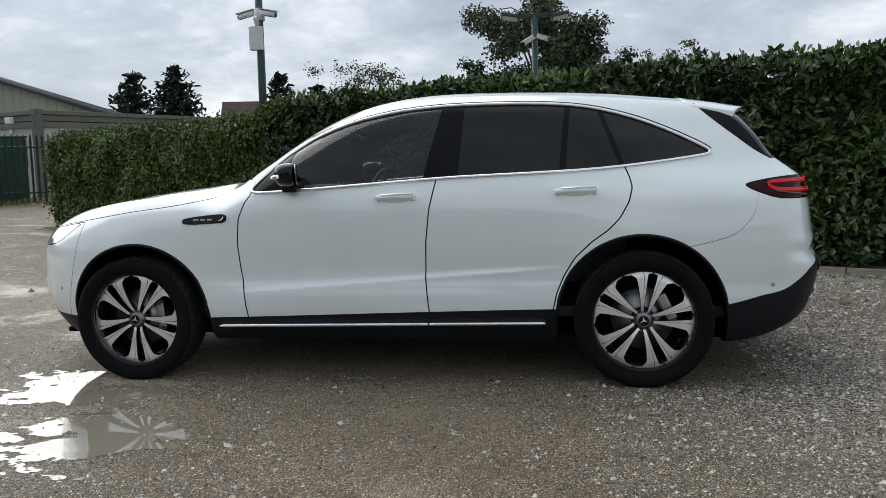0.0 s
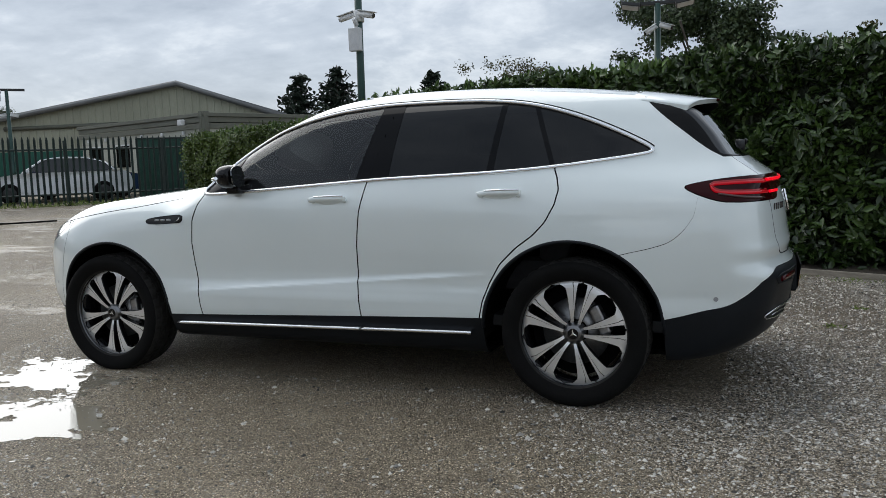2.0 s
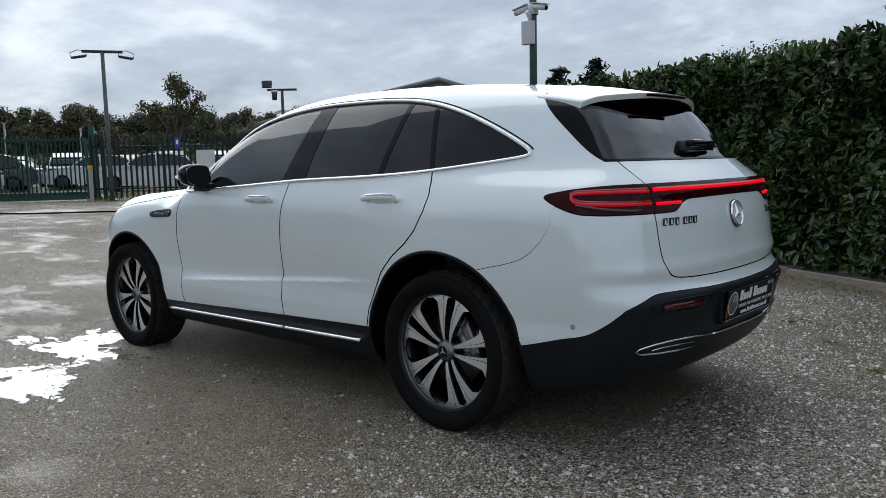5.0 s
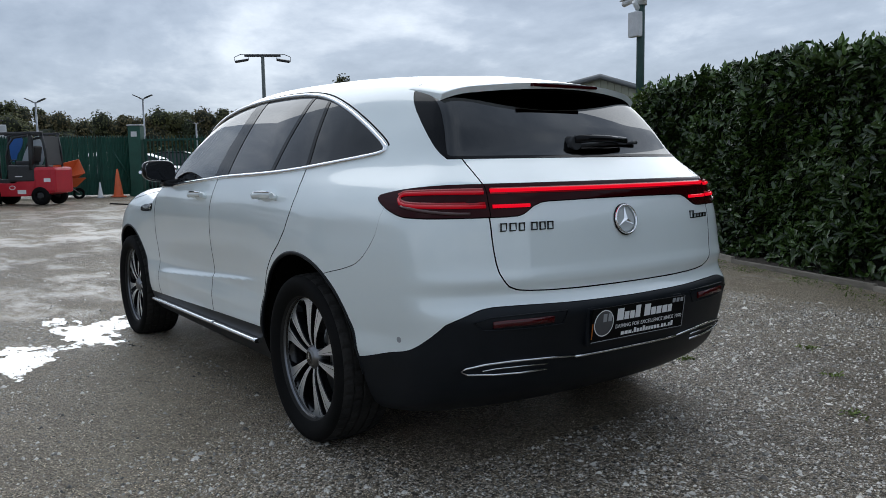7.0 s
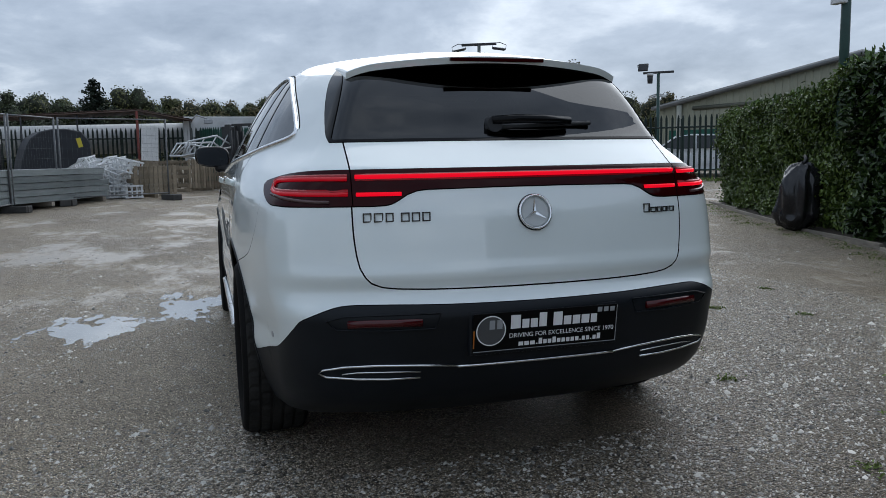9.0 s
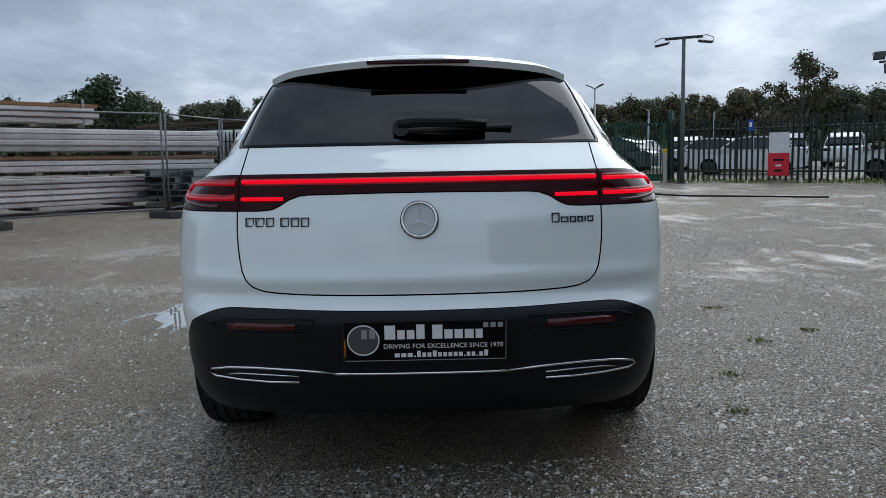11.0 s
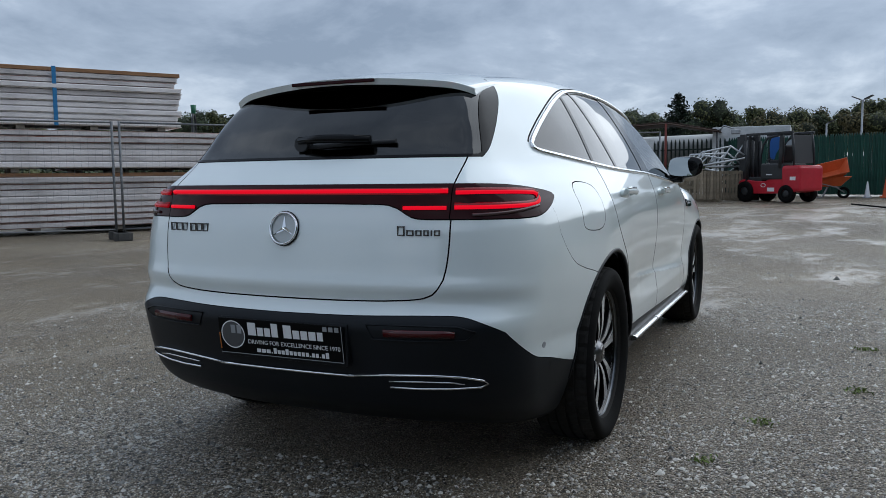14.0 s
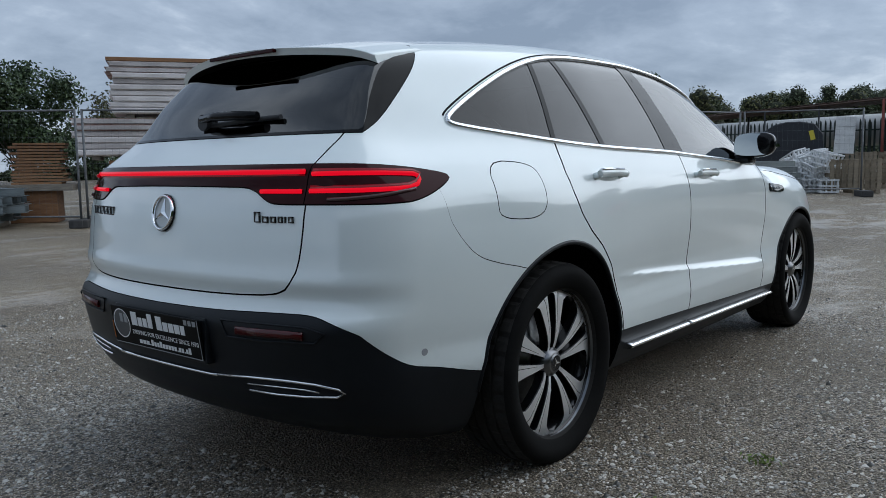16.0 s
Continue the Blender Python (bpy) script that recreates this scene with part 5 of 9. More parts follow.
    # Patchy tone, darker round (2.9, 2.0) and lighter round (2.1, -1.7).
    ground_tone = ramp(around_spot(noise_tex(0.23, 4, 0.55, (1.0, 1.7, 1.0)), [(2.9, 2.0, 2.1, -0.26), (2.1, -1.7, 1.5, 0.14)]), [(0.25, (0.60, 0.575, 0.55)), (0.65, (1.15, 1.14, 1.12))])
    col = mix(1.0, col, ground_tone, "MULTIPLY")
    moss_n = ramp(noise_tex(2.3, 6, 0.7), [(0.66, (0, 0, 0)), (0.74, (0.6, 0.6, 0.6))])
    moss_c = ramp(noise_tex(40.0, 3), [(0.3, (0.05, 0.065, 0.02)), (0.7, (0.11, 0.13, 0.045))])
    col = mix(moss_n, col, moss_c)
    wet = ramp(around_spot(noise_tex(0.5, 11, 0.74, (1.0, 1.7, 1.0)), [(-5.6, -2.2, 2.4, 0.10), (-3.2, -1.0, 1.6, 0.08), (-16.5, 3.0, 7.0, 0.08), (-10.0, -0.1, 3.5, 0.08)]), [(0.53, (0, 0, 0)), (0.63, (1, 1, 1))])
    # loose, drained stones behind the car hold no film of water
    gap = nodes.new("ShaderNodeVectorMath")
    gap.operation = "DISTANCE"
    gap.inputs[1].default_value = (2.6, 0.6, 0.0)
    links.new(co.outputs["Object"], gap.inputs[0])
    drained = nodes.new("ShaderNodeMapRange")
    drained.inputs["From Min"].default_value, drained.inputs["From Max"].default_value = 2.6, 4.4
    links.new(gap.outputs["Value"], drained.inputs["Value"])
    film = nodes.new("ShaderNodeMath")
    film.operation = "MULTIPLY"
    links.new(wet, film.inputs[0])
    links.new(drained.outputs[0], film.inputs[1])
    wet = film.outputs[0]
    dark = nodes.new("ShaderNodeMix")
    dark.data_type, dark.blend_type = "RGBA", "MULTIPLY"
    dark.inputs[7].default_value = (0.84, 0.82, 0.80, 1)
    links.new(wet, dark.inputs[0])
    links.new(col, dark.inputs[6])
    # lighter tone away from the stones behind the car
    pale = nodes.new("ShaderNodeMapRange")
    pale.inputs["To Min"].default_value, pale.inputs["To Max"].default_value = 1.24, 1.52
    links.new(drained.outputs[0], pale.inputs["Value"])
    tone = nodes.new("ShaderNodeVectorMath")
    tone.operation = "SCALE"
    links.new(dark.outputs[2], tone.inputs[0])
    links.new(pale.outputs[0], tone.inputs["Scale"])
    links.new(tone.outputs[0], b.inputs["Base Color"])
    rr = nodes.new("ShaderNodeMapRange")
    rr.inputs["To Min"].default_value, rr.inputs["To Max"].default_value = 0.52, 0.30
    links.new(wet, rr.inputs[0])
    links.new(rr.outputs[0], b.inputs["Roughness"])
    # the film of water lies smooth over the stones
    thin = nodes.new("ShaderNodeMath")
    thin.operation = "MULTIPLY"
    thin.inputs[1].default_value = 0.5
    links.new(wet, thin.inputs[0])
    links.new(thin.outputs[0], b.inputs["Coat Weight"])
    b.inputs["Coat Roughness"].default_value, b.inputs["Coat IOR"].default_value = 0.30, 1.6
    b.inputs["Specular IOR Level"].default_value = 0.35
    hm = nodes.new("ShaderNodeMath")
    hm.operation = "MULTIPLY_ADD"
    hm.inputs[1].default_value = 0.5
    links.new(stones2.outputs["Distance"], hm.inputs[0])
    links.new(stones.outputs["Distance"], hm.inputs[2])
    inv = nodes.new("ShaderNodeMath")
    inv.operation = "MULTIPLY"
    inv.inputs[1].default_value = -1.0
    links.new(hm.outputs[0], inv.inputs[0])
    bp = nodes.new("ShaderNodeBump")
    bs = nodes.new("ShaderNodeMapRange")
    bs.inputs["To Min"].default_value, bs.inputs["To Max"].default_value = 1.0, 0.10
    links.new(wet, bs.inputs[0])
    links.new(bs.outputs[0], bp.inputs["Strength"])
    bp.inputs["Distance"].default_value = 0.02
    links.new(inv.outputs[0], bp.inputs["Height"])
    bp2 = nodes.new("ShaderNodeBump")
    bp2.inputs["Distance"].default_value = 0.04
    calm = nodes.new("ShaderNodeMapRange")
    calm.inputs["To Min"].default_value, calm.inputs["To Max"].default_value = 0.35, 0.03
    links.new(wet, calm.inputs["Value"])
    links.new(calm.outputs[0], bp2.inputs["Strength"])
    links.new(noise_tex(3.0, 5), bp2.inputs["Height"])
    links.new(bp2.outputs[0], bp.inputs["Normal"])
    links.new(bp.outputs[0], b.inputs["Normal"])
    return m


def ground_z(x, y):
    z = float(lift(x, y))
    if abs(x) + abs(y) < 55:
        calm = 1.0
        for px, py, rx, ry in PUDDLES:
            calm = min(calm, max(0.0, ((x - px) / (rx * 1.5)) ** 2 + ((y - py) / (ry * 1.5)) ** 2 - 0.8))
        z += calm * 0.010 * noise.noise(Vector((x * 0.45, y * 0.45, 3.0))) + calm * 0.004 * noise.noise(Vector((x * 1.7, y * 1.7, 9.0)))
    return z


# smooth, level places that hold the puddles
PUDDLES = [(-1.74, -1.20, 0.60, 0.34), (-1.12, -1.83, 0.56, 0.37)]


def ground_mesh():
    radii = np.concatenate([np.linspace(0, 12, 110), 12 * 1.055 ** np.arange(1, 100)])
    n = 240
    verts, faces = [(0, 0, ground_z(0, 0))], []
    for r in radii[1:]:
        for k in range(n):
            a = 2 * math.pi * k / n
            x, y = r * math.cos(a), r * math.sin(a)
            verts.append((x, y, ground_z(x, y)))
    for k in range(n):
        faces.append((0, 1 + k, 1 + (k + 1) % n))
    for i in range(len(radii) - 2):
        a, b = 1 + i * n, 1 + (i + 1) * n
        for k in range(n):
            faces.append((a + k, b + k, b + (k + 1) % n, a + (k + 1) % n))
    return mesh_of("ground", verts, faces, True)


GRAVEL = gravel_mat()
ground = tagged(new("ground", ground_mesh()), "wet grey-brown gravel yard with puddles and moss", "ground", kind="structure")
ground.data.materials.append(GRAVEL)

WATER = principled("puddle_water", (0.30, 0.27, 0.21), 0.02, 0.0, IOR=1.6, Coat_Weight=1.0, Coat_Roughness=0.01)
for px, py, rx, ry in PUDDLES:
    nx, ny = 260, 170
    gx, gy = np.meshgrid(np.linspace(-1.5, 1.5, nx), np.linspace(-1.5, 1.5, ny))
    pts = np.stack([px + rx * gx.ravel(), py + ry * gy.ravel(), np.zeros(nx * ny)], axis=1)
    quads = [(j * nx + i, j * nx + i + 1, (j + 1) * nx + i + 1, (j + 1) * nx + i) for j in range(ny - 1) for i in range(nx - 1)]

    def shore(p):
        q = np.sqrt(((p[:, 0] - px) / rx) ** 2 + ((p[:, 1] - py) / ry) ** 2)
        w = np.array([noise.fractal(Vector((v[0] * 2.6, v[1] * 4.2, px)), 1.0, 2.0, 4) for v in p])
        w2 = np.array([noise.noise(Vector((v[0] * 7, v[1] * 16, px + 4))) for v in p])
        w3 = np.array([noise.fractal(Vector((v[0] * 22, v[1] * 40, px + 9)), 0.8, 2.0, 3) for v in p])
        return q - 0.78 + 0.8 * w + 0.35 * w2 + 0.34 * w3 * np.clip(q - 0.2, 0.1, 1.0)
    pool = cut((pts, quads), shore)[0]
    if pool[1]:
        level_v = pool[0].copy()
        level_v[:, 2] = [ground_z(v[0], v[1]) + 0.002 for v in level_v]
        ob = tagged(new("puddle", mesh_of("puddle", level_v, pool[1], True)), "shallow muddy rain puddle on the gravel", "puddle", kind="structure")
        ob.data.materials.append(WATER)

KERB = [(8.0, 1.10), (3.69, 3.05), (1.1, 4.50), (-0.85, 5.30), (-1.95, 5.93), (-4.3, 6.75), (-6.8, 7.75), (-8.9, 8.75)]


def along(line, step):
    """Places along a line of points, with the way across it (to its far side)."""
    out = []
    for a, b in zip(line, line[1:]):
        a, b = Vector((*a, 0)), Vector((*b, 0))
        n = max(1, round((b - a).length / step))
        d = (b - a).normalized()
        for k in range(n):
            out.append((a.lerp(b, k / n), d))
    return out


TIMBER = weathered("weathered_timber", (0.13, 0.113, 0.09), (0.32, 0.285, 0.235), 5.0, 60.0, (0.7, 0.9), bump=0.3, stretch=(1, 1, 6), random_tint=0.3)
kerb = tagged(new("kerb"), "weathered timber edging along the hedge bed", "kerb", kind="structure")
for a, b in zip(KERB, KERB[1:]):
    a, b = Vector((*a, 0)), Vector((*b, 0))
    d = b - a
    n = max(1, round(d.length / 1.8))
    for k in range(n):
        c = a.lerp(b, (k + 0.5) / n)
        m = pose(c.x, c.y, ground_z(c.x, c.y) - 0.012, random.uniform(-2, 2), random.uniform(-0.6, 0.6), math.degrees(math.atan2(d.y, d.x)) + random.uniform(-0.6, 0.6))
        part("board", box(d.length / n - 0.01, 0.045, 0.13, (0, 0, 0), 0.006), TIMBER, kerb, "", m)

# soil bed under the hedge
SOIL = weathered("dark_soil", (0.02, 0.016, 0.011), (0.06, 0.048, 0.034), 6.0, 60.0, (0.8, 1.0), bump=0.6, depth=0.02)
verts, faces = [], []
row = along(KERB, 0.4)
for p, d in row:
    n = Vector((d.y, -d.x, 0)) * -1
    n = n if n.y > 0 else -n
    for k, w in enumerate((0.02, 0.4, 0.9, 1.5)):
        q = p + n * w
        verts.append((q.x, q.y, ground_z(q.x, q.y) + 0.02 + 0.05 * (k > 0) + 0.02 * noise.noise(q * 3)))
for i in range(len(row) - 1):
    for k in range(3):
        a = i * 4 + k
        faces.append((a, a + 1, a + 5, a + 4))
bed = tagged(new("soil_bed", mesh_of("soil_bed", verts, faces, True)), "dark soil bed under the hedge", "soil", kind="structure")
bed.data.materials.append(SOIL)


def leaf_mat(name, dark, light, rough=(0.28, 0.45), tint=0.5):
    m = weathered(name, dark, light, 0.9, 14.0, rough, bump=0.0, random_tint=tint, island=True)
    b = m.node_tree.nodes["Principled BSDF"]
    b.inputs["Subsurface Weight"].default_value = 0.0
    return m


def leaves_mesh(name, centres, normals, length, width, fold=0.25, droop=0.3, seed=1, spread=0.55):
    """Folded leaves, each of two faces, at the centres, facing roughly along the normals."""
    rng = np.random.default_rng(seed)
    n = len(centres)
    nor = normals + rng.normal(0, spread, (n, 3))
    nor /= np.linalg.norm(nor, axis=1, keepdims=True)
    up = np.tile([0.0, 0.0, -droop], (n, 1)) + rng.normal(0, 0.7, (n, 3))
    t = up - nor * np.sum(up * nor, axis=1, keepdims=True)
    t /= np.maximum(np.linalg.norm(t, axis=1, keepdims=True), 1e-6)
    s = np.cross(nor, t)
    ln = (length * rng.uniform(0.65, 1.25, n))[:, None]
    wd = (width * rng.uniform(0.7, 1.2, n))[:, None]
    lift_n = nor * wd * fold
    v = np.stack([centres - t * ln * 0.5, centres - t * ln * 0.18 + s * wd * 0.5 + lift_n, centres + t * ln * 0.22 + s * wd * 0.42 + lift_n, centres + t * ln * 0.5 - nor * ln * 0.08,
                  centres + t * ln * 0.22 - s * wd * 0.42 + lift_n, centres - t * ln * 0.18 - s * wd * 0.5 + lift_n], axis=1).reshape(-1, 3)
    base = (np.arange(n) * 6)[:, None]
    f = np.concatenate([base + [0, 1, 2, 3], base + [0, 3, 4, 5]])
    me = bpy.data.meshes.new(name)
    me.vertices.add(len(v))
    me.vertices.foreach_set("co", v.ravel())
    me.loops.add(f.size)
    me.loops.foreach_set("vertex_index", f.ravel().astype(np.int32))
    me.polygons.add(len(f))
    me.polygons.foreach_set("loop_start", np.arange(0, f.size, 4, dtype=np.int32))
    me.update(calc_edges=True)
    me.validate()
    return me


def sprig_mesh(name, centres, axes, per, length, width, seed):
    """Rosettes: leaves that spread round the tip of a shoot, the shoots pointing out and up."""
    rng = np.random.default_rng(seed)
    n = len(centres)
    ax = axes + rng.normal(0, 0.38, (n, 3)) + (0, 0, 0.30)
    ax /= np.linalg.norm(ax, axis=1, keepdims=True)
    u = np.cross(ax, rng.normal(0, 1, (n, 3)))
    u /= np.linalg.norm(u, axis=1, keepdims=True)
    w = np.cross(ax, u)
    out = []
    for k in range(per):
        a = 2 * math.pi * k / per + rng.uniform(-0.4, 0.4, n)
        tilt = np.radians(rng.uniform(28, 78, n))[:, None]
        side = u * np.cos(a)[:, None] + w * np.sin(a)[:, None]
        t = ax * np.cos(tilt) + side * np.sin(tilt)
        nor = ax * np.sin(tilt) - side * np.cos(tilt)
        s = np.cross(nor, t)
        ln = (length * rng.uniform(0.65, 1.25, n))[:, None]
        wd = (width * rng.uniform(0.75, 1.2, n))[:, None]
        rise = nor * wd * 0.22
        c = centres - ax * 0.02 * k
        out.append(np.stack([c, c + t * ln * 0.34 + s * wd * 0.5 + rise, c + t * ln * 0.72 + s * wd * 0.42 + rise, c + t * ln - nor * ln * 0.14,
                             c + t * ln * 0.72 - s * wd * 0.42 + rise, c + t * ln * 0.34 - s * wd * 0.5 + rise], axis=1))
    v = np.concatenate(out).reshape(-1, 3)
    base = (np.arange(n * per) * 6)[:, None]
    f = np.concatenate([base + [0, 1, 2, 3], base + [0, 3, 4, 5]])
    me = bpy.data.meshes.new(name)
    me.vertices.add(len(v))
    me.vertices.foreach_set("co", v.ravel())
    me.loops.add(f.size)
    me.loops.foreach_set("vertex_index", f.ravel().astype(np.int32))
    me.polygons.add(len(f))
    me.polygons.foreach_set("loop_start", np.arange(0, f.size, 4, dtype=np.int32))
    me.update(calc_edges=True)
    return me


def hedge_height(x):
    return float(np.interp(x, [-9, -6, -4.2, -3.6, -2, 1, 4, 8], [1.66, 1.74, 1.80, 2.06, 2.12, 2.10, 2.08, 2.08]))


LAUREL = leaf_mat("laurel_leaf", (0.011, 0.025, 0.005), (0.060, 0.108, 0.020))
# Solid core behind the leaves; the hedge's inner shade is put into its colour.
LAUREL_CORE = weathered("shaded_hedge_inside", (0.006, 0.010, 0.004), (0.02, 0.028, 0.010), 5.0, 30.0, (0.8, 1.0), bump=0.5, depth=0.05)
hedge = thing("hedge", "tall dense laurel hedge with glossy dark green leaves", "hedge")
rng = np.random.default_rng(5)
rows = along(KERB, 0.02)
cen, nor = [], []
tot = len(rows)
for i in rng.integers(0, tot, 60000):
    p, d = rows[i]
    n = Vector((d.y, -d.x, 0))
    n = n if n.y > 0 else -n
    h = hedge_height(p.x) + 0.09 * noise.noise(Vector((p.x * 0.9, p.y * 0.9, 1)))
    u = rng.random()
    if u < 0.70:
        z = 0.04 + (h - 0.04) * rng.random() ** 0.9
        bulge = 0.30 * noise.noise(Vector((p.x * 1.3, p.y * 1.3, z * 1.5))) + 0.12 * noise.noise(Vector((p.x * 4, p.y * 4, z * 4)))
        w = 0.24 + bulge * (0.5 + 0.5 * min(1, z)) + abs(rng.normal(0, 0.08)) - 0.10 * max(0, 0.6 - z)
        c = p + n * w
        cen.append((c.x, c.y, z))
        nor.append((-n.x * 0.9, -n.y * 0.9, 0.45))
    elif u < 0.93:
        w = 0.25 + 1.0 * rng.random()
        c = p + n * w
        shoot = 0.10 * max(0, noise.noise(Vector((c.x * 3.1, c.y * 3.1, 7)))) * 2 * rng.random()
        cen.append((c.x, c.y, h + rng.normal(0, 0.05) + shoot))
        nor.append((rng.normal(0, 0.7), rng.normal(0, 0.7), 0.6))
    else:
        c = p + n * (1.25 + abs(rng.normal(0, 0.08)))
        cen.append((c.x, c.y, 0.6 + (h - 0.6) * rng.random()))
        nor.append((n.x, n.y, 0.3))
# the end face
e, ed = Vector((*KERB[-1], 0)), (Vector((*KERB[-1], 0)) - Vector((*KERB[-2], 0))).normalized()
en_ = Vector((ed.y, -ed.x, 0))
en_ = en_ if en_.y > 0 else -en_
for _ in range(2600):
    c = e + en_ * (0.25 + 1.0 * rng.random()) + ed * (0.05 + rng.normal(0, 0.07))
    cen.append((c.x, c.y, 0.1 + 1.6 * rng.random()))
    nor.append((ed.x, ed.y, 0.4))
cen, nor = np.array(cen), np.array(nor)
cen[:, 2] += lift(cen[:, 0], cen[:, 1])
# the far stretch is a finer, yellower shrub
fine = cen[:, 0] < -3.3 + 0.5 * np.sin(cen[:, 2] * 3.0)
rng2 = np.random.default_rng(15)
more = np.repeat(cen[fine], 2, axis=0) + rng2.normal(0, 0.05, (2 * int(fine.sum()), 3))
part("fine_foliage", leaves_mesh("fine_foliage", np.concatenate([cen[fine], more]), np.concatenate([nor[fine], np.repeat(nor[fine], 2, axis=0)]), 0.07, 0.030, seed=13), leaf_mat("yellow_green_leaf", (0.030, 0.054, 0.006), (0.125, 0.185, 0.030)), hedge, "finer yellow-green leaves", kind="stuff")
cen, nor = cen[~fine], nor[~fine]
pick = np.random.default_rng(16).random(len(cen))
tip = pick < 0.135
foliage = part("foliage", leaves_mesh("foliage", cen[pick > 0.74], nor[pick > 0.74], 0.116, 0.053, seed=3), LAUREL, hedge, "glossy dark green laurel leaves", kind="stuff")
part("laurel_growth", sprig_mesh("laurel_growth", cen[tip], nor[tip], 6, 0.118, 0.047, 17), LAUREL, hedge, "rosettes of glossy laurel leaves", kind="stuff")
# upright young shoots along the top
cen, nor = [], []
for i in rng.integers(0, tot, 620):
    p, d = rows[i]
    n = Vector((d.y, -d.x, 0))
    n = n if n.y > 0 else -n
    c = p + n * (0.3 + 0.9 * rng.random())
    h = hedge_height(p.x) + float(lift(c.x, c.y))
    tall = rng.uniform(0.05, 0.2)
    for k in range(6):
        a = rng.uniform(0, 6.28)
        cen.append((c.x + 0.03 * math.cos(a), c.y + 0.03 * math.sin(a), h + tall * (k + 1) / 6))
        nor.append((math.cos(a), math.sin(a), 0.15))
shoots = part("young_growth", leaves_mesh("young_growth", np.array(cen), np.array(nor), 0.10, 0.040, droop=-2.2, seed=4, spread=0.25), leaf_mat("young_laurel_leaf", (0.04, 0.08, 0.015), (0.12, 0.2, 0.04)), hedge, "lighter young shoots", kind="stuff")
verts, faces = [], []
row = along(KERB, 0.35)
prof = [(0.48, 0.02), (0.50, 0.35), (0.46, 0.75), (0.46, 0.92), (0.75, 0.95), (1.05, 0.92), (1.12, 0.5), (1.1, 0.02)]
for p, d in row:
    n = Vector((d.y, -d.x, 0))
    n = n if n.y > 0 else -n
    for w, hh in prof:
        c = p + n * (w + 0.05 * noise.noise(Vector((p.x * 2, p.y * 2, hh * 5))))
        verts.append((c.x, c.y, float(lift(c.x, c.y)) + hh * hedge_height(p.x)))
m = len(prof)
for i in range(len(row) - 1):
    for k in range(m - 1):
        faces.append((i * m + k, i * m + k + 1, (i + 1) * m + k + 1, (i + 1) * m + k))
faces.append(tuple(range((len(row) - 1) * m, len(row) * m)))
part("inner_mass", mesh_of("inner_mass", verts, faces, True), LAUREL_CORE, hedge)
STEM = weathered("hedge_stem", (0.04, 0.032, 0.022), (0.11, 0.09, 0.065), 8, 40, (0.8, 0.95))
bm = bmesh.new()
for p, d in along(KERB, 0.55):
    n = Vector((d.y, -d.x, 0))
    n = n if n.y > 0 else -n
    c = p + n * random.uniform(0.45, 0.7)
    z = ground_z(c.x, c.y)
    rod((c.x, c.y, z), (c.x + random.uniform(-0.1, 0.1), c.y + random.uniform(-0.1, 0.1), z + 0.7), random.uniform(0.018, 0.04), 0.015, 6, bm)
part("stems", bm, STEM, hedge, kind="stuff")

# ---- site: fence, gate, posts ----
FENCE_GREEN = weathered("green_coated_steel", (0.006, 0.040, 0.028), (0.016, 0.085, 0.058), 3.0, 50.0, (0.35, 0.6), bump=0.05, random_tint=0.25)
FENCE_DARK = weathered("dark_coated_steel", (0.006, 0.016, 0.013), (0.018, 0.036, 0.030), 3.0, 50.0, (0.4, 0.65), bump=0.05, random_tint=0.25)
GALV = weathered("galvanised_steel", (0.24, 0.25, 0.26), (0.48, 0.49, 0.50), 12.0, 80.0, (0.35, 0.55), 0.85, 0.05)
DARK_STEEL = weathered("dark_painted_steel", (0.012, 0.013, 0.014), (0.035, 0.036, 0.038), 6.0, 60.0, (0.4, 0.6))
WHITE_PLASTIC = weathered("white_plastic", (0.55, 0.56, 0.56), (0.78, 0.79, 0.79), 8.0, 60.0, (0.35, 0.6), bump=0.05)


def pale_mesh(h, w=0.07):
    """A W-section fence pale with a split, pointed head."""
    bm = bmesh.new()
    prof = [(-w / 2, 0.0), (-w * 0.28, 0.022), (0, 0.006), (w * 0.28, 0.022), (w / 2, 0.0)]
    rows = []
    for z, shrink in ((0.0, 1.0), (h - 0.11, 1.0), (h - 0.04, 0.55), (h, 0.12)):
        rows.append([bm.verts.new((u * shrink, -v, z)) for u, v in prof])
    for a, b in zip(rows, rows[1:]):
        for k in range(4):
            bm.faces.new((a[k], a[k + 1], b[k + 1], b[k]))
    return bm


def mesh_from(bm, name, mat):
    me = bpy.data.meshes.new(name)
    bm.to_mesh(me)
    bm.free()
    me.materials.append(mat)
    return me


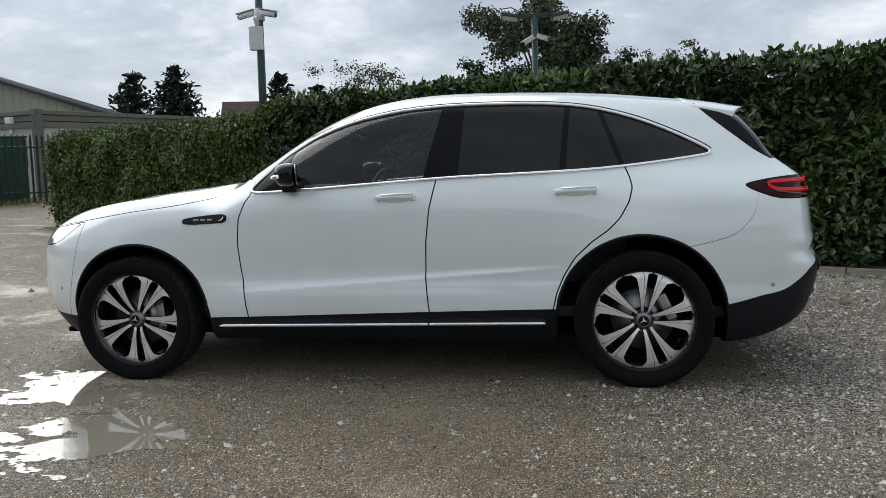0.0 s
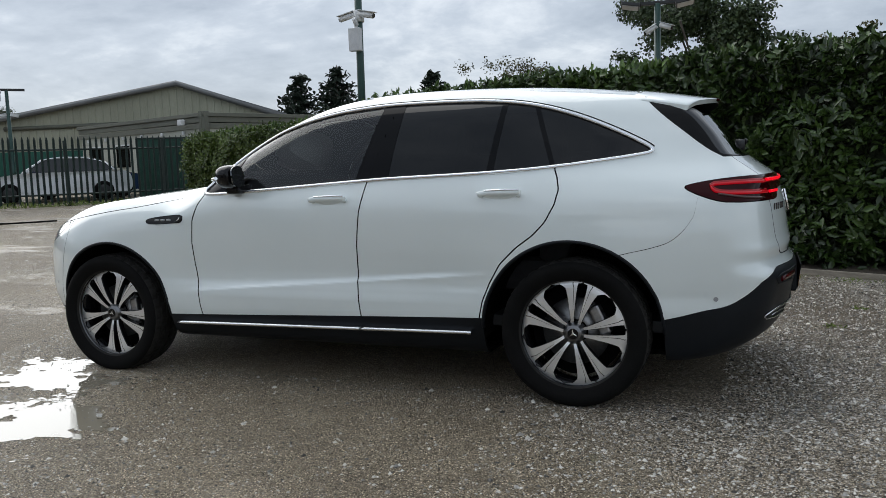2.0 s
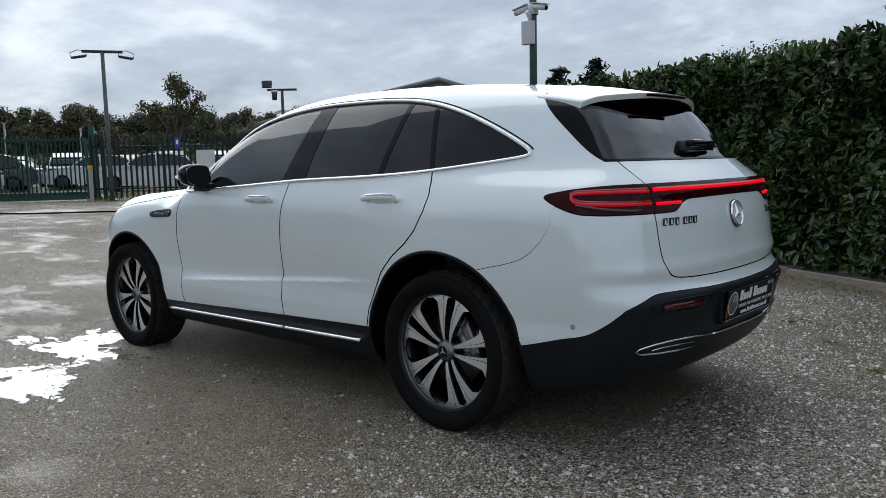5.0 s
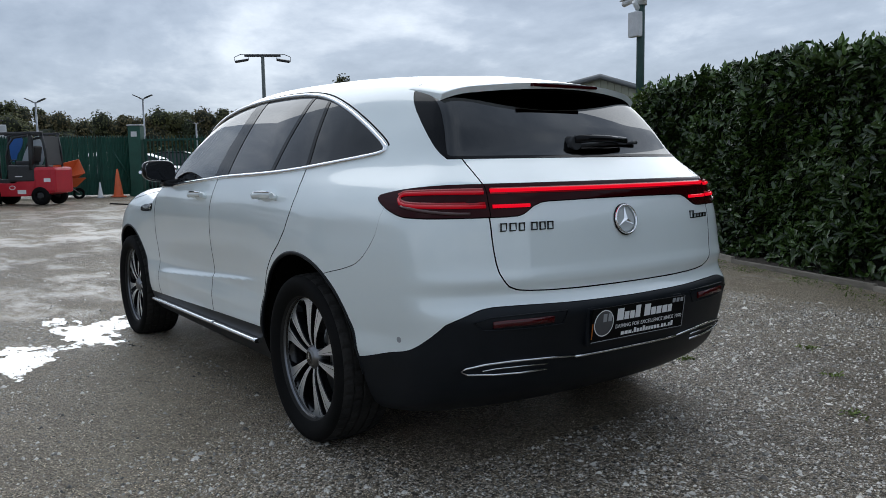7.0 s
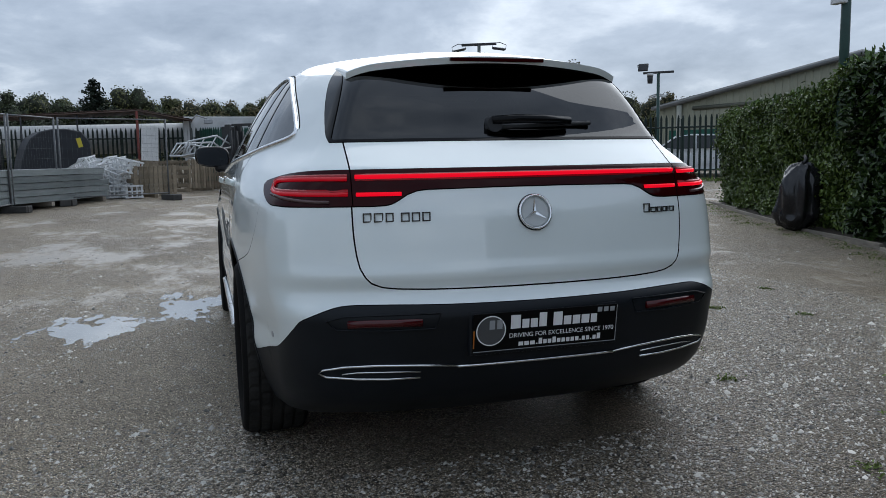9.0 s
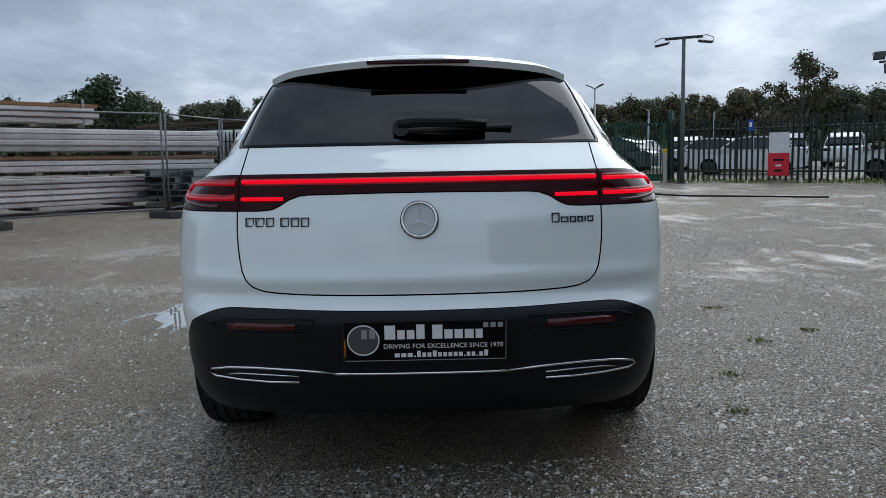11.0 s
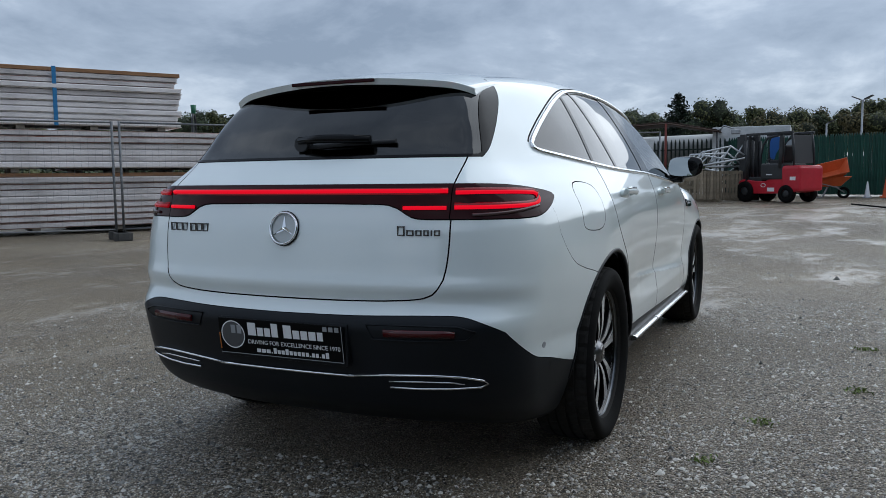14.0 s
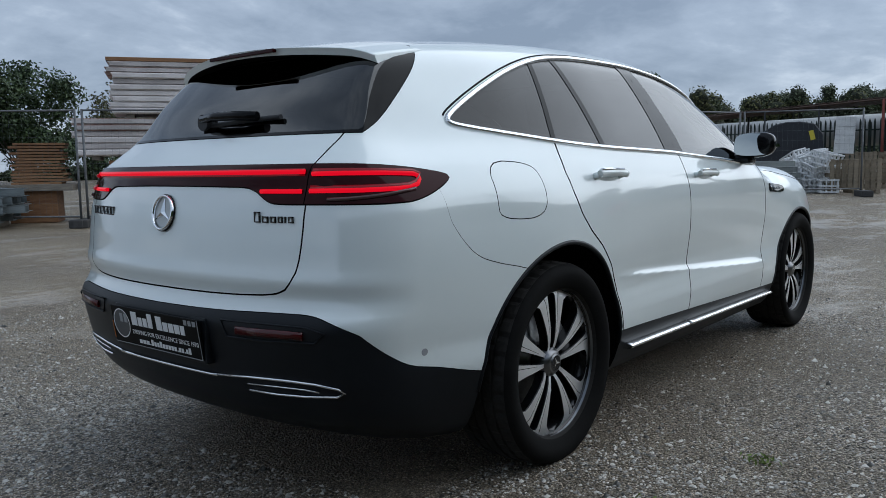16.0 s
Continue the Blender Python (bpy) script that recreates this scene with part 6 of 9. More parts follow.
def palisade(a, b, h, mat, pitch=0.165, label="dark green palisade security fence"):
    """Fence from a to b: posts, two rails, pales."""
    a, b = Vector((*a, 0)), Vector((*b, 0))
    d = b - a
    ang = math.degrees(math.atan2(d.y, d.x))
    ob = thing("palisade_fence", label, "fence", stand(a.x, a.y, ang), group="palisade fences round the yard")
    n = int(d.length / pitch)
    za = float(lift(a.x, a.y))
    pale, post = mesh_from(pale_mesh(h - 0.06, 0.07 if pitch > 0.1 else 0.086), "pale", mat), mesh_from(box(0.10, 0.055, h - 0.12, (0, 0.05, (h - 0.12) / 2)), "fence_post", mat)

    def dz(s):
        p = a + d.normalized() * s
        return float(lift(p.x, p.y)) - za
    for k in range(n + 1):
        s = k * pitch
        part("pale", pale, None, ob, "", pose(s, random.uniform(-0.004, 0.004), 0.06 + dz(s), 0, random.uniform(-0.5, 0.5), 0))
    bays = max(1, round(d.length / 2.75))
    for k in range(bays + 1):
        s = d.length * k / bays
        part("fence_post", post, None, ob, "", pose(s, 0, dz(s)))
    for z in (0.35, h - 0.38):
        part("rail", sweep([(s, 0.03, z + dz(s)) for s in np.linspace(0, d.length, 6)], 0.028, 4), mat, ob)
    return ob


GATE_A, GATE_B, FENCE_C, FENCE_D = (-23.7, 4.75), (-21.15, 7.75), (-18.6, 11.2), (-13.3, 17.6)
palisade(GATE_B, FENCE_C, 2.05, FENCE_DARK, label="dark palisade fence with a red and white sign")
palisade(FENCE_C, FENCE_D, 2.05, FENCE_DARK, label="dark palisade fence in front of parked cars")
palisade((-25.9, -0.9), (-23.95, 4.5), 2.05, FENCE_GREEN, 0.082, "close-boarded green palisade fence behind the forklift")
palisade((-27.4, -9.0), (-25.9, -1.0), 2.05, FENCE_DARK, label="dark palisade fence behind the lean-to")

# sliding gate
ga, gb = Vector((*GATE_A, 0)), Vector((*GATE_B, 0))
gd = gb - ga
gate_len = gd.length - 0.3
gate_thing = thing("sliding_gate", "dark green steel sliding gate, closed", "gate", stand(ga.x, ga.y, math.degrees(math.atan2(gd.y, gd.x))))
bm = bmesh.new()
for z, hh in ((0.14, 0.24), (1.88, 0.07)):
    box(gate_len, 0.08, hh, (gate_len / 2 + 0.2, 0, z), 0.006, bm)
for s in (0.25, gate_len * 0.5 + 0.2, gate_len + 0.15):
    box(0.08, 0.078, 1.8, (s, 0, 1.0), 0.006, bm)
part("gate_frame", bm, FENCE_GREEN, gate_thing)
pale = mesh_from(pale_mesh(1.86, 0.05), "pale", FENCE_GREEN)
for k in range(int(gate_len / 0.13)):
    part("pale", pale, None, gate_thing, "", pose(0.32 + 0.13 * k, -0.05, 0.16))
part("gate_post", box(0.16, 0.16, 2.3, (gate_len + 0.32, 0.12, 1.15), 0.01), FENCE_GREEN, gate_thing)
part("gate_post", box(0.12, 0.12, 2.15, (gate_len + 0.62, 0.14, 1.07), 0.01), FENCE_GREEN, gate_thing)
pillar = thing("gate_pillar", "broad green steel gate pillar with a pale cap", "pillar", stand(ga.x + 0.02, ga.y - 0.05, 52))
part("column", box(0.42, 0.34, 2.35, (0, 0, 1.175), 0.02), FENCE_GREEN, pillar)
part("cap", box(0.47, 0.39, 0.05, (0, 0, 2.375), 0.015), GALV, pillar, "pale metal cap")
part("notice", box(0.20, 0.012, 0.17, (0.0, -0.178, 2.08), 0.004), WHITE_PLASTIC, pillar, "small white notice")
part("brace", rod((-0.25, -0.05, 0.6), (-0.9, -0.05, 1.7), 0.03, n=6), FENCE_GREEN, pillar)

bollard = thing("bollard", "pale timber post with a yellow and amber cap", "bollard", stand(-20.85, 7.55))
part("stake", box(0.10, 0.10, 0.98, (0, 0, 0.49), 0.01), weathered("pale_post", (0.35, 0.33, 0.29), (0.55, 0.52, 0.46), 9, 60, (0.7, 0.9)), bollard)
part("cap", box(0.125, 0.125, 0.13, (0, 0, 1.03), 0.02), principled("yellow_plastic", (0.7, 0.45, 0.02), 0.4), bollard, "yellow plastic cap")
part("reflector", box(0.13, 0.06, 0.05, (0.0, 0, 1.01), 0.01), principled("amber_plastic", (0.6, 0.14, 0.01), 0.3), bollard, "amber reflector")


def flood(parent, m, w=0.34):
    body = part("floodlight", box(w, 0.30, 0.07, (0, 0, 0), 0.015), DARK_STEEL, parent, "dark floodlight", m)
    part("lens", box(w * 0.86, 0.25, 0.012, (0, 0, -0.038), 0.004), principled("floodlight_lens", (0.55, 0.57, 0.6), 0.15), body, "pale floodlight lens")
    part("yoke", sweep([(-w / 2 - 0.01, 0, 0), (-w / 2 - 0.01, 0, 0.14), (0, 0, 0.2), (w / 2 + 0.01, 0, 0.14), (w / 2 + 0.01, 0, 0)], 0.012, 5), DARK_STEEL, body)


def lamp_post(x, y, h, ang, bar, mat, label):
    ob = thing("lamp_post", label, "lamp post", stand(x, y, ang, -0.02))
    part("pole", rod((0, 0, 0), (0, 0, h), 0.075, 0.055, 12), mat, ob)
    part("base_plate", box(0.3, 0.3, 0.02, (0, 0, 0.02), 0.004), mat, ob)
    part("crossbar", box(bar, 0.09, 0.08, (0, 0, h + 0.02), 0.01), DARK_STEEL, ob)
    return ob


lp = lamp_post(-20.35, 7.95, 4.52, 62, 1.15, weathered("grey_green_pole", (0.06, 0.075, 0.07), (0.13, 0.15, 0.14), 5, 50, (0.4, 0.6)), "grey lamp post with two floodlights on a crossbar")
for s in (-1, 1):
    flood(lp, pose(0.66 * s, 0, 4.38, 10, 9 * s, 0), 0.42)


def cctv(parent, m):
    body = part("camera_housing", rod((0, -0.02, 0), (0.26, -0.02, 0), 0.045, n=10), WHITE_PLASTIC, parent, "white camera housing", m)
    part("sunshield", box(0.30, 0.11, 0.012, (0.14, -0.02, 0.055), 0.004), WHITE_PLASTIC, body)
    part("lens", rod((0.26, -0.02, 0), (0.275, -0.02, 0), 0.035, n=10), GLOSS_BLACK, body)
    part("bracket", rod((-0.02, 0, -0.02), (0.05, 0, -0.02), 0.02, n=6), WHITE_PLASTIC, body)


POLE_GREEN = weathered("green_pole", (0.010, 0.038, 0.032), (0.025, 0.07, 0.058), 5, 50, (0.35, 0.55))
pole = thing("cctv_pole", "dark green pole with two white cameras in the hedge", "pole", stand(-3.70, 6.98))
part("pole", rod((0, 0, 0), (0.03, 0, 5.2), 0.066, 0.055, 14), POLE_GREEN, pole)
for s in (1, -1):
    cctv(pole, pose(0.05 * s, -0.03, 3.50, 0, 12, 0 if s > 0 else 180))
part("collar", rod((0.02, 0, 3.38), (0.02, 0, 3.56), 0.085, n=12), WHITE_PLASTIC, pole)
part("control_box", box(0.20, 0.10, 0.36, (-0.01, -0.09, 3.10), 0.015), weathered("white_enclosure", (0.5, 0.51, 0.52), (0.7, 0.71, 0.72), 6, 60, (0.4, 0.6)), pole, "white control box")
part("dome", rod((0.0, 0, 3.30), (0.0, -0.14, 3.42), 0.05, 0.03, 10), WHITE_PLASTIC, pole)

pole2 = thing("lighting_pole", "dark pole with floodlights and a camera behind the hedge", "pole", stand(0.35, 12.05, 8))
part("pole", rod((0, 0, 0), (0, 0, 4.05), 0.07, 0.06, 12), POLE_GREEN, pole2)
part("crossbar", box(1.1, 0.08, 0.07, (0.05, 0, 4.06), 0.01), DARK_STEEL, pole2)
for s in (-1, 1):
    flood(pole2, pose(0.52 * s, -0.1, 4.02, -8, -10 * s, 0), 0.36)
cctv(pole2, pose(0.06, -0.06, 3.62, 0, 20, -30))
cctv(pole2, pose(-0.02, -0.06, 3.60, 0, 30, 200))

lpb = lamp_post(-21.2, 15.2, 3.75, 48, 1.1, POLE_GREEN, "dark lamp post with floodlight and dome camera beyond the fence")
flood(lpb, pose(-0.55, 0, 3.98, 60, 0, 0), 0.36)
dome = part("dome_camera", rod((-0.28, -0.1, 3.66), (-0.28, -0.1, 3.38), 0.11, 0.09, 12), DARK_STEEL, lpb, "dark dome camera")
part("collar", rod((-0.28, -0.1, 3.66), (-0.28, -0.1, 3.74), 0.12, n=12), WHITE_PLASTIC, dome)
cctv(lpb, pose(0.05, 0, 2.95, 0, 14, 0))
cctv(lpb, pose(-0.05, 0, 2.95, 0, 14, 180))


def far_lamp(x, y, h, ang, arms):
    ob = thing("street_lamp", "pale slender street lamp in the far car park", "street lamp", stand(x, y, ang), group="street lamps in the far car park")
    part("pole", rod((0, 0, 0), (0, 0, h), 0.07, 0.045, 8), GALV, ob)
    for s in arms:
        part("arm", rod((0, 0, h), (0.16 * s, 0, h + 0.06), 0.035, n=6), GALV, ob)
        part("head", box(0.42, 0.26, 0.05, (0.30 * s, 0, h + 0.14), 0.015, rot=(0, -24 * s, 0)), DARK_STEEL, ob, "dark tilted lamp head")
    return ob


far_lamp(-39.2, 9.0, 4.35, 62, (-1, 1))
far_lamp(-43.4, 13.1, 3.3, 70, (1, -1))
far_lamp(-40.5, 4.1, 4.1, 66, (-1, 1))
far_lamp(-45.0, 2.6, 3.2, 75, (1,))
far_lamp(-41.5, 16.4, 3.0, 70, (1,))

# sign boards on the fence
def on_fence(a, b, s, z, off=-0.10):
    a, b = Vector((*a, 0)), Vector((*b, 0))
    d = (b - a).normalized()
    p = a + d * s
    n = Vector((-d.y, d.x, 0))
    n = n if n.dot(-p) > 0 else -n
    p = p + n * abs(off)
    return pose(p.x, p.y, float(lift(p.x, p.y)) + z, 0, 0, math.degrees(math.atan2(-n.x, n.y)) + 180)


sign = thing("fence_sign", "white over red sign board fixed to the palisade fence", "sign", on_fence(GATE_B, FENCE_C, 3.45, 0.0, -0.16))
part("white_board", box(0.57, 0.015, 0.62, (0, 0, 1.205), 0.004), WHITE_PLASTIC, sign)
red_box = part("red_panel", box(0.59, 0.06, 0.68, (0, 0, 0.56), 0.01), weathered("red_panel", (0.50, 0.006, 0.020), (0.62, 0.012, 0.035), 5, 60, (0.4, 0.6)), sign, "red panel")
for z, w in ((0.70, 0.30), (0.38, 0.22)):
    part("slot", box(w, 0.02, 0.06, (0, -0.032, z), 0.008), GLOSS_BLACK, red_box)
part("print_bar", box(0.16, 0.004, 0.05, (0, -0.033, 0.53)), WHITE_PRINT, red_box)
sign2 = thing("parking_sign", "small blue parking sign on the fence", "sign", on_fence(GATE_B, FENCE_C, 2.6, 0.0))
part("board", box(0.16, 0.012, 0.34, (0, 0, 1.75), 0.004), principled("blue_sign", (0.02, 0.06, 0.3), 0.4), sign2)
part("print_bar", box(0.07, 0.004, 0.14, (0, -0.008, 1.78)), WHITE_PRINT, sign2)
sign3 = thing("warning_sign", "small blue and white sign on the fence", "sign", on_fence(FENCE_C, FENCE_D, 7.05, 0.0))
part("board", box(0.20, 0.012, 0.42, (0, 0, 1.55), 0.004), WHITE_PLASTIC, sign3)
part("disc", rod((0, -0.009, 1.66), (0, -0.012, 1.66), 0.07, n=16), principled("blue_disc", (0.02, 0.05, 0.25), 0.4), sign3, "blue disc")
sign4 = thing("warning_sign", "red and yellow warning board on the fence", "sign", on_fence(FENCE_C, FENCE_D, 7.5, 0.0))
part("board", box(0.42, 0.012, 0.60, (0, 0, 1.42), 0.004), WHITE_PLASTIC, sign4)
part("yellow_band", box(0.40, 0.004, 0.2, (0, -0.009, 1.60)), principled("yellow_band", (0.6, 0.42, 0.03), 0.5), sign4)
part("red_band", box(0.40, 0.004, 0.22, (0, -0.009, 1.25)), principled("red_band", (0.5, 0.03, 0.02), 0.5), sign4)

# ---- stacked panels behind temporary fencing ----
PANEL = weathered("coated_panel_edge", (0.68, 0.63, 0.605), (0.90, 0.865, 0.84), 2.5, 30.0, (0.5, 0.75), bump=0.15, stretch=(1.0, 1.0, 5.0), random_tint=0.35)
PANEL_CORE = weathered("grey_panel_side", (0.36, 0.328, 0.316), (0.74, 0.695, 0.675), 2.0, 30.0, (0.6, 0.8), bump=0.15, stretch=(1.0, 1.0, 5.0), random_tint=0.4)
PANEL_RUST = weathered("stained_panel_edge", (0.17, 0.05, 0.028), (0.66, 0.56, 0.50), 3.0, 24.0, (0.6, 0.85), bump=0.2, stretch=(1.0, 1.0, 4.0), random_tint=0.3)
ORANGE_WOOD = weathered("orange_stained_timber", (0.14, 0.065, 0.028), (0.32, 0.175, 0.085), 4.0, 40.0, (0.7, 0.9), bump=0.2, stretch=(0.6, 1, 4), random_tint=0.3)


def panel_mesh(length, depth, th, seed):
    """A sandwich panel: two thin lipped skins and a recessed core, its edge a little worn."""
    r = random.Random(seed)
    bm = bmesh.new()
    skin_t = th * 0.17
    box(length, depth, skin_t, (0, 0, th - skin_t / 2), 0.003, bm)
    box(length - 0.02, depth + 0.03, skin_t, (r.uniform(-0.015, 0.015), 0, skin_t / 2), 0.003, bm)
    n_skins = len(bm.faces)
    box(length - 0.06, depth - 0.09, th - 2 * skin_t - 0.001, (0, 0, th / 2), 0.0, bm)
    bm.faces.ensure_lookup_table()
    for f in bm.faces[n_skins:]:
        f.material_index = 1
    return bm


def panel_stack(name, a, b, tiers, depth, label):
    """Panels on bearers between a and b; tiers of (from, to, first height, count, thickness, top kind)."""
    a, b = Vector((*a, 0)), Vector((*b, 0))
    d = b - a
    ang = math.degrees(math.atan2(d.y, d.x))
    ob = thing("panel_stack", label, "panel stack", stand(a.x, a.y, ang), group="stacks of panels")
    seed = 0
    for s0, s1, z, count, th, top in tiers:
        me = [mesh_from(panel_mesh(s1 - s0, depth, th, seed + k), "panel", PANEL) for k in range(2)]
        me_r = mesh_from(panel_mesh(s1 - s0, depth, th, seed + 9), "panel", PANEL_RUST)
        for mm in me + [me_r]:
            mm.materials.append(PANEL_CORE)
        for s in np.linspace(s0 + 0.35, s1 - 0.35, 4):
            part("bearer", box(0.14, depth * 0.95, 0.075, (s, depth / 2, z - 0.04), 0.006), TIMBER, ob)
        for k in range(count):
            seed += 1
            r = random.Random(seed * 7)
            dirty = r.random() < 0.42
            m = pose((s0 + s1) / 2 + r.uniform(-0.07, 0.07), depth / 2 + r.uniform(-0.05, 0.05), z + k * (th + 0.004), 0, 0, r.uniform(-0.3, 0.3))
            part("panel", me_r if dirty else me[k % 2], None, ob, "stained panel" if dirty else "", m)
        if top:
            part("cover_board", box(s1 - s0 + 0.06, depth, 0.07, ((s0 + s1) / 2, depth / 2, z + count * (th + 0.004) + 0.036), 0.008), ORANGE_WOOD, ob, "orange-stained timber on top")
    return ob


# Dark blocks standing for the shaded gaps among the stacked loads.
SHADED_LOAD = weathered("shaded_weathered_load", (0.022, 0.020, 0.018), (0.085, 0.076, 0.066), 4.0, 40.0, (0.7, 0.95), bump=0.3, stretch=(1, 1, 6))
stack_a = panel_stack("a", (-8.15, -9.30), (-3.35, -12.30),
                      [(0.02, 5.05, 0.13, 8, 0.112, True), (-0.30, 5.65, 1.22, 6, 0.112, False), (0.62, 5.0, 2.0, 9, 0.104, True)], -1.2, "tall stack of grey-white insulated panels on bearers, strapped")
part("strap", box(0.07, 0.012, 1.06, (2.85, 0.075, 2.52), 0.002), principled("blue_strap", (0.02, 0.16, 0.36), 0.5), stack_a, "blue strap")
stack_b = panel_stack("b", (-13.9, -5.9), (-9.55, -9.55),
                      [(-1.2, 5.75, 0.15, 5, 0.115, False), (-1.0, 5.45, 0.86, 2, 0.12, True), (-1.1, 5.0, 1.28, 4, 0.115, False), (1.9, 5.55, 1.86, 3, 0.11, True)], -1.2, "long stack of grey panels with rust-stained edges")
stack_c = panel_stack("c", (-9.45, -9.05), (-6.2, -11.2),
                      [(0.75, 4.0, 1.18, 6, 0.12, False)], -1.2, "shorter stack of grey panels behind the tall one")
part("cradle", box(3.1, 1.1, 1.0, (2.35, -0.6, 0.55), 0.02), SHADED_LOAD, stack_c, "dark loaded cradle")
part("strap", box(0.05, 0.012, 0.55, (2.2, 0.012, 2.1), 0.002), GALV, stack_b, "grey strap")
clamp = thing("lifting_clamp", "black lifting clamp with a green head behind the stacks", "clamp", stand(-9.9, -11.3, 30))
part("hoop", sweep([(-0.18, 0, 0), (-0.17, 0, 2.28), (-0.1, 0, 2.42), (0, 0, 2.46), (0.1, 0, 2.42), (0.17, 0, 2.28), (0.18, 0, 0)], 0.026, 8), DARK_STEEL, clamp)
part("head", rod((0, 0, 2.46), (0, 0, 2.66), 0.05, 0.065, 10), principled("green_head", (0.02, 0.12, 0.06), 0.5), clamp, "green head")
rack = thing("mesh_pallets", "dark upright mesh pallets between the panel stacks", "pallets", stand(-8.95, -9.32, -38))
for k in range(11):
    part("wire", rod((-0.75 + 0.1 * k, 0, 0.1), (-0.75 + 0.1 * k, 0.02, 1.3), 0.012, n=5), DARK_STEEL, rack)
part("back_board", box(1.25, 0.05, 1.25, (-0.2, -0.10, 0.68), 0.01), SHADED_LOAD, rack)


FOOT_RUBBER = weathered("dark_recycled_rubber", (0.025, 0.025, 0.025), (0.075, 0.072, 0.068), 6.0, 60.0, (0.7, 0.9), bump=0.2)
DULL_GALV = weathered("dull_galvanised_tube", (0.10, 0.105, 0.11), (0.22, 0.225, 0.23), 12.0, 80.0, (0.5, 0.7), 0.6, 0.05)


def heras(a, b, label="galvanised temporary mesh fence panel on dark block feet"):
    """A temporary fence panel between two feet: tube frame, wire mesh, feet."""
    a, b = Vector((*a, 0)), Vector((*b, 0))
    d = b - a
    n = d.length
    ob = thing("mesh_fence", label, "fence", stand(a.x, a.y, math.degrees(math.atan2(d.y, d.x))), group="temporary fence panels")
    za = float(lift(a.x, a.y))
    zb = float(lift(b.x, b.y)) - za
    bm = bmesh.new()
    for s, dz in ((0.06, 0), (n - 0.06, zb)):
        rod((s, 0, dz + 0.08), (s, 0, dz + 2.0), 0.021, n=8, bm=bm)
    for z in (0.18, 1.98):
        rod((0.06, 0, z), (n - 0.06, 0, z + zb), 0.016, n=8, bm=bm)
    part("frame", bm, DULL_GALV, ob)
    wires = bmesh.new()
    for k in range(1, int(n / 0.11)):
        s = 0.11 * k
        z0 = zb * s / n
        rod((s, 0, z0 + 0.18), (s, 0, z0 + 1.98), 0.0011, n=3, bm=wires, caps=False)
    for k in range(1, 8):
        rod((0.06, 0, 0.18 + 0.225 * k), (n - 0.06, 0, 0.18 + 0.225 * k + zb), 0.0014, n=3, bm=wires, caps=False)
    part("wire_mesh", wires, DULL_GALV, ob, kind="stuff")
    for s, dz in ((0.0, 0), (n, zb)):
        part("foot", box(0.24, 0.68, 0.14, (s, 0, dz + 0.07), 0.02), FOOT_RUBBER, ob, "dark block foot")
    return ob


HERAS = [(-16.3, -1.73), (-15.1, -4.1), (-13.2, -4.7), (-10.45, -5.05), (-8.35, -7.25), (-5.35, -8.95), (-2.85, -11.05), (-0.9, -13.6)]
for a, b in zip(HERAS, HERAS[1:]):
    heras(a, b)

# ---- steel sections on bearers, far timber offcuts ----
STEEL_GREY = weathered("grey_green_section", (0.09, 0.11, 0.115), (0.25, 0.28, 0.285), 3.0, 40.0, (0.35, 0.55), 0.5, 0.1, stretch=(0.4, 1, 4), random_tint=0.4)


def section_pile(a, b, rows, label):
    a, b = Vector((*a, 0)), Vector((*b, 0))
    d = b - a
    ob = thing("beam_pile", label, "steel beams", stand(a.x, a.y, math.degrees(math.atan2(d.y, d.x))), group="piles of steel sections")
    r = random.Random(4)
    for s in (0.4, d.length * 0.5, d.length - 0.4):
        part("bearer", box(0.12, 1.5, 0.10, (s, 0.75, 0.05), 0.006), TIMBER, ob)
    z = 0.11
    for row in range(rows):
        hgt = 0.13
        for k in range(5):
            ln = d.length * r.uniform(0.86, 1.04)
            bm = bmesh.new()
            box(ln, 0.26, 0.012, (0, 0, hgt - 0.006), 0, bm)
            box(ln, 0.26, 0.012, (0, 0, 0.006), 0, bm)
            box(ln, 0.012, hgt - 0.024, (0, 0.12, hgt / 2), 0, bm)
            part("section", bm, STEEL_GREY, ob, "", pose(d.length / 2 + r.uniform(-0.2, 0.2), 0.15 + 0.29 * k, z, 0, 0, r.uniform(-0.5, 0.5)))
        z += hgt + 0.012
    return ob


section_pile((-17.3, -4.52), (-12.6, -6.5), 5, "pile of grey-green steel sections behind the temporary fence")
section_pile((-2.6, -12.6), (1.2, -15.4), 4, "pile of pale steel sections behind the temporary fence")
wood = thing("timber_pile", "small pile of orange timber boards on pallets", "timber", stand(-3.0, -12.9, -35))
for k in range(14):
    part("plank", box(random.uniform(0.7, 1.0), 0.5, 0.04, (random.uniform(-0.05, 0.05), 0, 0.72 + 0.055 * k), 0.004), ORANGE_WOOD, wood)
part("pallet", box(1.2, 0.9, 0.12, (0, 0, 0.64), 0.01), TIMBER, wood)
part("crate", box(0.8, 0.7, 0.58, (0.1, 0, 0.29), 0.01), ORANGE_WOOD, wood, "orange timber crate")


# ---- timber crates and pallets ----
PALLET_WOOD = weathered("grey_pallet_wood", (0.12, 0.098, 0.066), (0.32, 0.265, 0.19), 5.0, 60.0, (0.75, 0.95), bump=0.3, random_tint=0.35)


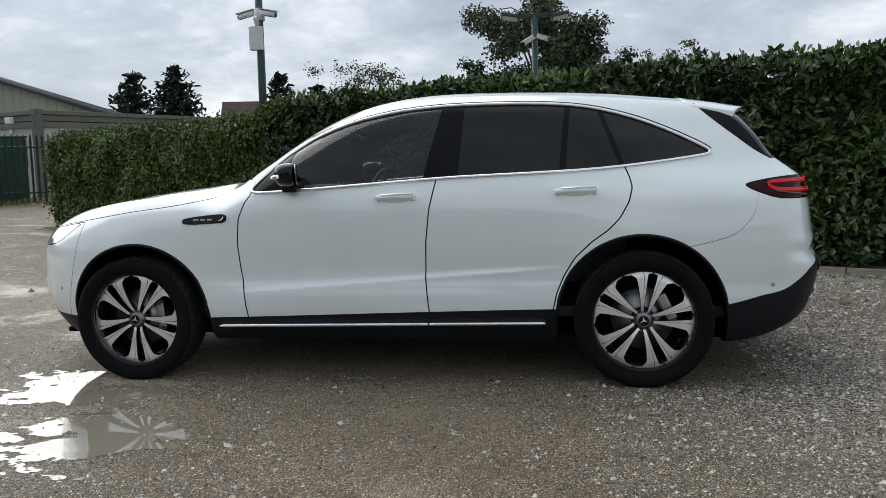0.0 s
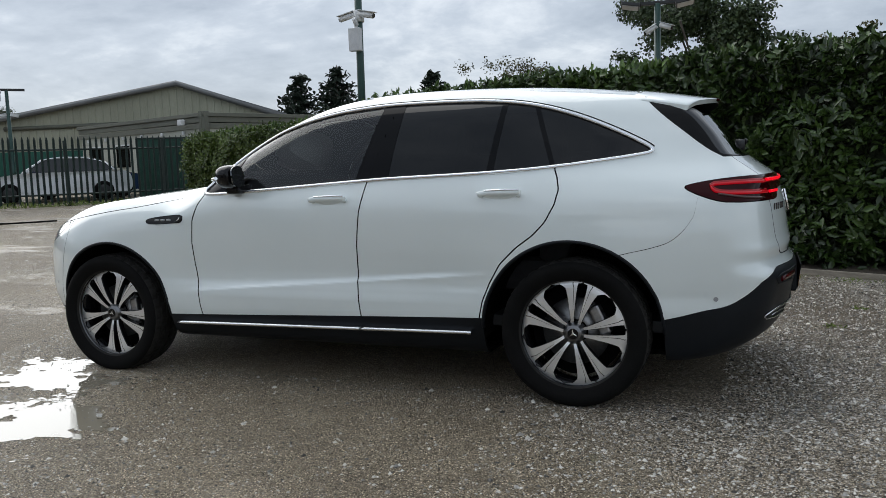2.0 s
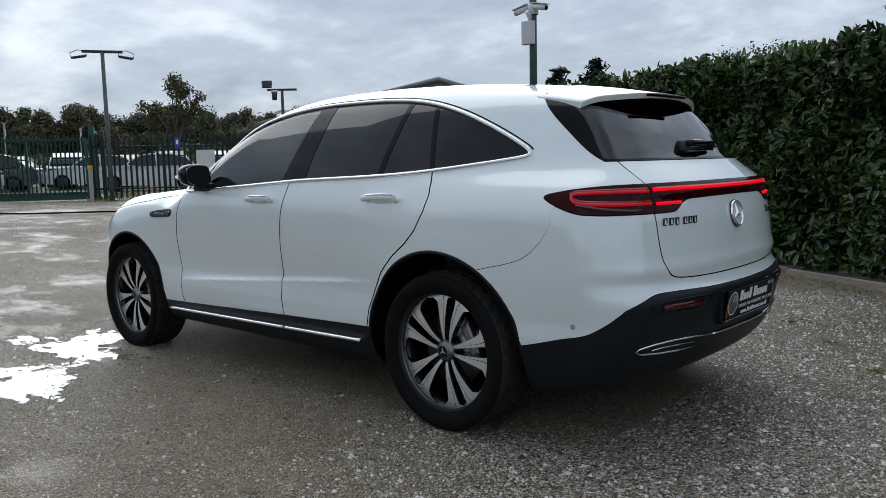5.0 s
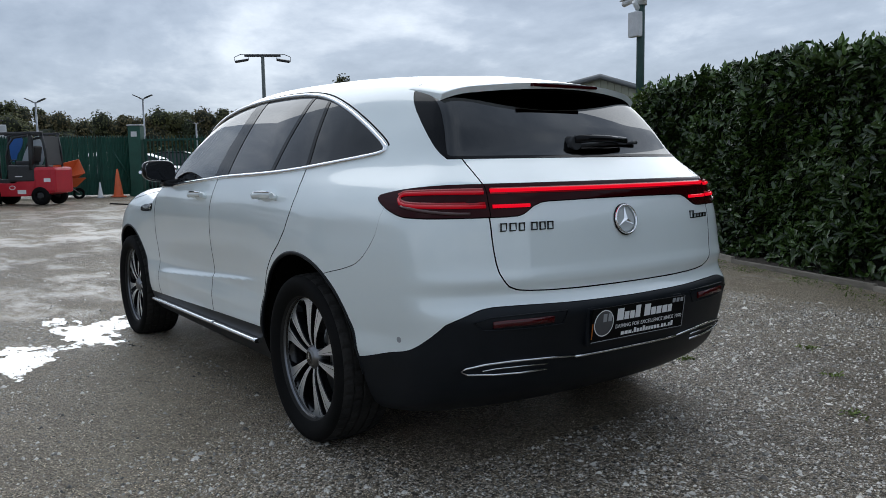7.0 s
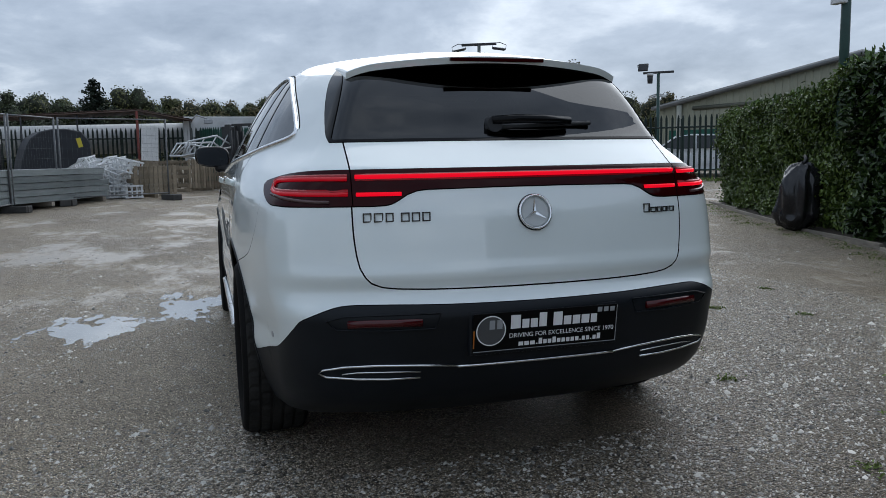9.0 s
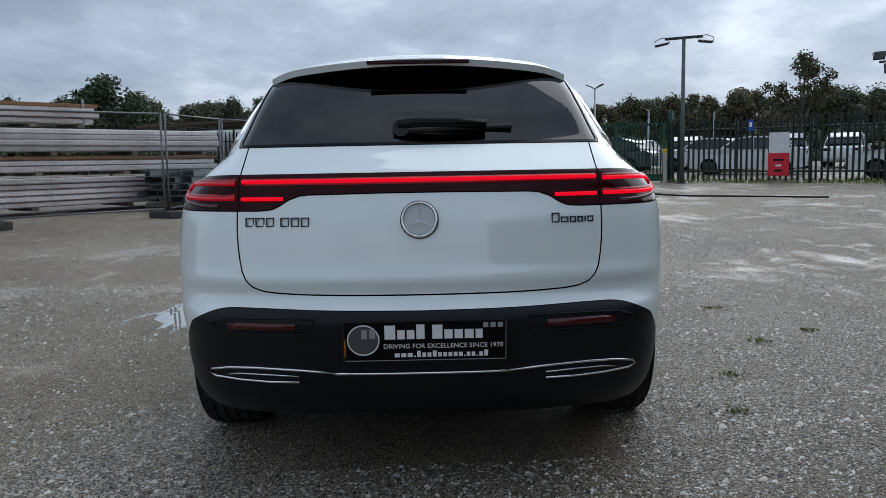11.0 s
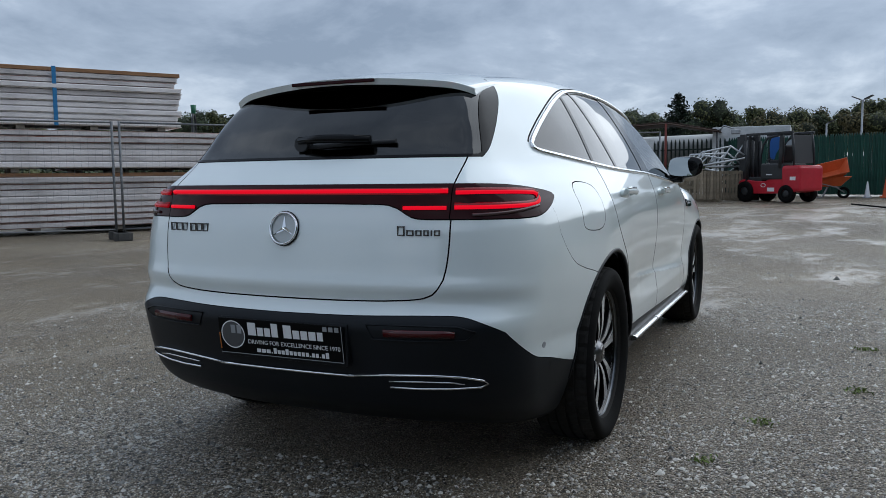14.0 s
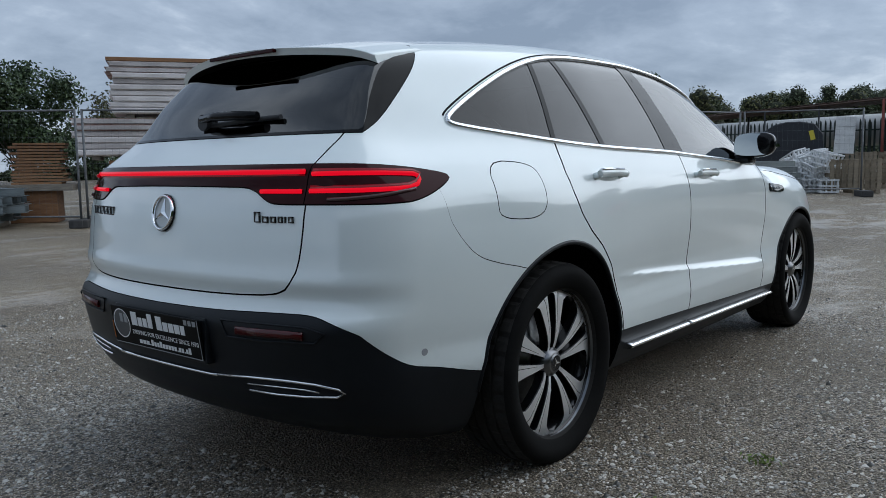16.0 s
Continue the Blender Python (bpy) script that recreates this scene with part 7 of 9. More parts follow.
def crate(x, y, ang, w, h, depth, label):
    ob = thing("timber_crate", label, "crate", stand(x, y, ang), group="slatted timber crates")
    slat = mesh_from(box(0.095, 0.02, h - 0.1, (0, 0, (h - 0.1) / 2 + 0.09), 0.004), "slat", PALLET_WOOD)
    n = round(w / 0.135)
    for k in range(n):
        for yy in (0, depth):
            part("slat", slat, None, ob, "", pose((k + 0.5) * w / n, yy, random.uniform(-0.02, 0.02), 0, random.uniform(-1.5, 1.5), 0))
    for z in (0.16, h * 0.52, h - 0.06):
        for yy in (-0.022, depth + 0.022):
            part("batten", box(w, 0.022, 0.085, (w / 2, yy, z), 0.003), PALLET_WOOD, ob)
    for s in (0.03, w - 0.03):
        for z in (0.2, 0.45, 0.7):
            if z < h:
                part("side_board", box(0.02, depth, 0.1, (s, depth / 2, z), 0.003), PALLET_WOOD, ob)
    for s in (0.08, w / 2, w - 0.08):
        part("skid", box(0.1, depth, 0.09, (s, depth / 2, 0.045), 0.004), PALLET_WOOD, ob)
    return ob


crate(-17.65, -1.61, -63, 1.18, 0.84, -0.85, "grey slatted timber crate with a paper notice")
crate(-21.20, 0.02, -36, 2.3, 0.93, -1.0, "long slatted timber crate beside the forklift")
crate(-23.9, -2.35, -91, 1.5, 0.95, -1.1, "grey slatted timber crate by the lean-to")
notice = thing("paper_notice", "white ruled paper notice tied to the mesh fence", "notice", stand(-16.5, -1.92, 112))
part("sheet", box(0.42, 0.012, 0.84, (-0.29, -0.05, 1.40), 0.002, rot=(0, 3, 0)), WHITE_PLASTIC, notice)
for k in range(3):
    part("rule", box(0.40, 0.004, 0.008, (-0.29, -0.06, 1.2 + 0.2 * k), 0, rot=(0, 3, 0)), GREY_PRINT, notice)

# ---- forklift ----
TRUCK_RED = weathered("red_truck_paint", (0.40, 0.008, 0.020), (0.54, 0.018, 0.036), 3.0, 60.0, (0.28, 0.45), bump=0.03)
fork = thing("forklift", "red and black electric forklift truck facing the crates", "forklift", stand(-20.80, 0.75, 52.7) @ Matrix.Scale(0.93, 4))
# local x runs backwards from the mast, y across
side = rounded([(-0.95, 0.28), (-0.95, 0.62), (-0.72, 0.74), (-0.30, 0.66), (0.28, 0.66), (0.32, 0.95), (0.55, 0.98), (1.18, 0.97), (1.30, 0.88), (1.30, 0.36), (1.05, 0.30), (0.2, 0.26)], 1)
part("chassis", prism(side, 1.06, "Y", 0.02), TRUCK_RED, fork, "red chassis")
part("battery_hood", box(0.84, 1.085, 0.50, (0.38, 0, 0.95), 0.05), DARK_STEEL, fork, "black battery cover")
part("cab_floor", box(0.62, 0.98, 0.14, (-0.30, 0, 0.72), 0.03), DARK_STEEL, fork, "black cab floor")
part("seat_base", box(0.46, 0.5, 0.14, (0.30, 0, 1.25), 0.04), CABIN, fork)
part("seat_back", box(0.12, 0.48, 0.50, (0.56, 0, 1.52), 0.05, rot=(0, 10, 0)), CABIN, fork)
part("counterweight", box(0.66, 1.10, 0.78, (1.06, 0, 0.74), 0.09), TRUCK_RED, fork, "red counterweight")
for sy in (-0.5, 0.5):
    part("guard_post", sweep([(-0.58, sy, 0.66), (-0.56, sy, 1.45), (-0.52, sy * 0.96, 2.06), (-0.48, sy * 0.96, 2.12)], 0.05, 8), DARK_STEEL, fork)
    part("guard_post", sweep([(0.68, sy, 1.05), (0.70, sy, 1.5), (0.70, sy * 0.96, 2.0), (0.69, sy * 0.96, 2.12)], 0.075, 8), DARK_STEEL, fork)
    part("rear_post", sweep([(1.12, sy * 0.9, 1.05), (1.10, sy * 0.9, 1.6), (1.02, sy * 0.9, 2.12)], 0.04, 8), DARK_STEEL, fork)
    part("door_frame", sweep([(-0.02, sy * 1.02, 0.95), (-0.05, sy * 1.02, 1.45), (0.03, sy, 1.80), (0.20, sy, 2.0), (0.62, sy, 2.06)], 0.036, 8), DARK_STEEL, fork)
    part("guard_rail", box(1.72, 0.09, 0.08, (0.22, sy * 0.96, 2.13), 0.02), DARK_STEEL, fork)
    part("mast_rail", box(0.20, 0.12, 2.14, (-0.92, sy * 0.62, 1.09), 0.012), DARK_STEEL, fork)
    part("mast_inner", box(0.15, 0.08, 2.0, (-1.14, sy * 0.46, 1.10), 0.012), DARK_STEEL, fork)
    part("tine", box(1.05, 0.11, 0.045, (-1.72, sy * 0.44, 0.10), 0.01), DARK_STEEL, fork)
    part("tine_heel", box(0.06, 0.11, 0.6, (-1.21, sy * 0.44, 0.38), 0.01), DARK_STEEL, fork)
    for wx, wr, ww in ((-0.62, 0.33, 0.24), (0.92, 0.275, 0.2)):
        bm = lathe([(wr * 0.45, -ww / 2 + 0.02), (wr * 0.6, -ww / 2), (wr * 0.93, -ww / 2 + 0.01), (wr, -ww / 2 + 0.05), (wr, ww / 2 - 0.05), (wr * 0.93, ww / 2 - 0.01), (wr * 0.6, ww / 2), (wr * 0.45, ww / 2 - 0.02)], 28)
        w = part("wheel", bm, RUBBER, fork, "black solid tyre", pose(wx, sy * 0.98, wr))
        bm = lathe([(0.0, -ww / 2 + 0.03), (wr * 0.2, -ww / 2 + 0.02), (wr * 0.46, -ww / 2 + 0.04), (wr * 0.46, ww / 2 - 0.04), (wr * 0.2, ww / 2 - 0.02), (0, ww / 2 - 0.03)], 20)
        part("hub", bm, DARK_STEEL, w)
for k in range(5):
    part("roof_bar", box(0.04, 0.94, 0.04, (-0.18 + 0.17 * k, 0, 2.13), 0.008), DARK_STEEL, fork)
for z in (0.3, 1.1, 2.05):
    part("mast_cross", box(0.07, 0.62, 0.09, (-1.05, 0, z), 0.01), DARK_STEEL, fork)
for cy in (-0.34, 0.0, 0.34):
    part("lift_cylinder", rod((-0.80, cy, 0.3), (-0.80, cy, 1.95), 0.045, n=10), DARK_STEEL, fork)
    part("lift_chain", box(0.03, 0.05, 1.7, (-1.02, cy * 0.7, 1.15), 0.004), STEEL, fork)
part("carriage", box(0.05, 0.95, 0.42, (-1.17, 0, 0.52), 0.01), DARK_STEEL, fork)
part("load_guard", box(0.03, 0.9, 0.5, (-1.17, 0, 0.98), 0.01), DARK_STEEL, fork)
part("steering_column", rod((-0.44, 0.08, 0.75), (-0.24, 0.08, 1.24), 0.035, n=8), DARK_STEEL, fork)
part("steering_wheel", sweep([(-0.22 + 0.05 * math.sin(a), 0.08 + 0.16 * math.cos(a), 1.26 + 0.10 * math.sin(a)) for a in (2 * math.pi * k / 20 for k in range(20))], 0.016, 6, True), CABIN, fork)
part("rear_screen", box(0.03, 0.84, 0.86, (1.08, 0, 1.62), 0.01, rot=(0, -5, 0)), CABIN, fork, "dark rear screen")
part("blue_cover", prism(rounded([(-0.46, 1.30), (-0.50, 1.98), (-0.30, 2.07), (-0.02, 2.05), (-0.10, 1.72), (-0.26, 1.52), (-0.30, 1.34)], 2), 0.02, "Y"), principled("blue_sheet", (0.03, 0.13, 0.42), 0.5), fork, "blue plastic sheet", pose(0, 0.42, 0))
part("weather_sheet", prism(rounded([(-0.22, 1.12), (0.0, 1.70), (0.24, 1.98), (0.58, 1.98), (0.58, 1.22), (0.10, 1.02)], 2), 0.015, "Y"), principled("clear_grey_sheet", (0.42, 0.46, 0.50), 0.25), fork, "pale plastic weather sheet", pose(0, 0.46, 0))
for sy in (-1, 1):
    part("badge", box(0.26, 0.006, 0.12, (0.36, sy * 0.533, 0.40), 0.002), WHITE_PRINT, fork, "white label")
    part("badge", box(0.20, 0.006, 0.11, (1.16, sy * 0.553, 0.74), 0.002), WHITE_PRINT, fork, "white label")
    ring = [(0.10 + 0.085 * math.cos(a) - 0.02, sy * 0.536, 0.53 + 0.055 * math.sin(a)) for a in (2 * math.pi * k / 20 for k in range(20))]
    part("print_bar", box(0.22, 0.006, 0.03, (0.30, sy * 0.5455, 0.86), 0), WHITE_PRINT, fork)
    part("emblem", sweep(ring, 0.012, 5, True), WHITE_PRINT, fork, "white ring print")
part("tail_lamp", box(0.02, 0.10, 0.06, (1.335, 0.35, 0.86), 0.006), RED_REFLECT, fork)
part("tail_lamp", box(0.02, 0.10, 0.06, (1.335, -0.35, 0.86), 0.006), RED_REFLECT, fork)
part("intake", box(0.02, 0.10, 0.10, (1.325, 0.2, 0.55), 0.006), CAVITY, fork)

# ---- wheelbarrows, cones ----
ORANGE = weathered("orange_plastic", (0.50, 0.075, 0.015), (0.68, 0.13, 0.03), 4, 50, (0.4, 0.6), bump=0.05)


def tray(parent, m, mat, label):
    bm = bmesh.new()
    top = [(-0.42, -0.33, 0.30), (0.5, -0.33, 0.30), (0.5, 0.33, 0.30), (-0.42, 0.33, 0.30)]
    low = [(-0.28, -0.2, 0.0), (0.22, -0.2, 0.02), (0.22, 0.2, 0.02), (-0.28, 0.2, 0.0)]
    for grow in (0, 1):
        a = [bm.verts.new((x * (1 - 0.03 * grow), y * (1 - 0.03 * grow), z + 0.012 * grow)) for x, y, z in top]
        b = [bm.verts.new((x * (1 - 0.03 * grow), y * (1 - 0.03 * grow), z + 0.012 * grow)) for x, y, z in low]
        bm.faces.new(b)
        for k in range(4):
            bm.faces.new((a[k - 1], a[k], b[k], b[k - 1]))
    bmesh.ops.recalc_face_normals(bm, faces=bm.faces)
    p = part("tray", bm, mat, parent, label, m)
    part("rim", sweep([Vector(q) for q in top], 0.016, 6, True), mat, p)


barrow = thing("wheelbarrow", "orange wheelbarrow with another tipped on top", "wheelbarrow", stand(-23.25, 2.42, 85))
tray(barrow, pose(0, 0, 0.36), ORANGE, "orange tray")
tray(barrow, pose(-0.02, -0.04, 0.70, 42, -14, 0), ORANGE, "orange tray tipped on its side")
part("tyre", sweep([(0.30 + 0.14 * math.cos(a), 0, 0.17 + 0.14 * math.sin(a)) for a in (2 * math.pi * k / 20 for k in range(20))], 0.045, 8, True), RUBBER, barrow)
for sy in (-0.24, 0.24):
    part("handle", sweep([(0.32, sy * 0.3, 0.18), (0.1, sy, 0.34), (-0.75, sy * 1.15, 0.58)], 0.017, 6), GALV, barrow)
    part("leg", sweep([(-0.15, sy, 0.36), (-0.3, sy, 0.02), (-0.45, sy, 0.02), (-0.5, sy, 0.46)], 0.015, 6), GALV, barrow)


def cone(x, y, s, label, ring):
    ob = thing("traffic_cone", label, "traffic cone", stand(x, y), group="traffic cones by the gate")
    part("base", box(0.42 * s, 0.42 * s, 0.05 * s, (0, 0, 0.025 * s), 0.012), ring or ORANGE, ob)
    bm = lathe([(0.17 * s, 0.05 * s), (0.15 * s, 0.10 * s), (0.03 * s, 0.92 * s), (0.0, 0.94 * s)], 20, "Z")
    part("shell", bm, ORANGE if ring is None else WHITE_PLASTIC, ob)
    return ob


cone(-23.35, 3.95, 1.0, "tall plain orange traffic cone by the gate pillar", None)
cone(-23.3, 3.38, 0.55, "small pale faded traffic cone", GALV)

# ---- lean-to shelter and what stands in it ----
TIN = weathered("rusty_tin_roof", (0.045, 0.026, 0.02), (0.13, 0.085, 0.065), 3.0, 30.0, (0.6, 0.85), bump=0.2)
RED_OXIDE = weathered("red_oxide_steel", (0.13, 0.03, 0.022), (0.24, 0.06, 0.045), 6, 50, (0.6, 0.8))
shelter = thing("lean_to", "open lean-to with a rusty corrugated roof on red posts", "shelter")
verts, faces = [], []
nx_, ny_ = 14, 150
for j in range(ny_ + 1):
    t = j / ny_
    y = -10.7 + 9.52 * t
    front = np.interp(y, [-10.7, -2.95, -1.18], [2.54, 2.95, 2.61])
    for i in range(nx_ + 1):
        u = i / nx_
        x = -24.5 - 0.06 * (y + 10.7) - 1.5 * u
        verts.append((x, y, front - 0.10 * u + 0.018 * math.sin(j * math.pi / 1.5) + float(lift(x, y)) * 0.0))
m = nx_ + 1
for j in range(ny_):
    for i in range(nx_):
        faces.append((j * m + i, j * m + i + 1, (j + 1) * m + i + 1, (j + 1) * m + i))
sheet = mesh_of("roof", verts, faces, True)
roof_ob = part("roof", sheet, TIN, shelter, "rusty corrugated sheet roof")
mod = roof_ob.modifiers.new("thickness", "SOLIDIFY")
mod.thickness = 0.02
part("fascia", sweep([(-24.5, -10.7, 2.49), (-24.97, -2.95, 2.90), (-25.07, -1.18, 2.56)], 0.028, 4), TIN, shelter)
for x, y, h, rad, mat in ((-24.6, -9.6, 2.53, 0.03, DARK_STEEL), (-24.75, -6.6, 2.68, 0.03, DARK_STEEL), (-24.98, -3.0, 2.9, 0.045, RED_OXIDE), (-24.9, -4.9, 2.78, 0.03, DARK_STEEL), (-25.08, -1.25, 2.58, 0.03, DARK_STEEL), (-25.8, -7.5, 2.55, 0.04, DARK_STEEL)):
    part("post", rod((x, y, float(lift(x, y)) - 0.02), (x, y, h), rad, n=8), mat, shelter)
tank = thing("storage_tube", "long pale grey storage tube behind the lean-to", "tube", pose(0, 0, 0))
part("shell", rod((-28.6, -10.5, 1.95), (-27.2, -0.6, 2.05), 0.55, n=28), weathered("grey_sheeting", (0.34, 0.34, 0.33), (0.52, 0.52, 0.51), 2, 30, (0.5, 0.7), stretch=(1, 0.3, 1)), tank)
for t in (0.08, 0.5, 0.92):
    part("support", box(0.5, 0.12, 1.2, (-28.6 + 1.4 * t, -10.5 + 9.9 * t, 0.9), 0.02), DARK_STEEL, tank)
trailer = thing("box_trailer", "white box trailer behind the crates", "trailer", stand(-26.9, -0.2, 90))
part("body", box(2.6, 1.9, 1.75, (0, 0, 1.55), 0.03), weathered("dirty_white_panel", (0.45, 0.46, 0.46), (0.66, 0.67, 0.67), 3, 40, (0.5, 0.7)), trailer)
for sx in (-0.6, 0.6):
    part("wheel", rod((sx, -0.95, 0.34), (sx, -0.72, 0.34), 0.34, n=20), RUBBER, trailer)
part("chassis", box(2.5, 1.5, 0.12, (0, 0, 0.6), 0.02), DARK_STEEL, trailer)
skip = thing("tipping_skip", "dark blue-black tipping skip with a yellow stripe", "skip", stand(-23.6, -5.5, 20))
bm = prism(rounded([(-1.15, 0.15), (-1.0, 1.2), (-0.65, 1.8), (0.1, 1.98), (0.95, 1.82), (1.05, 0.7), (0.75, 0.12)], 1), 1.3, "X", 0.03)
part("bin", bm, weathered("blue_black_steel", (0.006, 0.008, 0.012), (0.020, 0.024, 0.032), 4, 40, (0.45, 0.65)), skip, "", pose(0, 0, 0))
part("stripe", box(0.02, 0.14, 0.30, (0.665, 0.66, 1.5), 0.004, rot=(14, 0, 0)), principled("yellow_stripe", (0.6, 0.5, 0.04), 0.5), skip, "yellow stripe")
part("skid", box(1.1, 1.3, 0.14, (0, 0, 0.07), 0.01), DARK_STEEL, skip)


def chair_frame(x, y, z, rot):
    """A white plastic crate tipped on the heap: open grid sides."""
    ob = thing("plastic_crate", "white slotted plastic crate thrown on a heap", "crate", pose(x, y, z, *rot), group="heap of white plastic crates")
    bm = bmesh.new()
    for k in range(5):
        u = -0.26 + 0.13 * k
        for yy in (-0.2, 0.2):
            box(0.035, 0.03, 0.32, (u, yy, 0.16), 0.005, bm)
    for k in range(4):
        v = -0.18 + 0.12 * k
        for xx in (-0.28, 0.28):
            box(0.03, 0.035, 0.32, (xx, v, 0.16), 0.005, bm)
        box(0.56, 0.03, 0.02, (0, v, 0.01), 0.003, bm)
    for zz in (0.02, 0.17, 0.31):
        for yy in (-0.205, 0.205):
            box(0.6, 0.035, 0.04, (0, yy, zz), 0.005, bm)
        for xx in (-0.29, 0.29):
            box(0.035, 0.42, 0.04, (xx, 0, zz), 0.005, bm)
    part("grid", bm, WHITE_PLASTIC, ob)
    return ob


proto = chair_frame(-18.6, -3.5, float(lift(-18.6, -3.5)), (0, 0, 20))
r = random.Random(11)
for k in range(36):
    q = r.uniform(0, 1)
    x, y = -20.6 + 3.0 * q + r.uniform(-0.25, 0.25), -4.3 + 1.35 * q + r.uniform(-0.3, 0.3)
    lay = k // 10
    copy_thing(proto, pose(x, y, float(lift(x, y)) + 0.02 + 0.22 * lay, r.uniform(-25, 25) * (lay > 0), r.uniform(-25, 25) * (lay > 0), r.uniform(0, 90)))

FRAME_ALU = weathered("pale_aluminium", (0.45, 0.46, 0.47), (0.68, 0.69, 0.70), 8, 60, (0.3, 0.5), 0.8, 0.05)


def truss(x, y, z, m_rot, ln):
    ob = thing("frame_section", "pale tubular frame piled on the crates", "metal frame", pose(x, y, z, *m_rot), group="pile of tubular frames")
    part("chord", rod((-ln / 2, 0, 0), (ln / 2, 0, 0), 0.035, n=8), FRAME_ALU, ob)
    part("chord", sweep([(-ln / 2, 0, 0), (-ln / 2 + 0.25, 0, 0.42), (ln / 2 - 0.35, 0, 0.45), (ln / 2, 0, 0.1)], 0.03, 8), FRAME_ALU, ob)
    for k in range(4):
        u = -ln / 2 + ln * (k + 0.5) / 4
        part("web", rod((u - 0.15, 0, 0.0), (u + 0.18, 0, 0.42), 0.022, n=6), FRAME_ALU, ob)


for k in range(3):
    truss(-21.1 + r.uniform(-0.35, 0.35), -0.95 + r.uniform(-0.2, 0.2), 1.18 + 0.12 * k, (r.uniform(-35, 35), r.uniform(-14, 14), 90 + r.uniform(-14, 14)), r.uniform(1.35, 1.75))
flood_arm = thing("floodlight_arm", "pale floodlight arm at the lean-to corner", "floodlight", pose(-25.07, -1.18, 2.58))
part("arm", sweep([(0, 0, 0), (0.05, 0.15, 0.18), (0.05, 0.5, 0.05)], 0.03, 6), GALV, flood_arm)
part("head", box(0.2, 0.3, 0.16, (0.05, 0.55, -0.05), 0.03), GALV, flood_arm)

# ---- black sack against the hedge ----
bag = thing("black_sack", "tied black plastic sack over a stump by the hedge", "sack", stand(-3.95, 6.58, 20))
bm = bmesh.new()
bmesh.ops.create_uvsphere(bm, u_segments=40, v_segments=26, radius=1.0)
for v in bm.verts:
    x, y, z = v.co
    k = 0.5 * (abs(x) ** 3 + abs(y) ** 3) ** (1 / 3) + 0.5
    f = 1 + 0.30 * noise.noise(Vector((x * 2.2, y * 2.2, z * 1.3))) + 0.24 * noise.noise(Vector((x * 4.5, y * 4.5, z * 3)))
    v.co = ((0.25 * x * f + 0.05 * z) * (1.08 - 0.22 * z), 0.20 * y * f * (1.05 - 0.15 * z), 0.46 + 0.45 * math.copysign(abs(z) ** 0.55, z) + 0.05 * noise.noise(Vector((x * 5, y * 5, 2))))
for f in bm.faces:
    f.smooth = True
part("sack", bm, principled("black_polythene", (0.012, 0.012, 0.014), 0.22), bag)
part("tie", sweep([(0.03, 0.0, 0.86), (0.08, 0.02, 0.95), (0.04, 0.04, 1.0)], 0.03, 6), principled("black_polythene_tie", (0.012, 0.012, 0.014), 0.3), bag)
def rounded_path(points, n=6):
    """A smooth line through the points."""
    p = np.array([points[0]] + list(points) + [points[-1]])
    out = []
    for a, b, c, d in zip(p, p[1:], p[2:], p[3:]):
        for t in np.linspace(0, 1, n, endpoint=False):
            out.append(tuple(0.5 * (2 * b + (c - a) * t + (2 * a - 5 * b + 4 * c - d) * t ** 2 + (3 * b - a - 3 * c + d) * t ** 3)))
    return out + [tuple(p[-1])]


cable = thing("cable_cover", "black cable lying across the yard by the gate", "cable")
part("cable", sweep([(x, y, ground_z(x, y) + 0.02) for x, y in rounded_path([(-19.1, 2.76), (-16.84, 3.8), (-15.9, 4.7), (-15.2, 5.35), (-13.9, 6.0), (-13.4, 6.84), (-12.9, 7.7), (-12.2, 8.6)])], 0.02, 6), RUBBER, cable)

# ---- buildings beyond the fence ----
CLAD = weathered("grey_green_cladding", (0.27, 0.272, 0.20), (0.39, 0.392, 0.30), 0.6, 20.0, (0.45, 0.65), bump=0.05, stretch=(1, 1, 0.3))
ROOFING = weathered("grey_roof_sheet", (0.13, 0.135, 0.135), (0.22, 0.225, 0.225), 0.8, 20.0, (0.5, 0.7), bump=0.05)
CABIN_WALL = weathered("grey_cabin_panel", (0.36, 0.365, 0.31), (0.48, 0.485, 0.42), 1.0, 30.0, (0.5, 0.7), bump=0.05)
FASCIA = weathered("olive_fascia", (0.10, 0.105, 0.082), (0.16, 0.165, 0.13), 1.0, 30.0, (0.5, 0.7), bump=0.05)
BROWN_ROOF = weathered("brown_tiles", (0.06, 0.035, 0.028), (0.12, 0.075, 0.06), 1.5, 20.0, (0.7, 0.9), bump=0.2)


def ribbed_wall(p0, p1, height_at, pitch=0.36, depth=0.04):
    """A wall of vertical ribs from p0 to p1; height_at gives its top along 0..1."""
    a, b = Vector((*p0, 0)), Vector((*p1, 0))
    d = b - a
    n = Vector((d.y, -d.x, 0)).normalized()
    verts, faces = [], []
    count = int(d.length / pitch)
    us = []
    for k in range(count):
        for f, o in ((0.0, 0), (0.72, 0), (0.78, depth), (0.94, depth)):
            us.append(((k + f) / count, o))
    us.append((1.0, 0))
    for u, o in us:
        p = a + d * u + n * o
        verts += [(p.x, p.y, 0.2), (p.x, p.y, height_at(u))]
    for k in range(len(us) - 1):
        faces.append((2 * k, 2 * k + 2, 2 * k + 3, 2 * k + 1))
    return mesh_of("wall", verts, faces)


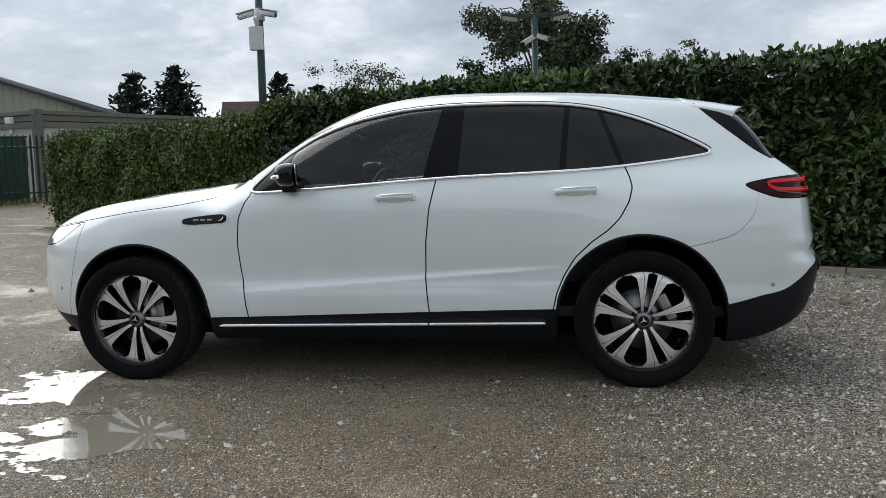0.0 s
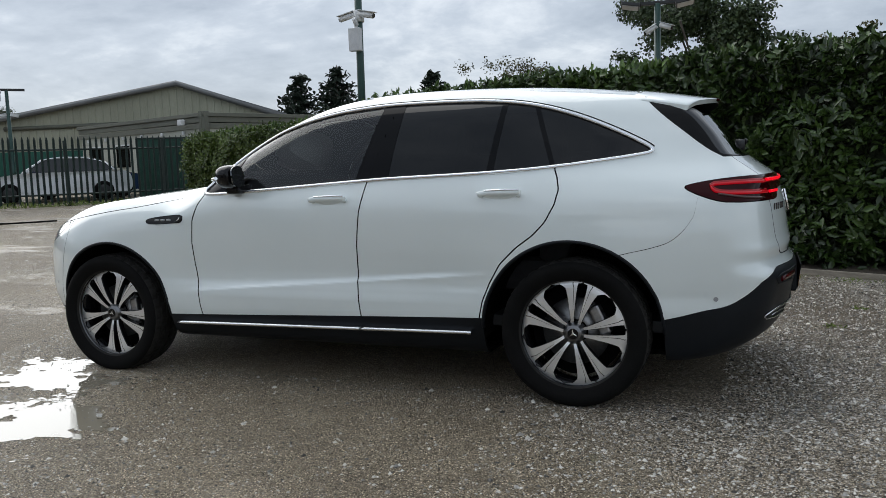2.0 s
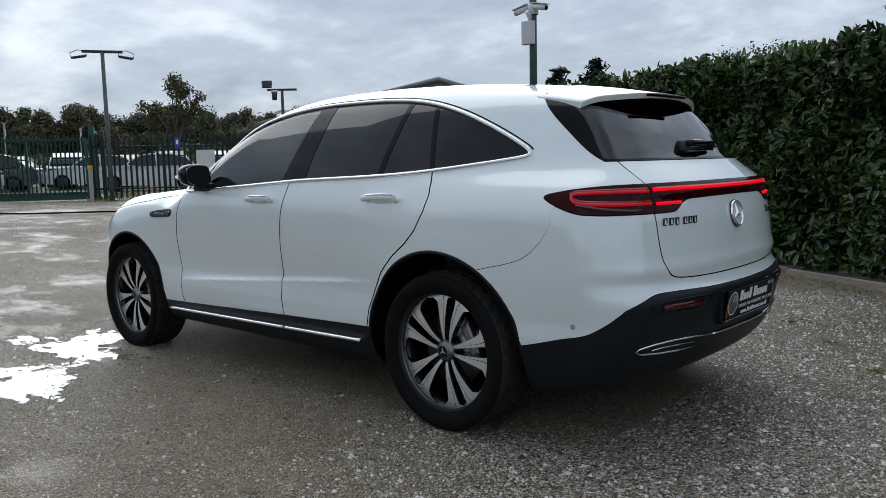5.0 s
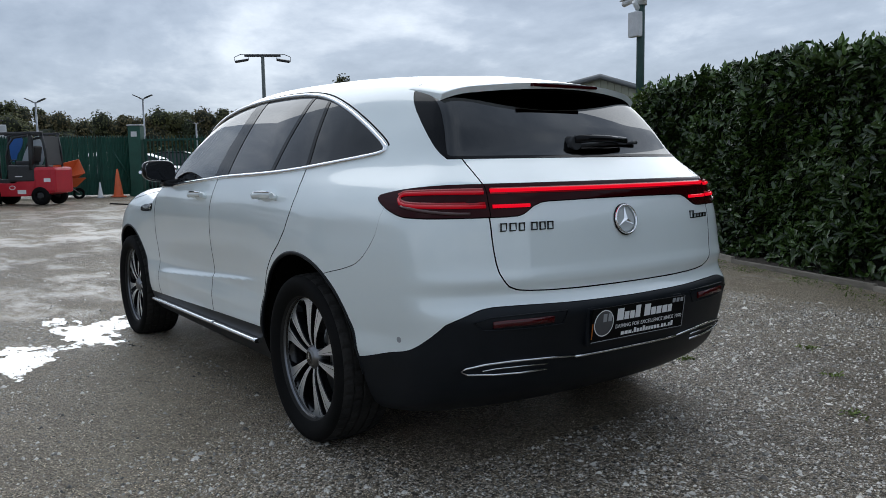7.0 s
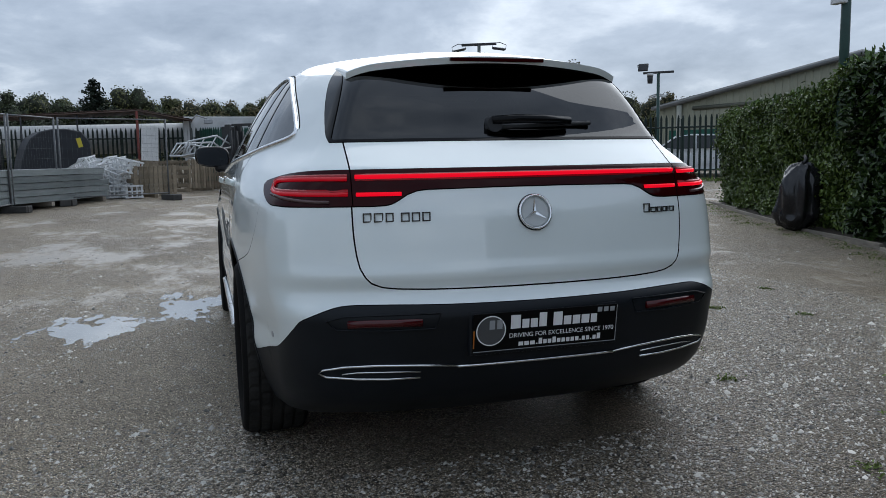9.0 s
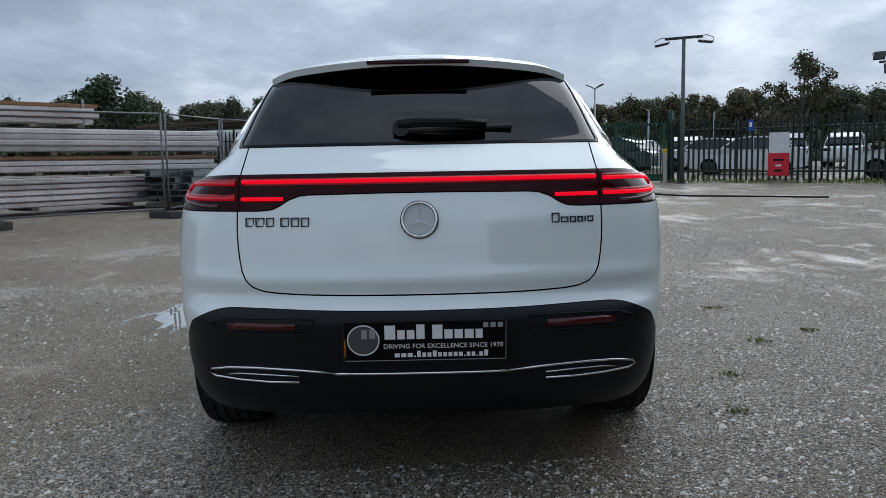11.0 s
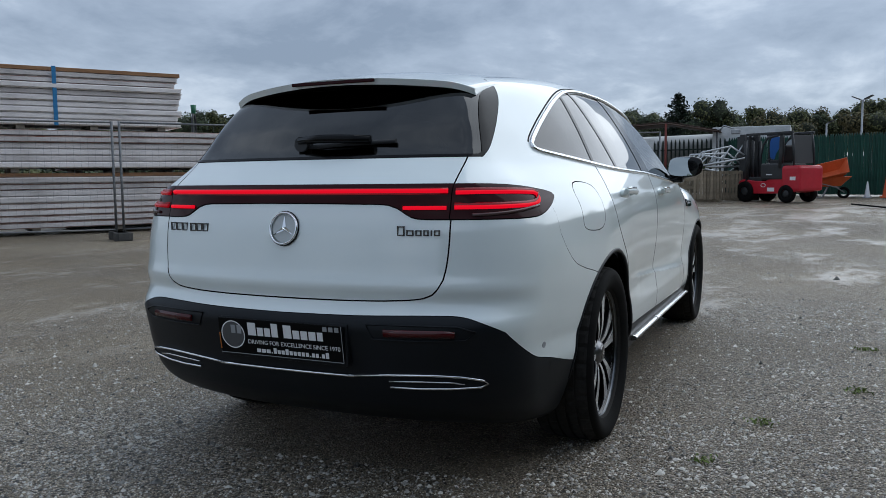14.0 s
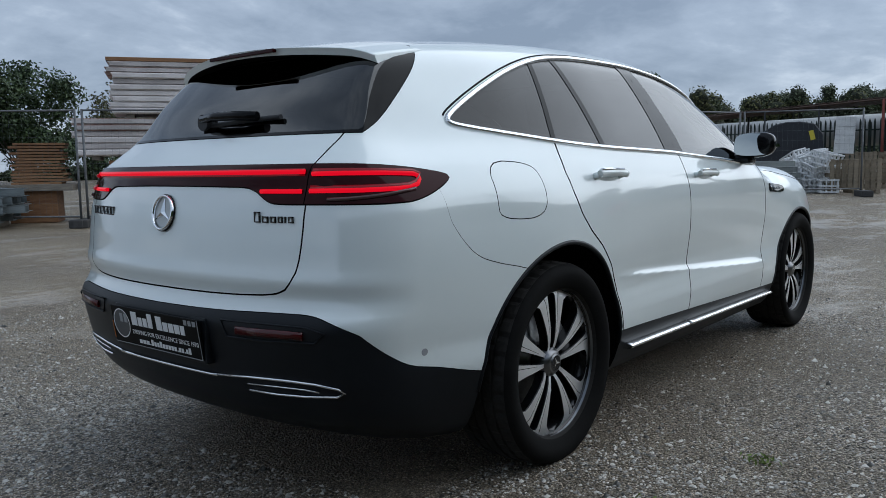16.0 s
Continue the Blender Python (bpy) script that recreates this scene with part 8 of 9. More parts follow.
shed = thing("industrial_shed", "long grey-green clad industrial shed with a shallow gable roof", "building")
L, A, R = Vector((-34.1, 23.3, 3.55)), Vector((-24.6, 27.9, 5.45)), Vector((-20.1, 30.08, 3.75))
back = Vector((-0.436, 0.9, 0)) * 26
part("gable_wall", ribbed_wall((L.x, L.y), (R.x, R.y), lambda u: float(np.interp(u, [0, 0.678, 1], [3.5, 5.4, 3.7]))), CLAD, shed, "ribbed grey-green cladding")
part("side_wall", ribbed_wall(((L + back).x, (L + back).y), (L.x, L.y), lambda u: 3.5), CLAD, shed)
part("side_wall", ribbed_wall((R.x, R.y), ((R + back).x, (R + back).y), lambda u: 3.5), CLAD, shed)
for p, q in ((L, A), (A, R)):
    o = (L - R).normalized() * 0.25
    p2, q2 = (p + o, q) if p is L else (p, q - o)
    f = -back.normalized() * 0.35
    bm = bmesh.new()
    top = [bm.verts.new(v + Vector((0, 0, 0.12))) for v in (p2 + f, q2 + f, q2 + back, p2 + back)]
    low = [bm.verts.new(v - Vector((0, 0, 0.06))) for v in (p2 + f, q2 + f, q2 + back, p2 + back)]
    bm.faces.new(top)
    bm.faces.new(low[::-1])
    for k in range(4):
        bm.faces.new((top[k - 1], low[k - 1], low[k], top[k]))
    bmesh.ops.recalc_face_normals(bm, faces=bm.faces)
    part("roof_slope", bm, ROOFING, shed, "grey sheet roof")
part("gable_flashing", sweep([L - back * 0.012 + Vector((0, 0, 0.02)), A - back * 0.012 + Vector((0, 0, 0.02)), R - back * 0.012 + Vector((0, 0, 0.02))], 0.14, 4), ROOFING, shed)
part("gutter", sweep([L + (A - L) * 0.2 - back * 0.004 + Vector((0, 0, -0.45)), L + (A - L) * 0.85 - back * 0.004 + Vector((0, 0, -1.55))], 0.10, 4), FASCIA, shed)
part("downpipe", rod(L + (A - L) * 0.13 - back * 0.006 + Vector((0, 0, -3.2)), L + (A - L) * 0.13 - back * 0.006 + Vector((0, 0, 0.0)), 0.16, n=8), CABIN_WALL, shed)
DOOR_GREEN = weathered("green_sheeted_door", (0.004, 0.060, 0.040), (0.010, 0.115, 0.076), 1.5, 30.0, (0.4, 0.6), bump=0.05)
gable_ang = math.degrees(math.atan2(R.y - L.y, R.x - L.x))
door_at = L + (R - L).normalized() * 3.45 - back * 0.006
part("roller_door", box(5.3, 0.1, 2.25, (0, 0, 1.225), 0.02), DOOR_GREEN, shed, "dark green roller door", pose(door_at.x, door_at.y, 0.0, 0, 0, gable_ang))

office = thing("flat_roofed_office", "low grey flat-roofed office with an olive fascia", "building")
C, CR, CL = (-16.9, 19.9), (-13.2, 28.5), (-26.5, 23.4)
for p, q in ((CL, C), (C, CR)):
    a, b = Vector((*p, 0)), Vector((*q, 0))
    d = b - a
    ang = math.degrees(math.atan2(d.y, d.x))
    part("wall", box(d.length, 0.2, 2.5, (d.length / 2, 0.12, 1.45), 0.01), CABIN_WALL, office, "", pose(a.x, a.y, 0.1, 0, 0, ang))
    for z in (2.72, 2.95, 3.13):
        part("fascia_board", box(d.length + 0.3, 0.14 if z < 3 else 0.2, 0.20 if z < 3.1 else 0.14, (d.length / 2, 0.02 if z < 3 else -0.02, z), 0.01), FASCIA, office, "olive fascia board", pose(a.x, a.y, 0.1, 0, 0, ang))
    nw = int(d.length / 2.1)
    for k in range(nw):
        w = part("window", box(1.1, 0.06, 0.9, ((k + 0.5) * d.length / nw, 0.0, 1.75), 0.01), GLOSS_BLACK, office, "dark window", pose(a.x, a.y, 0.1, 0, 0, ang))
        part("window_frame", box(1.2, 0.04, 0.06, ((k + 0.5) * d.length / nw, -0.01, 2.23), 0.004), WHITE_PLASTIC, w)
    for k in range(int(d.length / 1.6)):
        part("eave_light", box(0.12, 0.08, 0.14, (0.8 + 1.6 * k, -0.04, 2.52), 0.02), WHITE_PLASTIC, office, "small white wall light", pose(a.x, a.y, 0.1, 0, 0, ang))
part("corner_post", box(0.28, 0.28, 3.3, (C[0], C[1], 1.7), 0.02), FASCIA, office)
bm = bmesh.new()
vs = [bm.verts.new((x, y, 3.22)) for x, y in (CL, C, CR, (-22, 30.5))]
bm.faces.new(vs)
bmesh.ops.recalc_face_normals(bm, faces=bm.faces)
part("flat_roof", bm, ROOFING, office)
part("wall_floodlight", box(0.3, 0.16, 0.22, (0, 0, 0), 0.03), WHITE_PLASTIC, office, "white wall floodlight", pose(C[0] - 1.1, C[1] + 0.05, 2.98, 0, 0, 160))
house = thing("house", "low house with a brown tiled roof behind the hedge", "house", pose(-13.6, 38.0, 0.4, 0, 0, 15))
part("wall", box(7.5, 5.0, 2.8, (0, 0, 1.4), 0.02), CABIN_WALL, house)
part("roof", prism([(-3.0, 2.75), (3.0, 2.75), (1.6, 4.25), (-1.6, 4.25)], 8.2, "X"), BROWN_ROOF, house, "brown tiled roof")


# ---- parked cars ----
def parked_car(x, y, ang, paint, label, long=4.45, high=1.46):
    """A parked saloon or hatchback, 30 to 45 m off."""
    ob = thing("parked_car", label, "car", stand(x, y, ang), group="cars parked beyond the fence")
    k = long / 4.45
    hull = [(-2.2, 0.30), (-2.22, 0.62), (-2.05, 0.80), (-1.2, 0.93), (-0.95, 0.96), (1.75, 0.98), (2.1, 0.95), (2.2, 0.70), (2.2, 0.32), (1.85, 0.22), (-1.9, 0.22)]
    bm = prism(rounded([(u * k, v) for u, v in hull], 2), 1.74, "Y")
    for v in bm.verts:
        v.co.y *= 1 - 0.10 * max(0, (abs(v.co.x) - 1.6)) - 0.06 * max(0, v.co.z - 0.7)
    part("body", bm, paint, ob)
    glass = [(-1.02, 0.94), (-0.35, high - 0.08), (0.1, high - 0.01), (0.85, high - 0.03), (1.45, high - 0.22), (1.85, 0.97)]
    bm = prism(rounded([(u * k, v) for u, v in glass], 1), 1.52, "Y")
    for v in bm.verts:
        v.co.y *= 1 - 0.22 * max(0, (v.co.z - 0.95) / 0.5)
    part("glasshouse", bm, GLASS_DARK_SOLID, ob, "dark windows")
    roof_l = [(-0.42, high - 0.11), (-0.3, high - 0.05), (0.1, high + 0.01), (0.85, high - 0.01), (1.45, high - 0.19), (1.5, high - 0.24), (0.85, high - 0.07), (0.1, high - 0.05)]
    bm = prism([(u * k, v) for u, v in roof_l], 1.24, "Y", 0.02)
    part("roof", bm, paint, ob)
    for s in (-1, 1):
        for px_, tilt_ in (((-0.98, 0.95), (-0.38, high - 0.08)), ((0.28, 0.97), (0.25, high - 0.03)), ((1.72, 0.97), (1.42, high - 0.2))):
            a, b = px_, tilt_
            part("window_pillar", rod((a[0] * k, s * 0.755, a[1]), (b[0] * k, s * 0.64, b[1]), 0.03, n=5), paint, ob)
        for wx in (-1.35, 1.32):
            w = part("wheel", lathe([(0.2, -0.09), (0.29, -0.1), (0.32, -0.06), (0.32, 0.06), (0.29, 0.1), (0.2, 0.09)], 22), RUBBER, ob, "", pose(wx * k, s * 0.80, 0.32))
            part("rim", lathe([(0.0, -0.085), (0.08, -0.08), (0.205, -0.092), (0.205, 0.09), (0.0, 0.085)], 18), DARK_STEEL, w)
        part("headlight", box(0.16, 0.34, 0.13, (-2.06 * k, s * 0.56, 0.72), 0.03), HEADLAMP, ob)
        part("tail_light", box(0.12, 0.30, 0.14, (2.12 * k, s * 0.58, 0.80), 0.03), RED_REFLECT, ob)
        part("door_mirror", box(0.10, 0.16, 0.11, (-0.78 * k, s * 0.90, 1.0), 0.03), paint, ob)
    part("bumper", box(0.10, 1.5, 0.2, (-2.2 * k, 0, 0.40), 0.04), CABIN, ob)
    return ob


GLASS_DARK_SOLID = principled("dark_car_glass", (0.015, 0.018, 0.02), 0.05)
P_SILVER = principled("silver_paint", (0.66, 0.68, 0.70), 0.3, 0.0, Coat_Weight=1.0)
P_WHITE = principled("white_paint", (0.60, 0.61, 0.62), 0.3, 0.0, Coat_Weight=1.0)
P_DARK = principled("dark_paint", (0.025, 0.027, 0.03), 0.25, 0.3, Coat_Weight=1.0)
cab = thing("utility_cabinet", "dark green ribbed steel cabinet behind the palisade fence", "cabinet", stand(-16.3, 15.7, 42))
part("body", box(1.62, 0.7, 1.95, (0.82, 0.4, 0.99), 0.02), FENCE_GREEN, cab)
for k in range(12):
    part("rib", box(0.05, 0.03, 1.86, (0.09 + 0.133 * k, 0.037, 0.99), 0.008), FENCE_GREEN, cab)
part("lid", box(1.70, 0.8, 0.05, (0.82, 0.4, 1.99), 0.012), FENCE_DARK, cab, "dark flat lid")
P_BLUE = principled("blue_paint", (0.015, 0.03, 0.09), 0.25, 0.3, Coat_Weight=1.0)
P_RED = principled("red_paint", (0.22, 0.02, 0.02), 0.25, 0.2, Coat_Weight=1.0)
parked_car(-19.65, 15.52, 50, P_SILVER, "silver saloon parked beyond the palisade fence", 4.65)
parked_car(-20.7, 17.7, 230, P_BLUE, "dark blue hatchback parked behind the silver saloon", 4.1)
parked_car(-26.5, 12.5, 60, P_WHITE, "white car parked beyond the fence")
row_cols = [(P_WHITE, "white"), (P_SILVER, "silver"), (P_DARK, "dark grey"), (P_SILVER, "silver"), (P_WHITE, "white"), (P_RED, "dark red"), (P_SILVER, "silver"), (P_WHITE, "white")]
for k, (mat, colour) in enumerate(row_cols):
    parked_car(-38.6 + 0.95 * k + random.uniform(-0.4, 0.4), 4.2 + 2.15 * k, -28 + random.uniform(-6, 6), mat, colour + " car parked in the far car park", random.uniform(4.1, 4.7), random.uniform(1.44, 1.62))
parked_car(-32.5, 8.2, 58, P_DARK, "dark grey estate car parked just beyond the gate", 4.7, 1.55)
parked_car(-31.0, 12.4, 56, P_WHITE, "white hatchback parked just beyond the gate", 4.2)
parked_car(-29.6, 5.8, 60, P_SILVER, "silver hatchback parked just beyond the gate", 4.2)

# ---- trees ----
BARK = weathered("grey_bark", (0.045, 0.038, 0.03), (0.13, 0.115, 0.095), 3.0, 25.0, (0.8, 0.95), bump=0.6, depth=0.02, stretch=(1, 1, 0.4))
LEAF_GREEN = leaf_mat("broadleaf_green", (0.018, 0.036, 0.012), (0.06, 0.095, 0.03), (0.5, 0.7))
LEAF_OLIVE = leaf_mat("autumn_olive_leaf", (0.035, 0.042, 0.014), (0.12, 0.11, 0.035), (0.5, 0.7))
LEAF_CONIFER = leaf_mat("dark_conifer_needles", (0.008, 0.018, 0.011), (0.025, 0.042, 0.024), (0.6, 0.8))


def broadleaf(x, y, h, spread, seed, mat, label, leaf=0.30, count=3600, bare=0.25, lean=0.0):
    r = np.random.default_rng(seed)
    ob = thing("tree", label, "tree", stand(x, y), group="")
    bm = bmesh.new()
    fork_z = h * bare
    rod((0, 0, -0.1), (0.1, 0, fork_z), 0.035 * h * 0.6, 0.024 * h * 0.6, 8, bm)
    clumps = []
    for k in range(9):
        a = k * 2.4 + r.uniform(-0.4, 0.4)
        reach = spread * r.uniform(0.35, 0.85)
        e = Vector((math.cos(a) * reach + lean, math.sin(a) * reach, fork_z + (h - fork_z) * r.uniform(0.25, 0.85)))
        s = Vector((0.1, 0, fork_z * r.uniform(0.75, 1.0)))
        midp = s.lerp(e, 0.55) + Vector((0, 0, 0.08 * h))
        sweep([s, midp, e], 0.009 * h * 0.6, 5, bm=bm)
        for j in range(4):
            clumps.append(e + Vector(r.normal(0, 0.24 * spread, 3)) * (1, 1, 0.8)[0])
    clumps.append(Vector((lean, 0, h * 0.93)))
    clumps.append(Vector((lean + 0.1 * spread, 0, h * 0.8)))
    part("trunk", bm, BARK, ob, "grey-brown trunk and limbs")
    cs, ns = [], []
    for _ in range(int(count * 2.0)):
        c = clumps[r.integers(len(clumps))]
        v = Vector(r.normal(0, 1, 3)).normalized()
        rad = spread * 0.30 * r.uniform(0.2, 1.05)
        p = c + Vector((v.x * rad, v.y * rad, v.z * rad * 0.75))
        p.z = min(max(p.z, fork_z * 0.8), h * 1.02)
        cs.append(p)
        ns.append(v + Vector((0, 0, 0.3)))
    part("crown", leaves_mesh("crown", np.array(cs), np.array(ns), leaf * 0.74, leaf * 0.46, seed=seed, spread=0.7), mat, ob, kind="stuff")
    return ob


def conifer(x, y, h, spread, seed, label):
    r = np.random.default_rng(seed)
    ob = thing("conifer", label, "tree", stand(x, y))
    part("trunk", rod((0, 0, -0.1), (0, 0, h), 0.03 * h * 0.6, 0.02, 8), BARK, ob)
    cs, ns = [], []
    limbs = bmesh.new()
    layers = int(h * 3.2)
    for k in range(layers):
        z = h * (0.06 + 0.93 * k / layers)
        reach = spread * (1 - k / layers) ** 0.6 * r.uniform(0.75, 1.15)
        for j in range(9):
            a = r.uniform(0, 2 * math.pi)
            rr = reach * r.uniform(0.7, 1.1)
            tip = Vector((rr * math.cos(a), rr * math.sin(a), z + rr * 0.12))
            rod((0, 0, z), tip, 0.02, 0.008, 4, limbs, False)
            n = max(3, int(rr / 0.16))
            for i in range(n):
                t = (i + 0.7) / n
                p = Vector((0, 0, z)).lerp(tip, t)
                for _ in range(2):
                    cs.append(p + Vector(r.normal(0, 0.06 + 0.05 * rr, 3)))
                    ns.append((r.normal(0, 0.4), r.normal(0, 0.4), 1.0))
    part("limbs", limbs, BARK, ob, kind="stuff")
    part("crown", leaves_mesh("crown", np.array(cs), np.array(ns), 0.42, 0.16, droop=0.4, seed=seed, spread=0.5), LEAF_CONIFER, ob, kind="stuff")
    return ob


conifer(-21.7, 34.6, 5.9, 2.3, 21, "dark bushy conifer behind the office")
conifer(-19.5, 34.9, 6.2, 2.4, 22, "dark bushy conifer behind the office")
conifer(-12.9, 32.6, 5.3, 1.9, 23, "dark young conifer behind the hedge")
conifer(-11.2, 33.4, 4.8, 1.5, 24, "small dark conifer behind the hedge")
broadleaf(-8.7, 31.6, 5.6, 1.9, 31, LEAF_OLIVE, "thin-crowned birch with sparse leaves", 0.16, 1500, 0.35)
broadleaf(-0.3, 34.9, 9.0, 3.3, 32, LEAF_GREEN, "large spreading broadleaf tree behind the hedge", 0.25, 12000, 0.22)
broadleaf(-3.9, 34.2, 5.8, 1.7, 33, LEAF_GREEN, "rounded broadleaf tree behind the hedge", 0.22, 2200, 0.2)
broadleaf(3.8, 35.2, 6.1, 1.9, 34, LEAF_GREEN, "dark broadleaf tree behind the hedge", 0.22, 2600, 0.2)
broadleaf(5.9, 35.0, 5.9, 1.6, 35, LEAF_OLIVE, "autumn-tinted tree behind the hedge", 0.18, 1500, 0.3)
broadleaf(-34.5, 18.2, 5.6, 1.5, 36, LEAF_OLIVE, "autumn-tinted tree beyond the car park", 0.2, 1800, 0.25)
broadleaf(-12.6, -35.5, 5.4, 3.2, 37, LEAF_GREEN, "broad dark tree behind the panel stacks", 0.22, 10500, 0.05)
broadleaf(-7.5, -37.5, 5.6, 3.4, 38, LEAF_GREEN, "broad dark tree behind the panel stacks", 0.22, 10500, 0.05)
broadleaf(-18.2, -37.0, 5.3, 2.4, 39, LEAF_OLIVE, "thin tree behind the panel stacks", 0.22, 2200, 0.2)
broadleaf(-36.8, -16.6, 5.2, 2.3, 40, LEAF_GREEN, "bushy tree behind the long panel stack", 0.26, 3800, 0.1)
broadleaf(-1.5, -36.0, 5.0, 3.0, 41, LEAF_GREEN, "broad dark tree behind the steel sections", 0.22, 9000, 0.05)
conifer(-79.7, -10.3, 8.8, 3.0, 42, "tall dark fir standing above the far woods")


def far_leaves(name, centres, normals, size, seed):
    """Small single leaf clumps for distant crowns."""
    r = np.random.default_rng(seed)
    n = len(centres)
    nor = normals + r.normal(0, 0.6, (n, 3))
    nor /= np.linalg.norm(nor, axis=1, keepdims=True)
    t = np.cross(nor, r.normal(0, 1, (n, 3)))
    t /= np.maximum(np.linalg.norm(t, axis=1, keepdims=True), 1e-6)
    s = np.cross(nor, t)
    k = (size * r.uniform(0.6, 1.3, n))[:, None]
    v = np.stack([centres - t * k * 0.5, centres + s * k * 0.34, centres + t * k * 0.5, centres - s * k * 0.34], axis=1).reshape(-1, 3)
    me = bpy.data.meshes.new(name)
    me.vertices.add(4 * n)
    me.vertices.foreach_set("co", v.ravel())
    me.loops.add(4 * n)
    me.loops.foreach_set("vertex_index", np.arange(4 * n, dtype=np.int32))
    me.polygons.add(n)
    me.polygons.foreach_set("loop_start", np.arange(0, 4 * n, 4, dtype=np.int32))
    me.update(calc_edges=True)
    return me


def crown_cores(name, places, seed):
    """Uneven rounded cores of the crowns, joined: places hold centre, radius and height."""
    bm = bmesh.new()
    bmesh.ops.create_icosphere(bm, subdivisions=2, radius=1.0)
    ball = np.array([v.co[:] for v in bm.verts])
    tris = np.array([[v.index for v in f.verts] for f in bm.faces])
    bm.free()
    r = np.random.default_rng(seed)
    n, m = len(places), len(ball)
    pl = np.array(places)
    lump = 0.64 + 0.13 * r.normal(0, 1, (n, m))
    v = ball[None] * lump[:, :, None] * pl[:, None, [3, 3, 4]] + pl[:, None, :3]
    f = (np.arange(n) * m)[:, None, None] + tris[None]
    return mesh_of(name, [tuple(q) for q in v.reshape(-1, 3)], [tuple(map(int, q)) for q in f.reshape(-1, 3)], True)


def woods(name, radius, a0, a1, low, high, count, seed, leaf, mats, label, each=110):
    """Far mixed woodland along a bearing, one object a leaf colour."""
    r = np.random.default_rng(seed)
    groups = [([], [], []) for _ in mats]
    for k in range(count):
        a = radians(a0 + (a1 - a0) * (k + r.uniform(0, 1)) / count)
        rad = radius * r.uniform(0.92, 1.12)
        c = Vector((rad * math.cos(a), rad * math.sin(a), 0))
        h = r.uniform(low, high) * (0.90 + 0.2 * noise.noise(Vector((a * 9, seed, 0))))
        w = r.uniform(1.5, 3.2) * radius / 88 + 0.5
        cs, ns, blobs = groups[r.integers(len(mats))]
        for j in range(7):
            u = r.uniform(0, 1)
            b = Vector((c.x + r.normal(0, 0.45) * w, c.y + r.normal(0, 0.45) * w, 0.3 + h * (0.10 + 0.74 * u)))
            rr = w * r.uniform(0.36, 0.62) * (1.15 - 0.45 * u)
            blobs.append((*b, rr, min(rr, h * 0.26)))
            for _ in range(each):
                v = Vector(r.normal(0, 1, 3)).normalized()
                q = r.uniform(0.60, 1.02)
                cs.append((b.x + v.x * rr * q, b.y + v.y * rr * q, b.z + v.z * min(rr, h * 0.26) * q * 1.05))
                ns.append((v.x, v.y, v.z + 0.3))
    for (cs, ns, blobs), mat in zip(groups, mats):
        if not cs:
            continue
        ob = new(name, far_leaves(name, np.array(cs), np.array(ns), leaf, seed))
        ob.data.materials.append(mat)
        tagged(ob, label, "woodland", kind="stuff")
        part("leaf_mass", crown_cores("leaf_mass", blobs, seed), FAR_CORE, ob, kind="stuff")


# Dark crown insides: the shade between the leaves is put into this colour.
FAR_CORE = weathered("shaded_crown_inside", (0.012, 0.016, 0.009), (0.045, 0.054, 0.028), 0.8, 6.0, (0.8, 1.0), bump=0.4, depth=0.3)
FAR_A = leaf_mat("far_dark_foliage", (0.036, 0.050, 0.024), (0.074, 0.096, 0.043), (0.7, 0.9))
FAR_B = leaf_mat("far_olive_foliage", (0.066, 0.074, 0.028), (0.135, 0.138, 0.050), (0.7, 0.9))
FAR_C = leaf_mat("far_brown_foliage", (0.082, 0.070, 0.030), (0.150, 0.124, 0.054), (0.7, 0.9))
woods("far_woods", 88, 138, 184, 7.6, 9.2, 125, 51, 0.25, [FAR_A, FAR_B, FAR_C, FAR_B], "far mixed autumn woodland beyond the car park", 330)
woods("far_woods", 86, 182, 236, 8.3, 9.8, 165, 52, 0.25, [FAR_A, FAR_B, FAR_A], "far dark woodland on rising ground", 270)
woods("low_scrub", 60, 150, 240, 1.6, 3.4, 110, 53, 0.32, [FAR_B, FAR_A], "low autumn scrub before the woods")
woods("near_scrub", 44, 222, 275, 0.9, 1.5, 46, 54, 0.22, [FAR_A], "dark scrub behind the panel stacks")

# ---- loose stones and tufts ----
STONE = weathered("loose_stone", (0.040, 0.037, 0.031), (0.68, 0.65, 0.585), 8.0, 90.0, (0.28, 0.6), bump=0.2, random_tint=0.75, island=True)


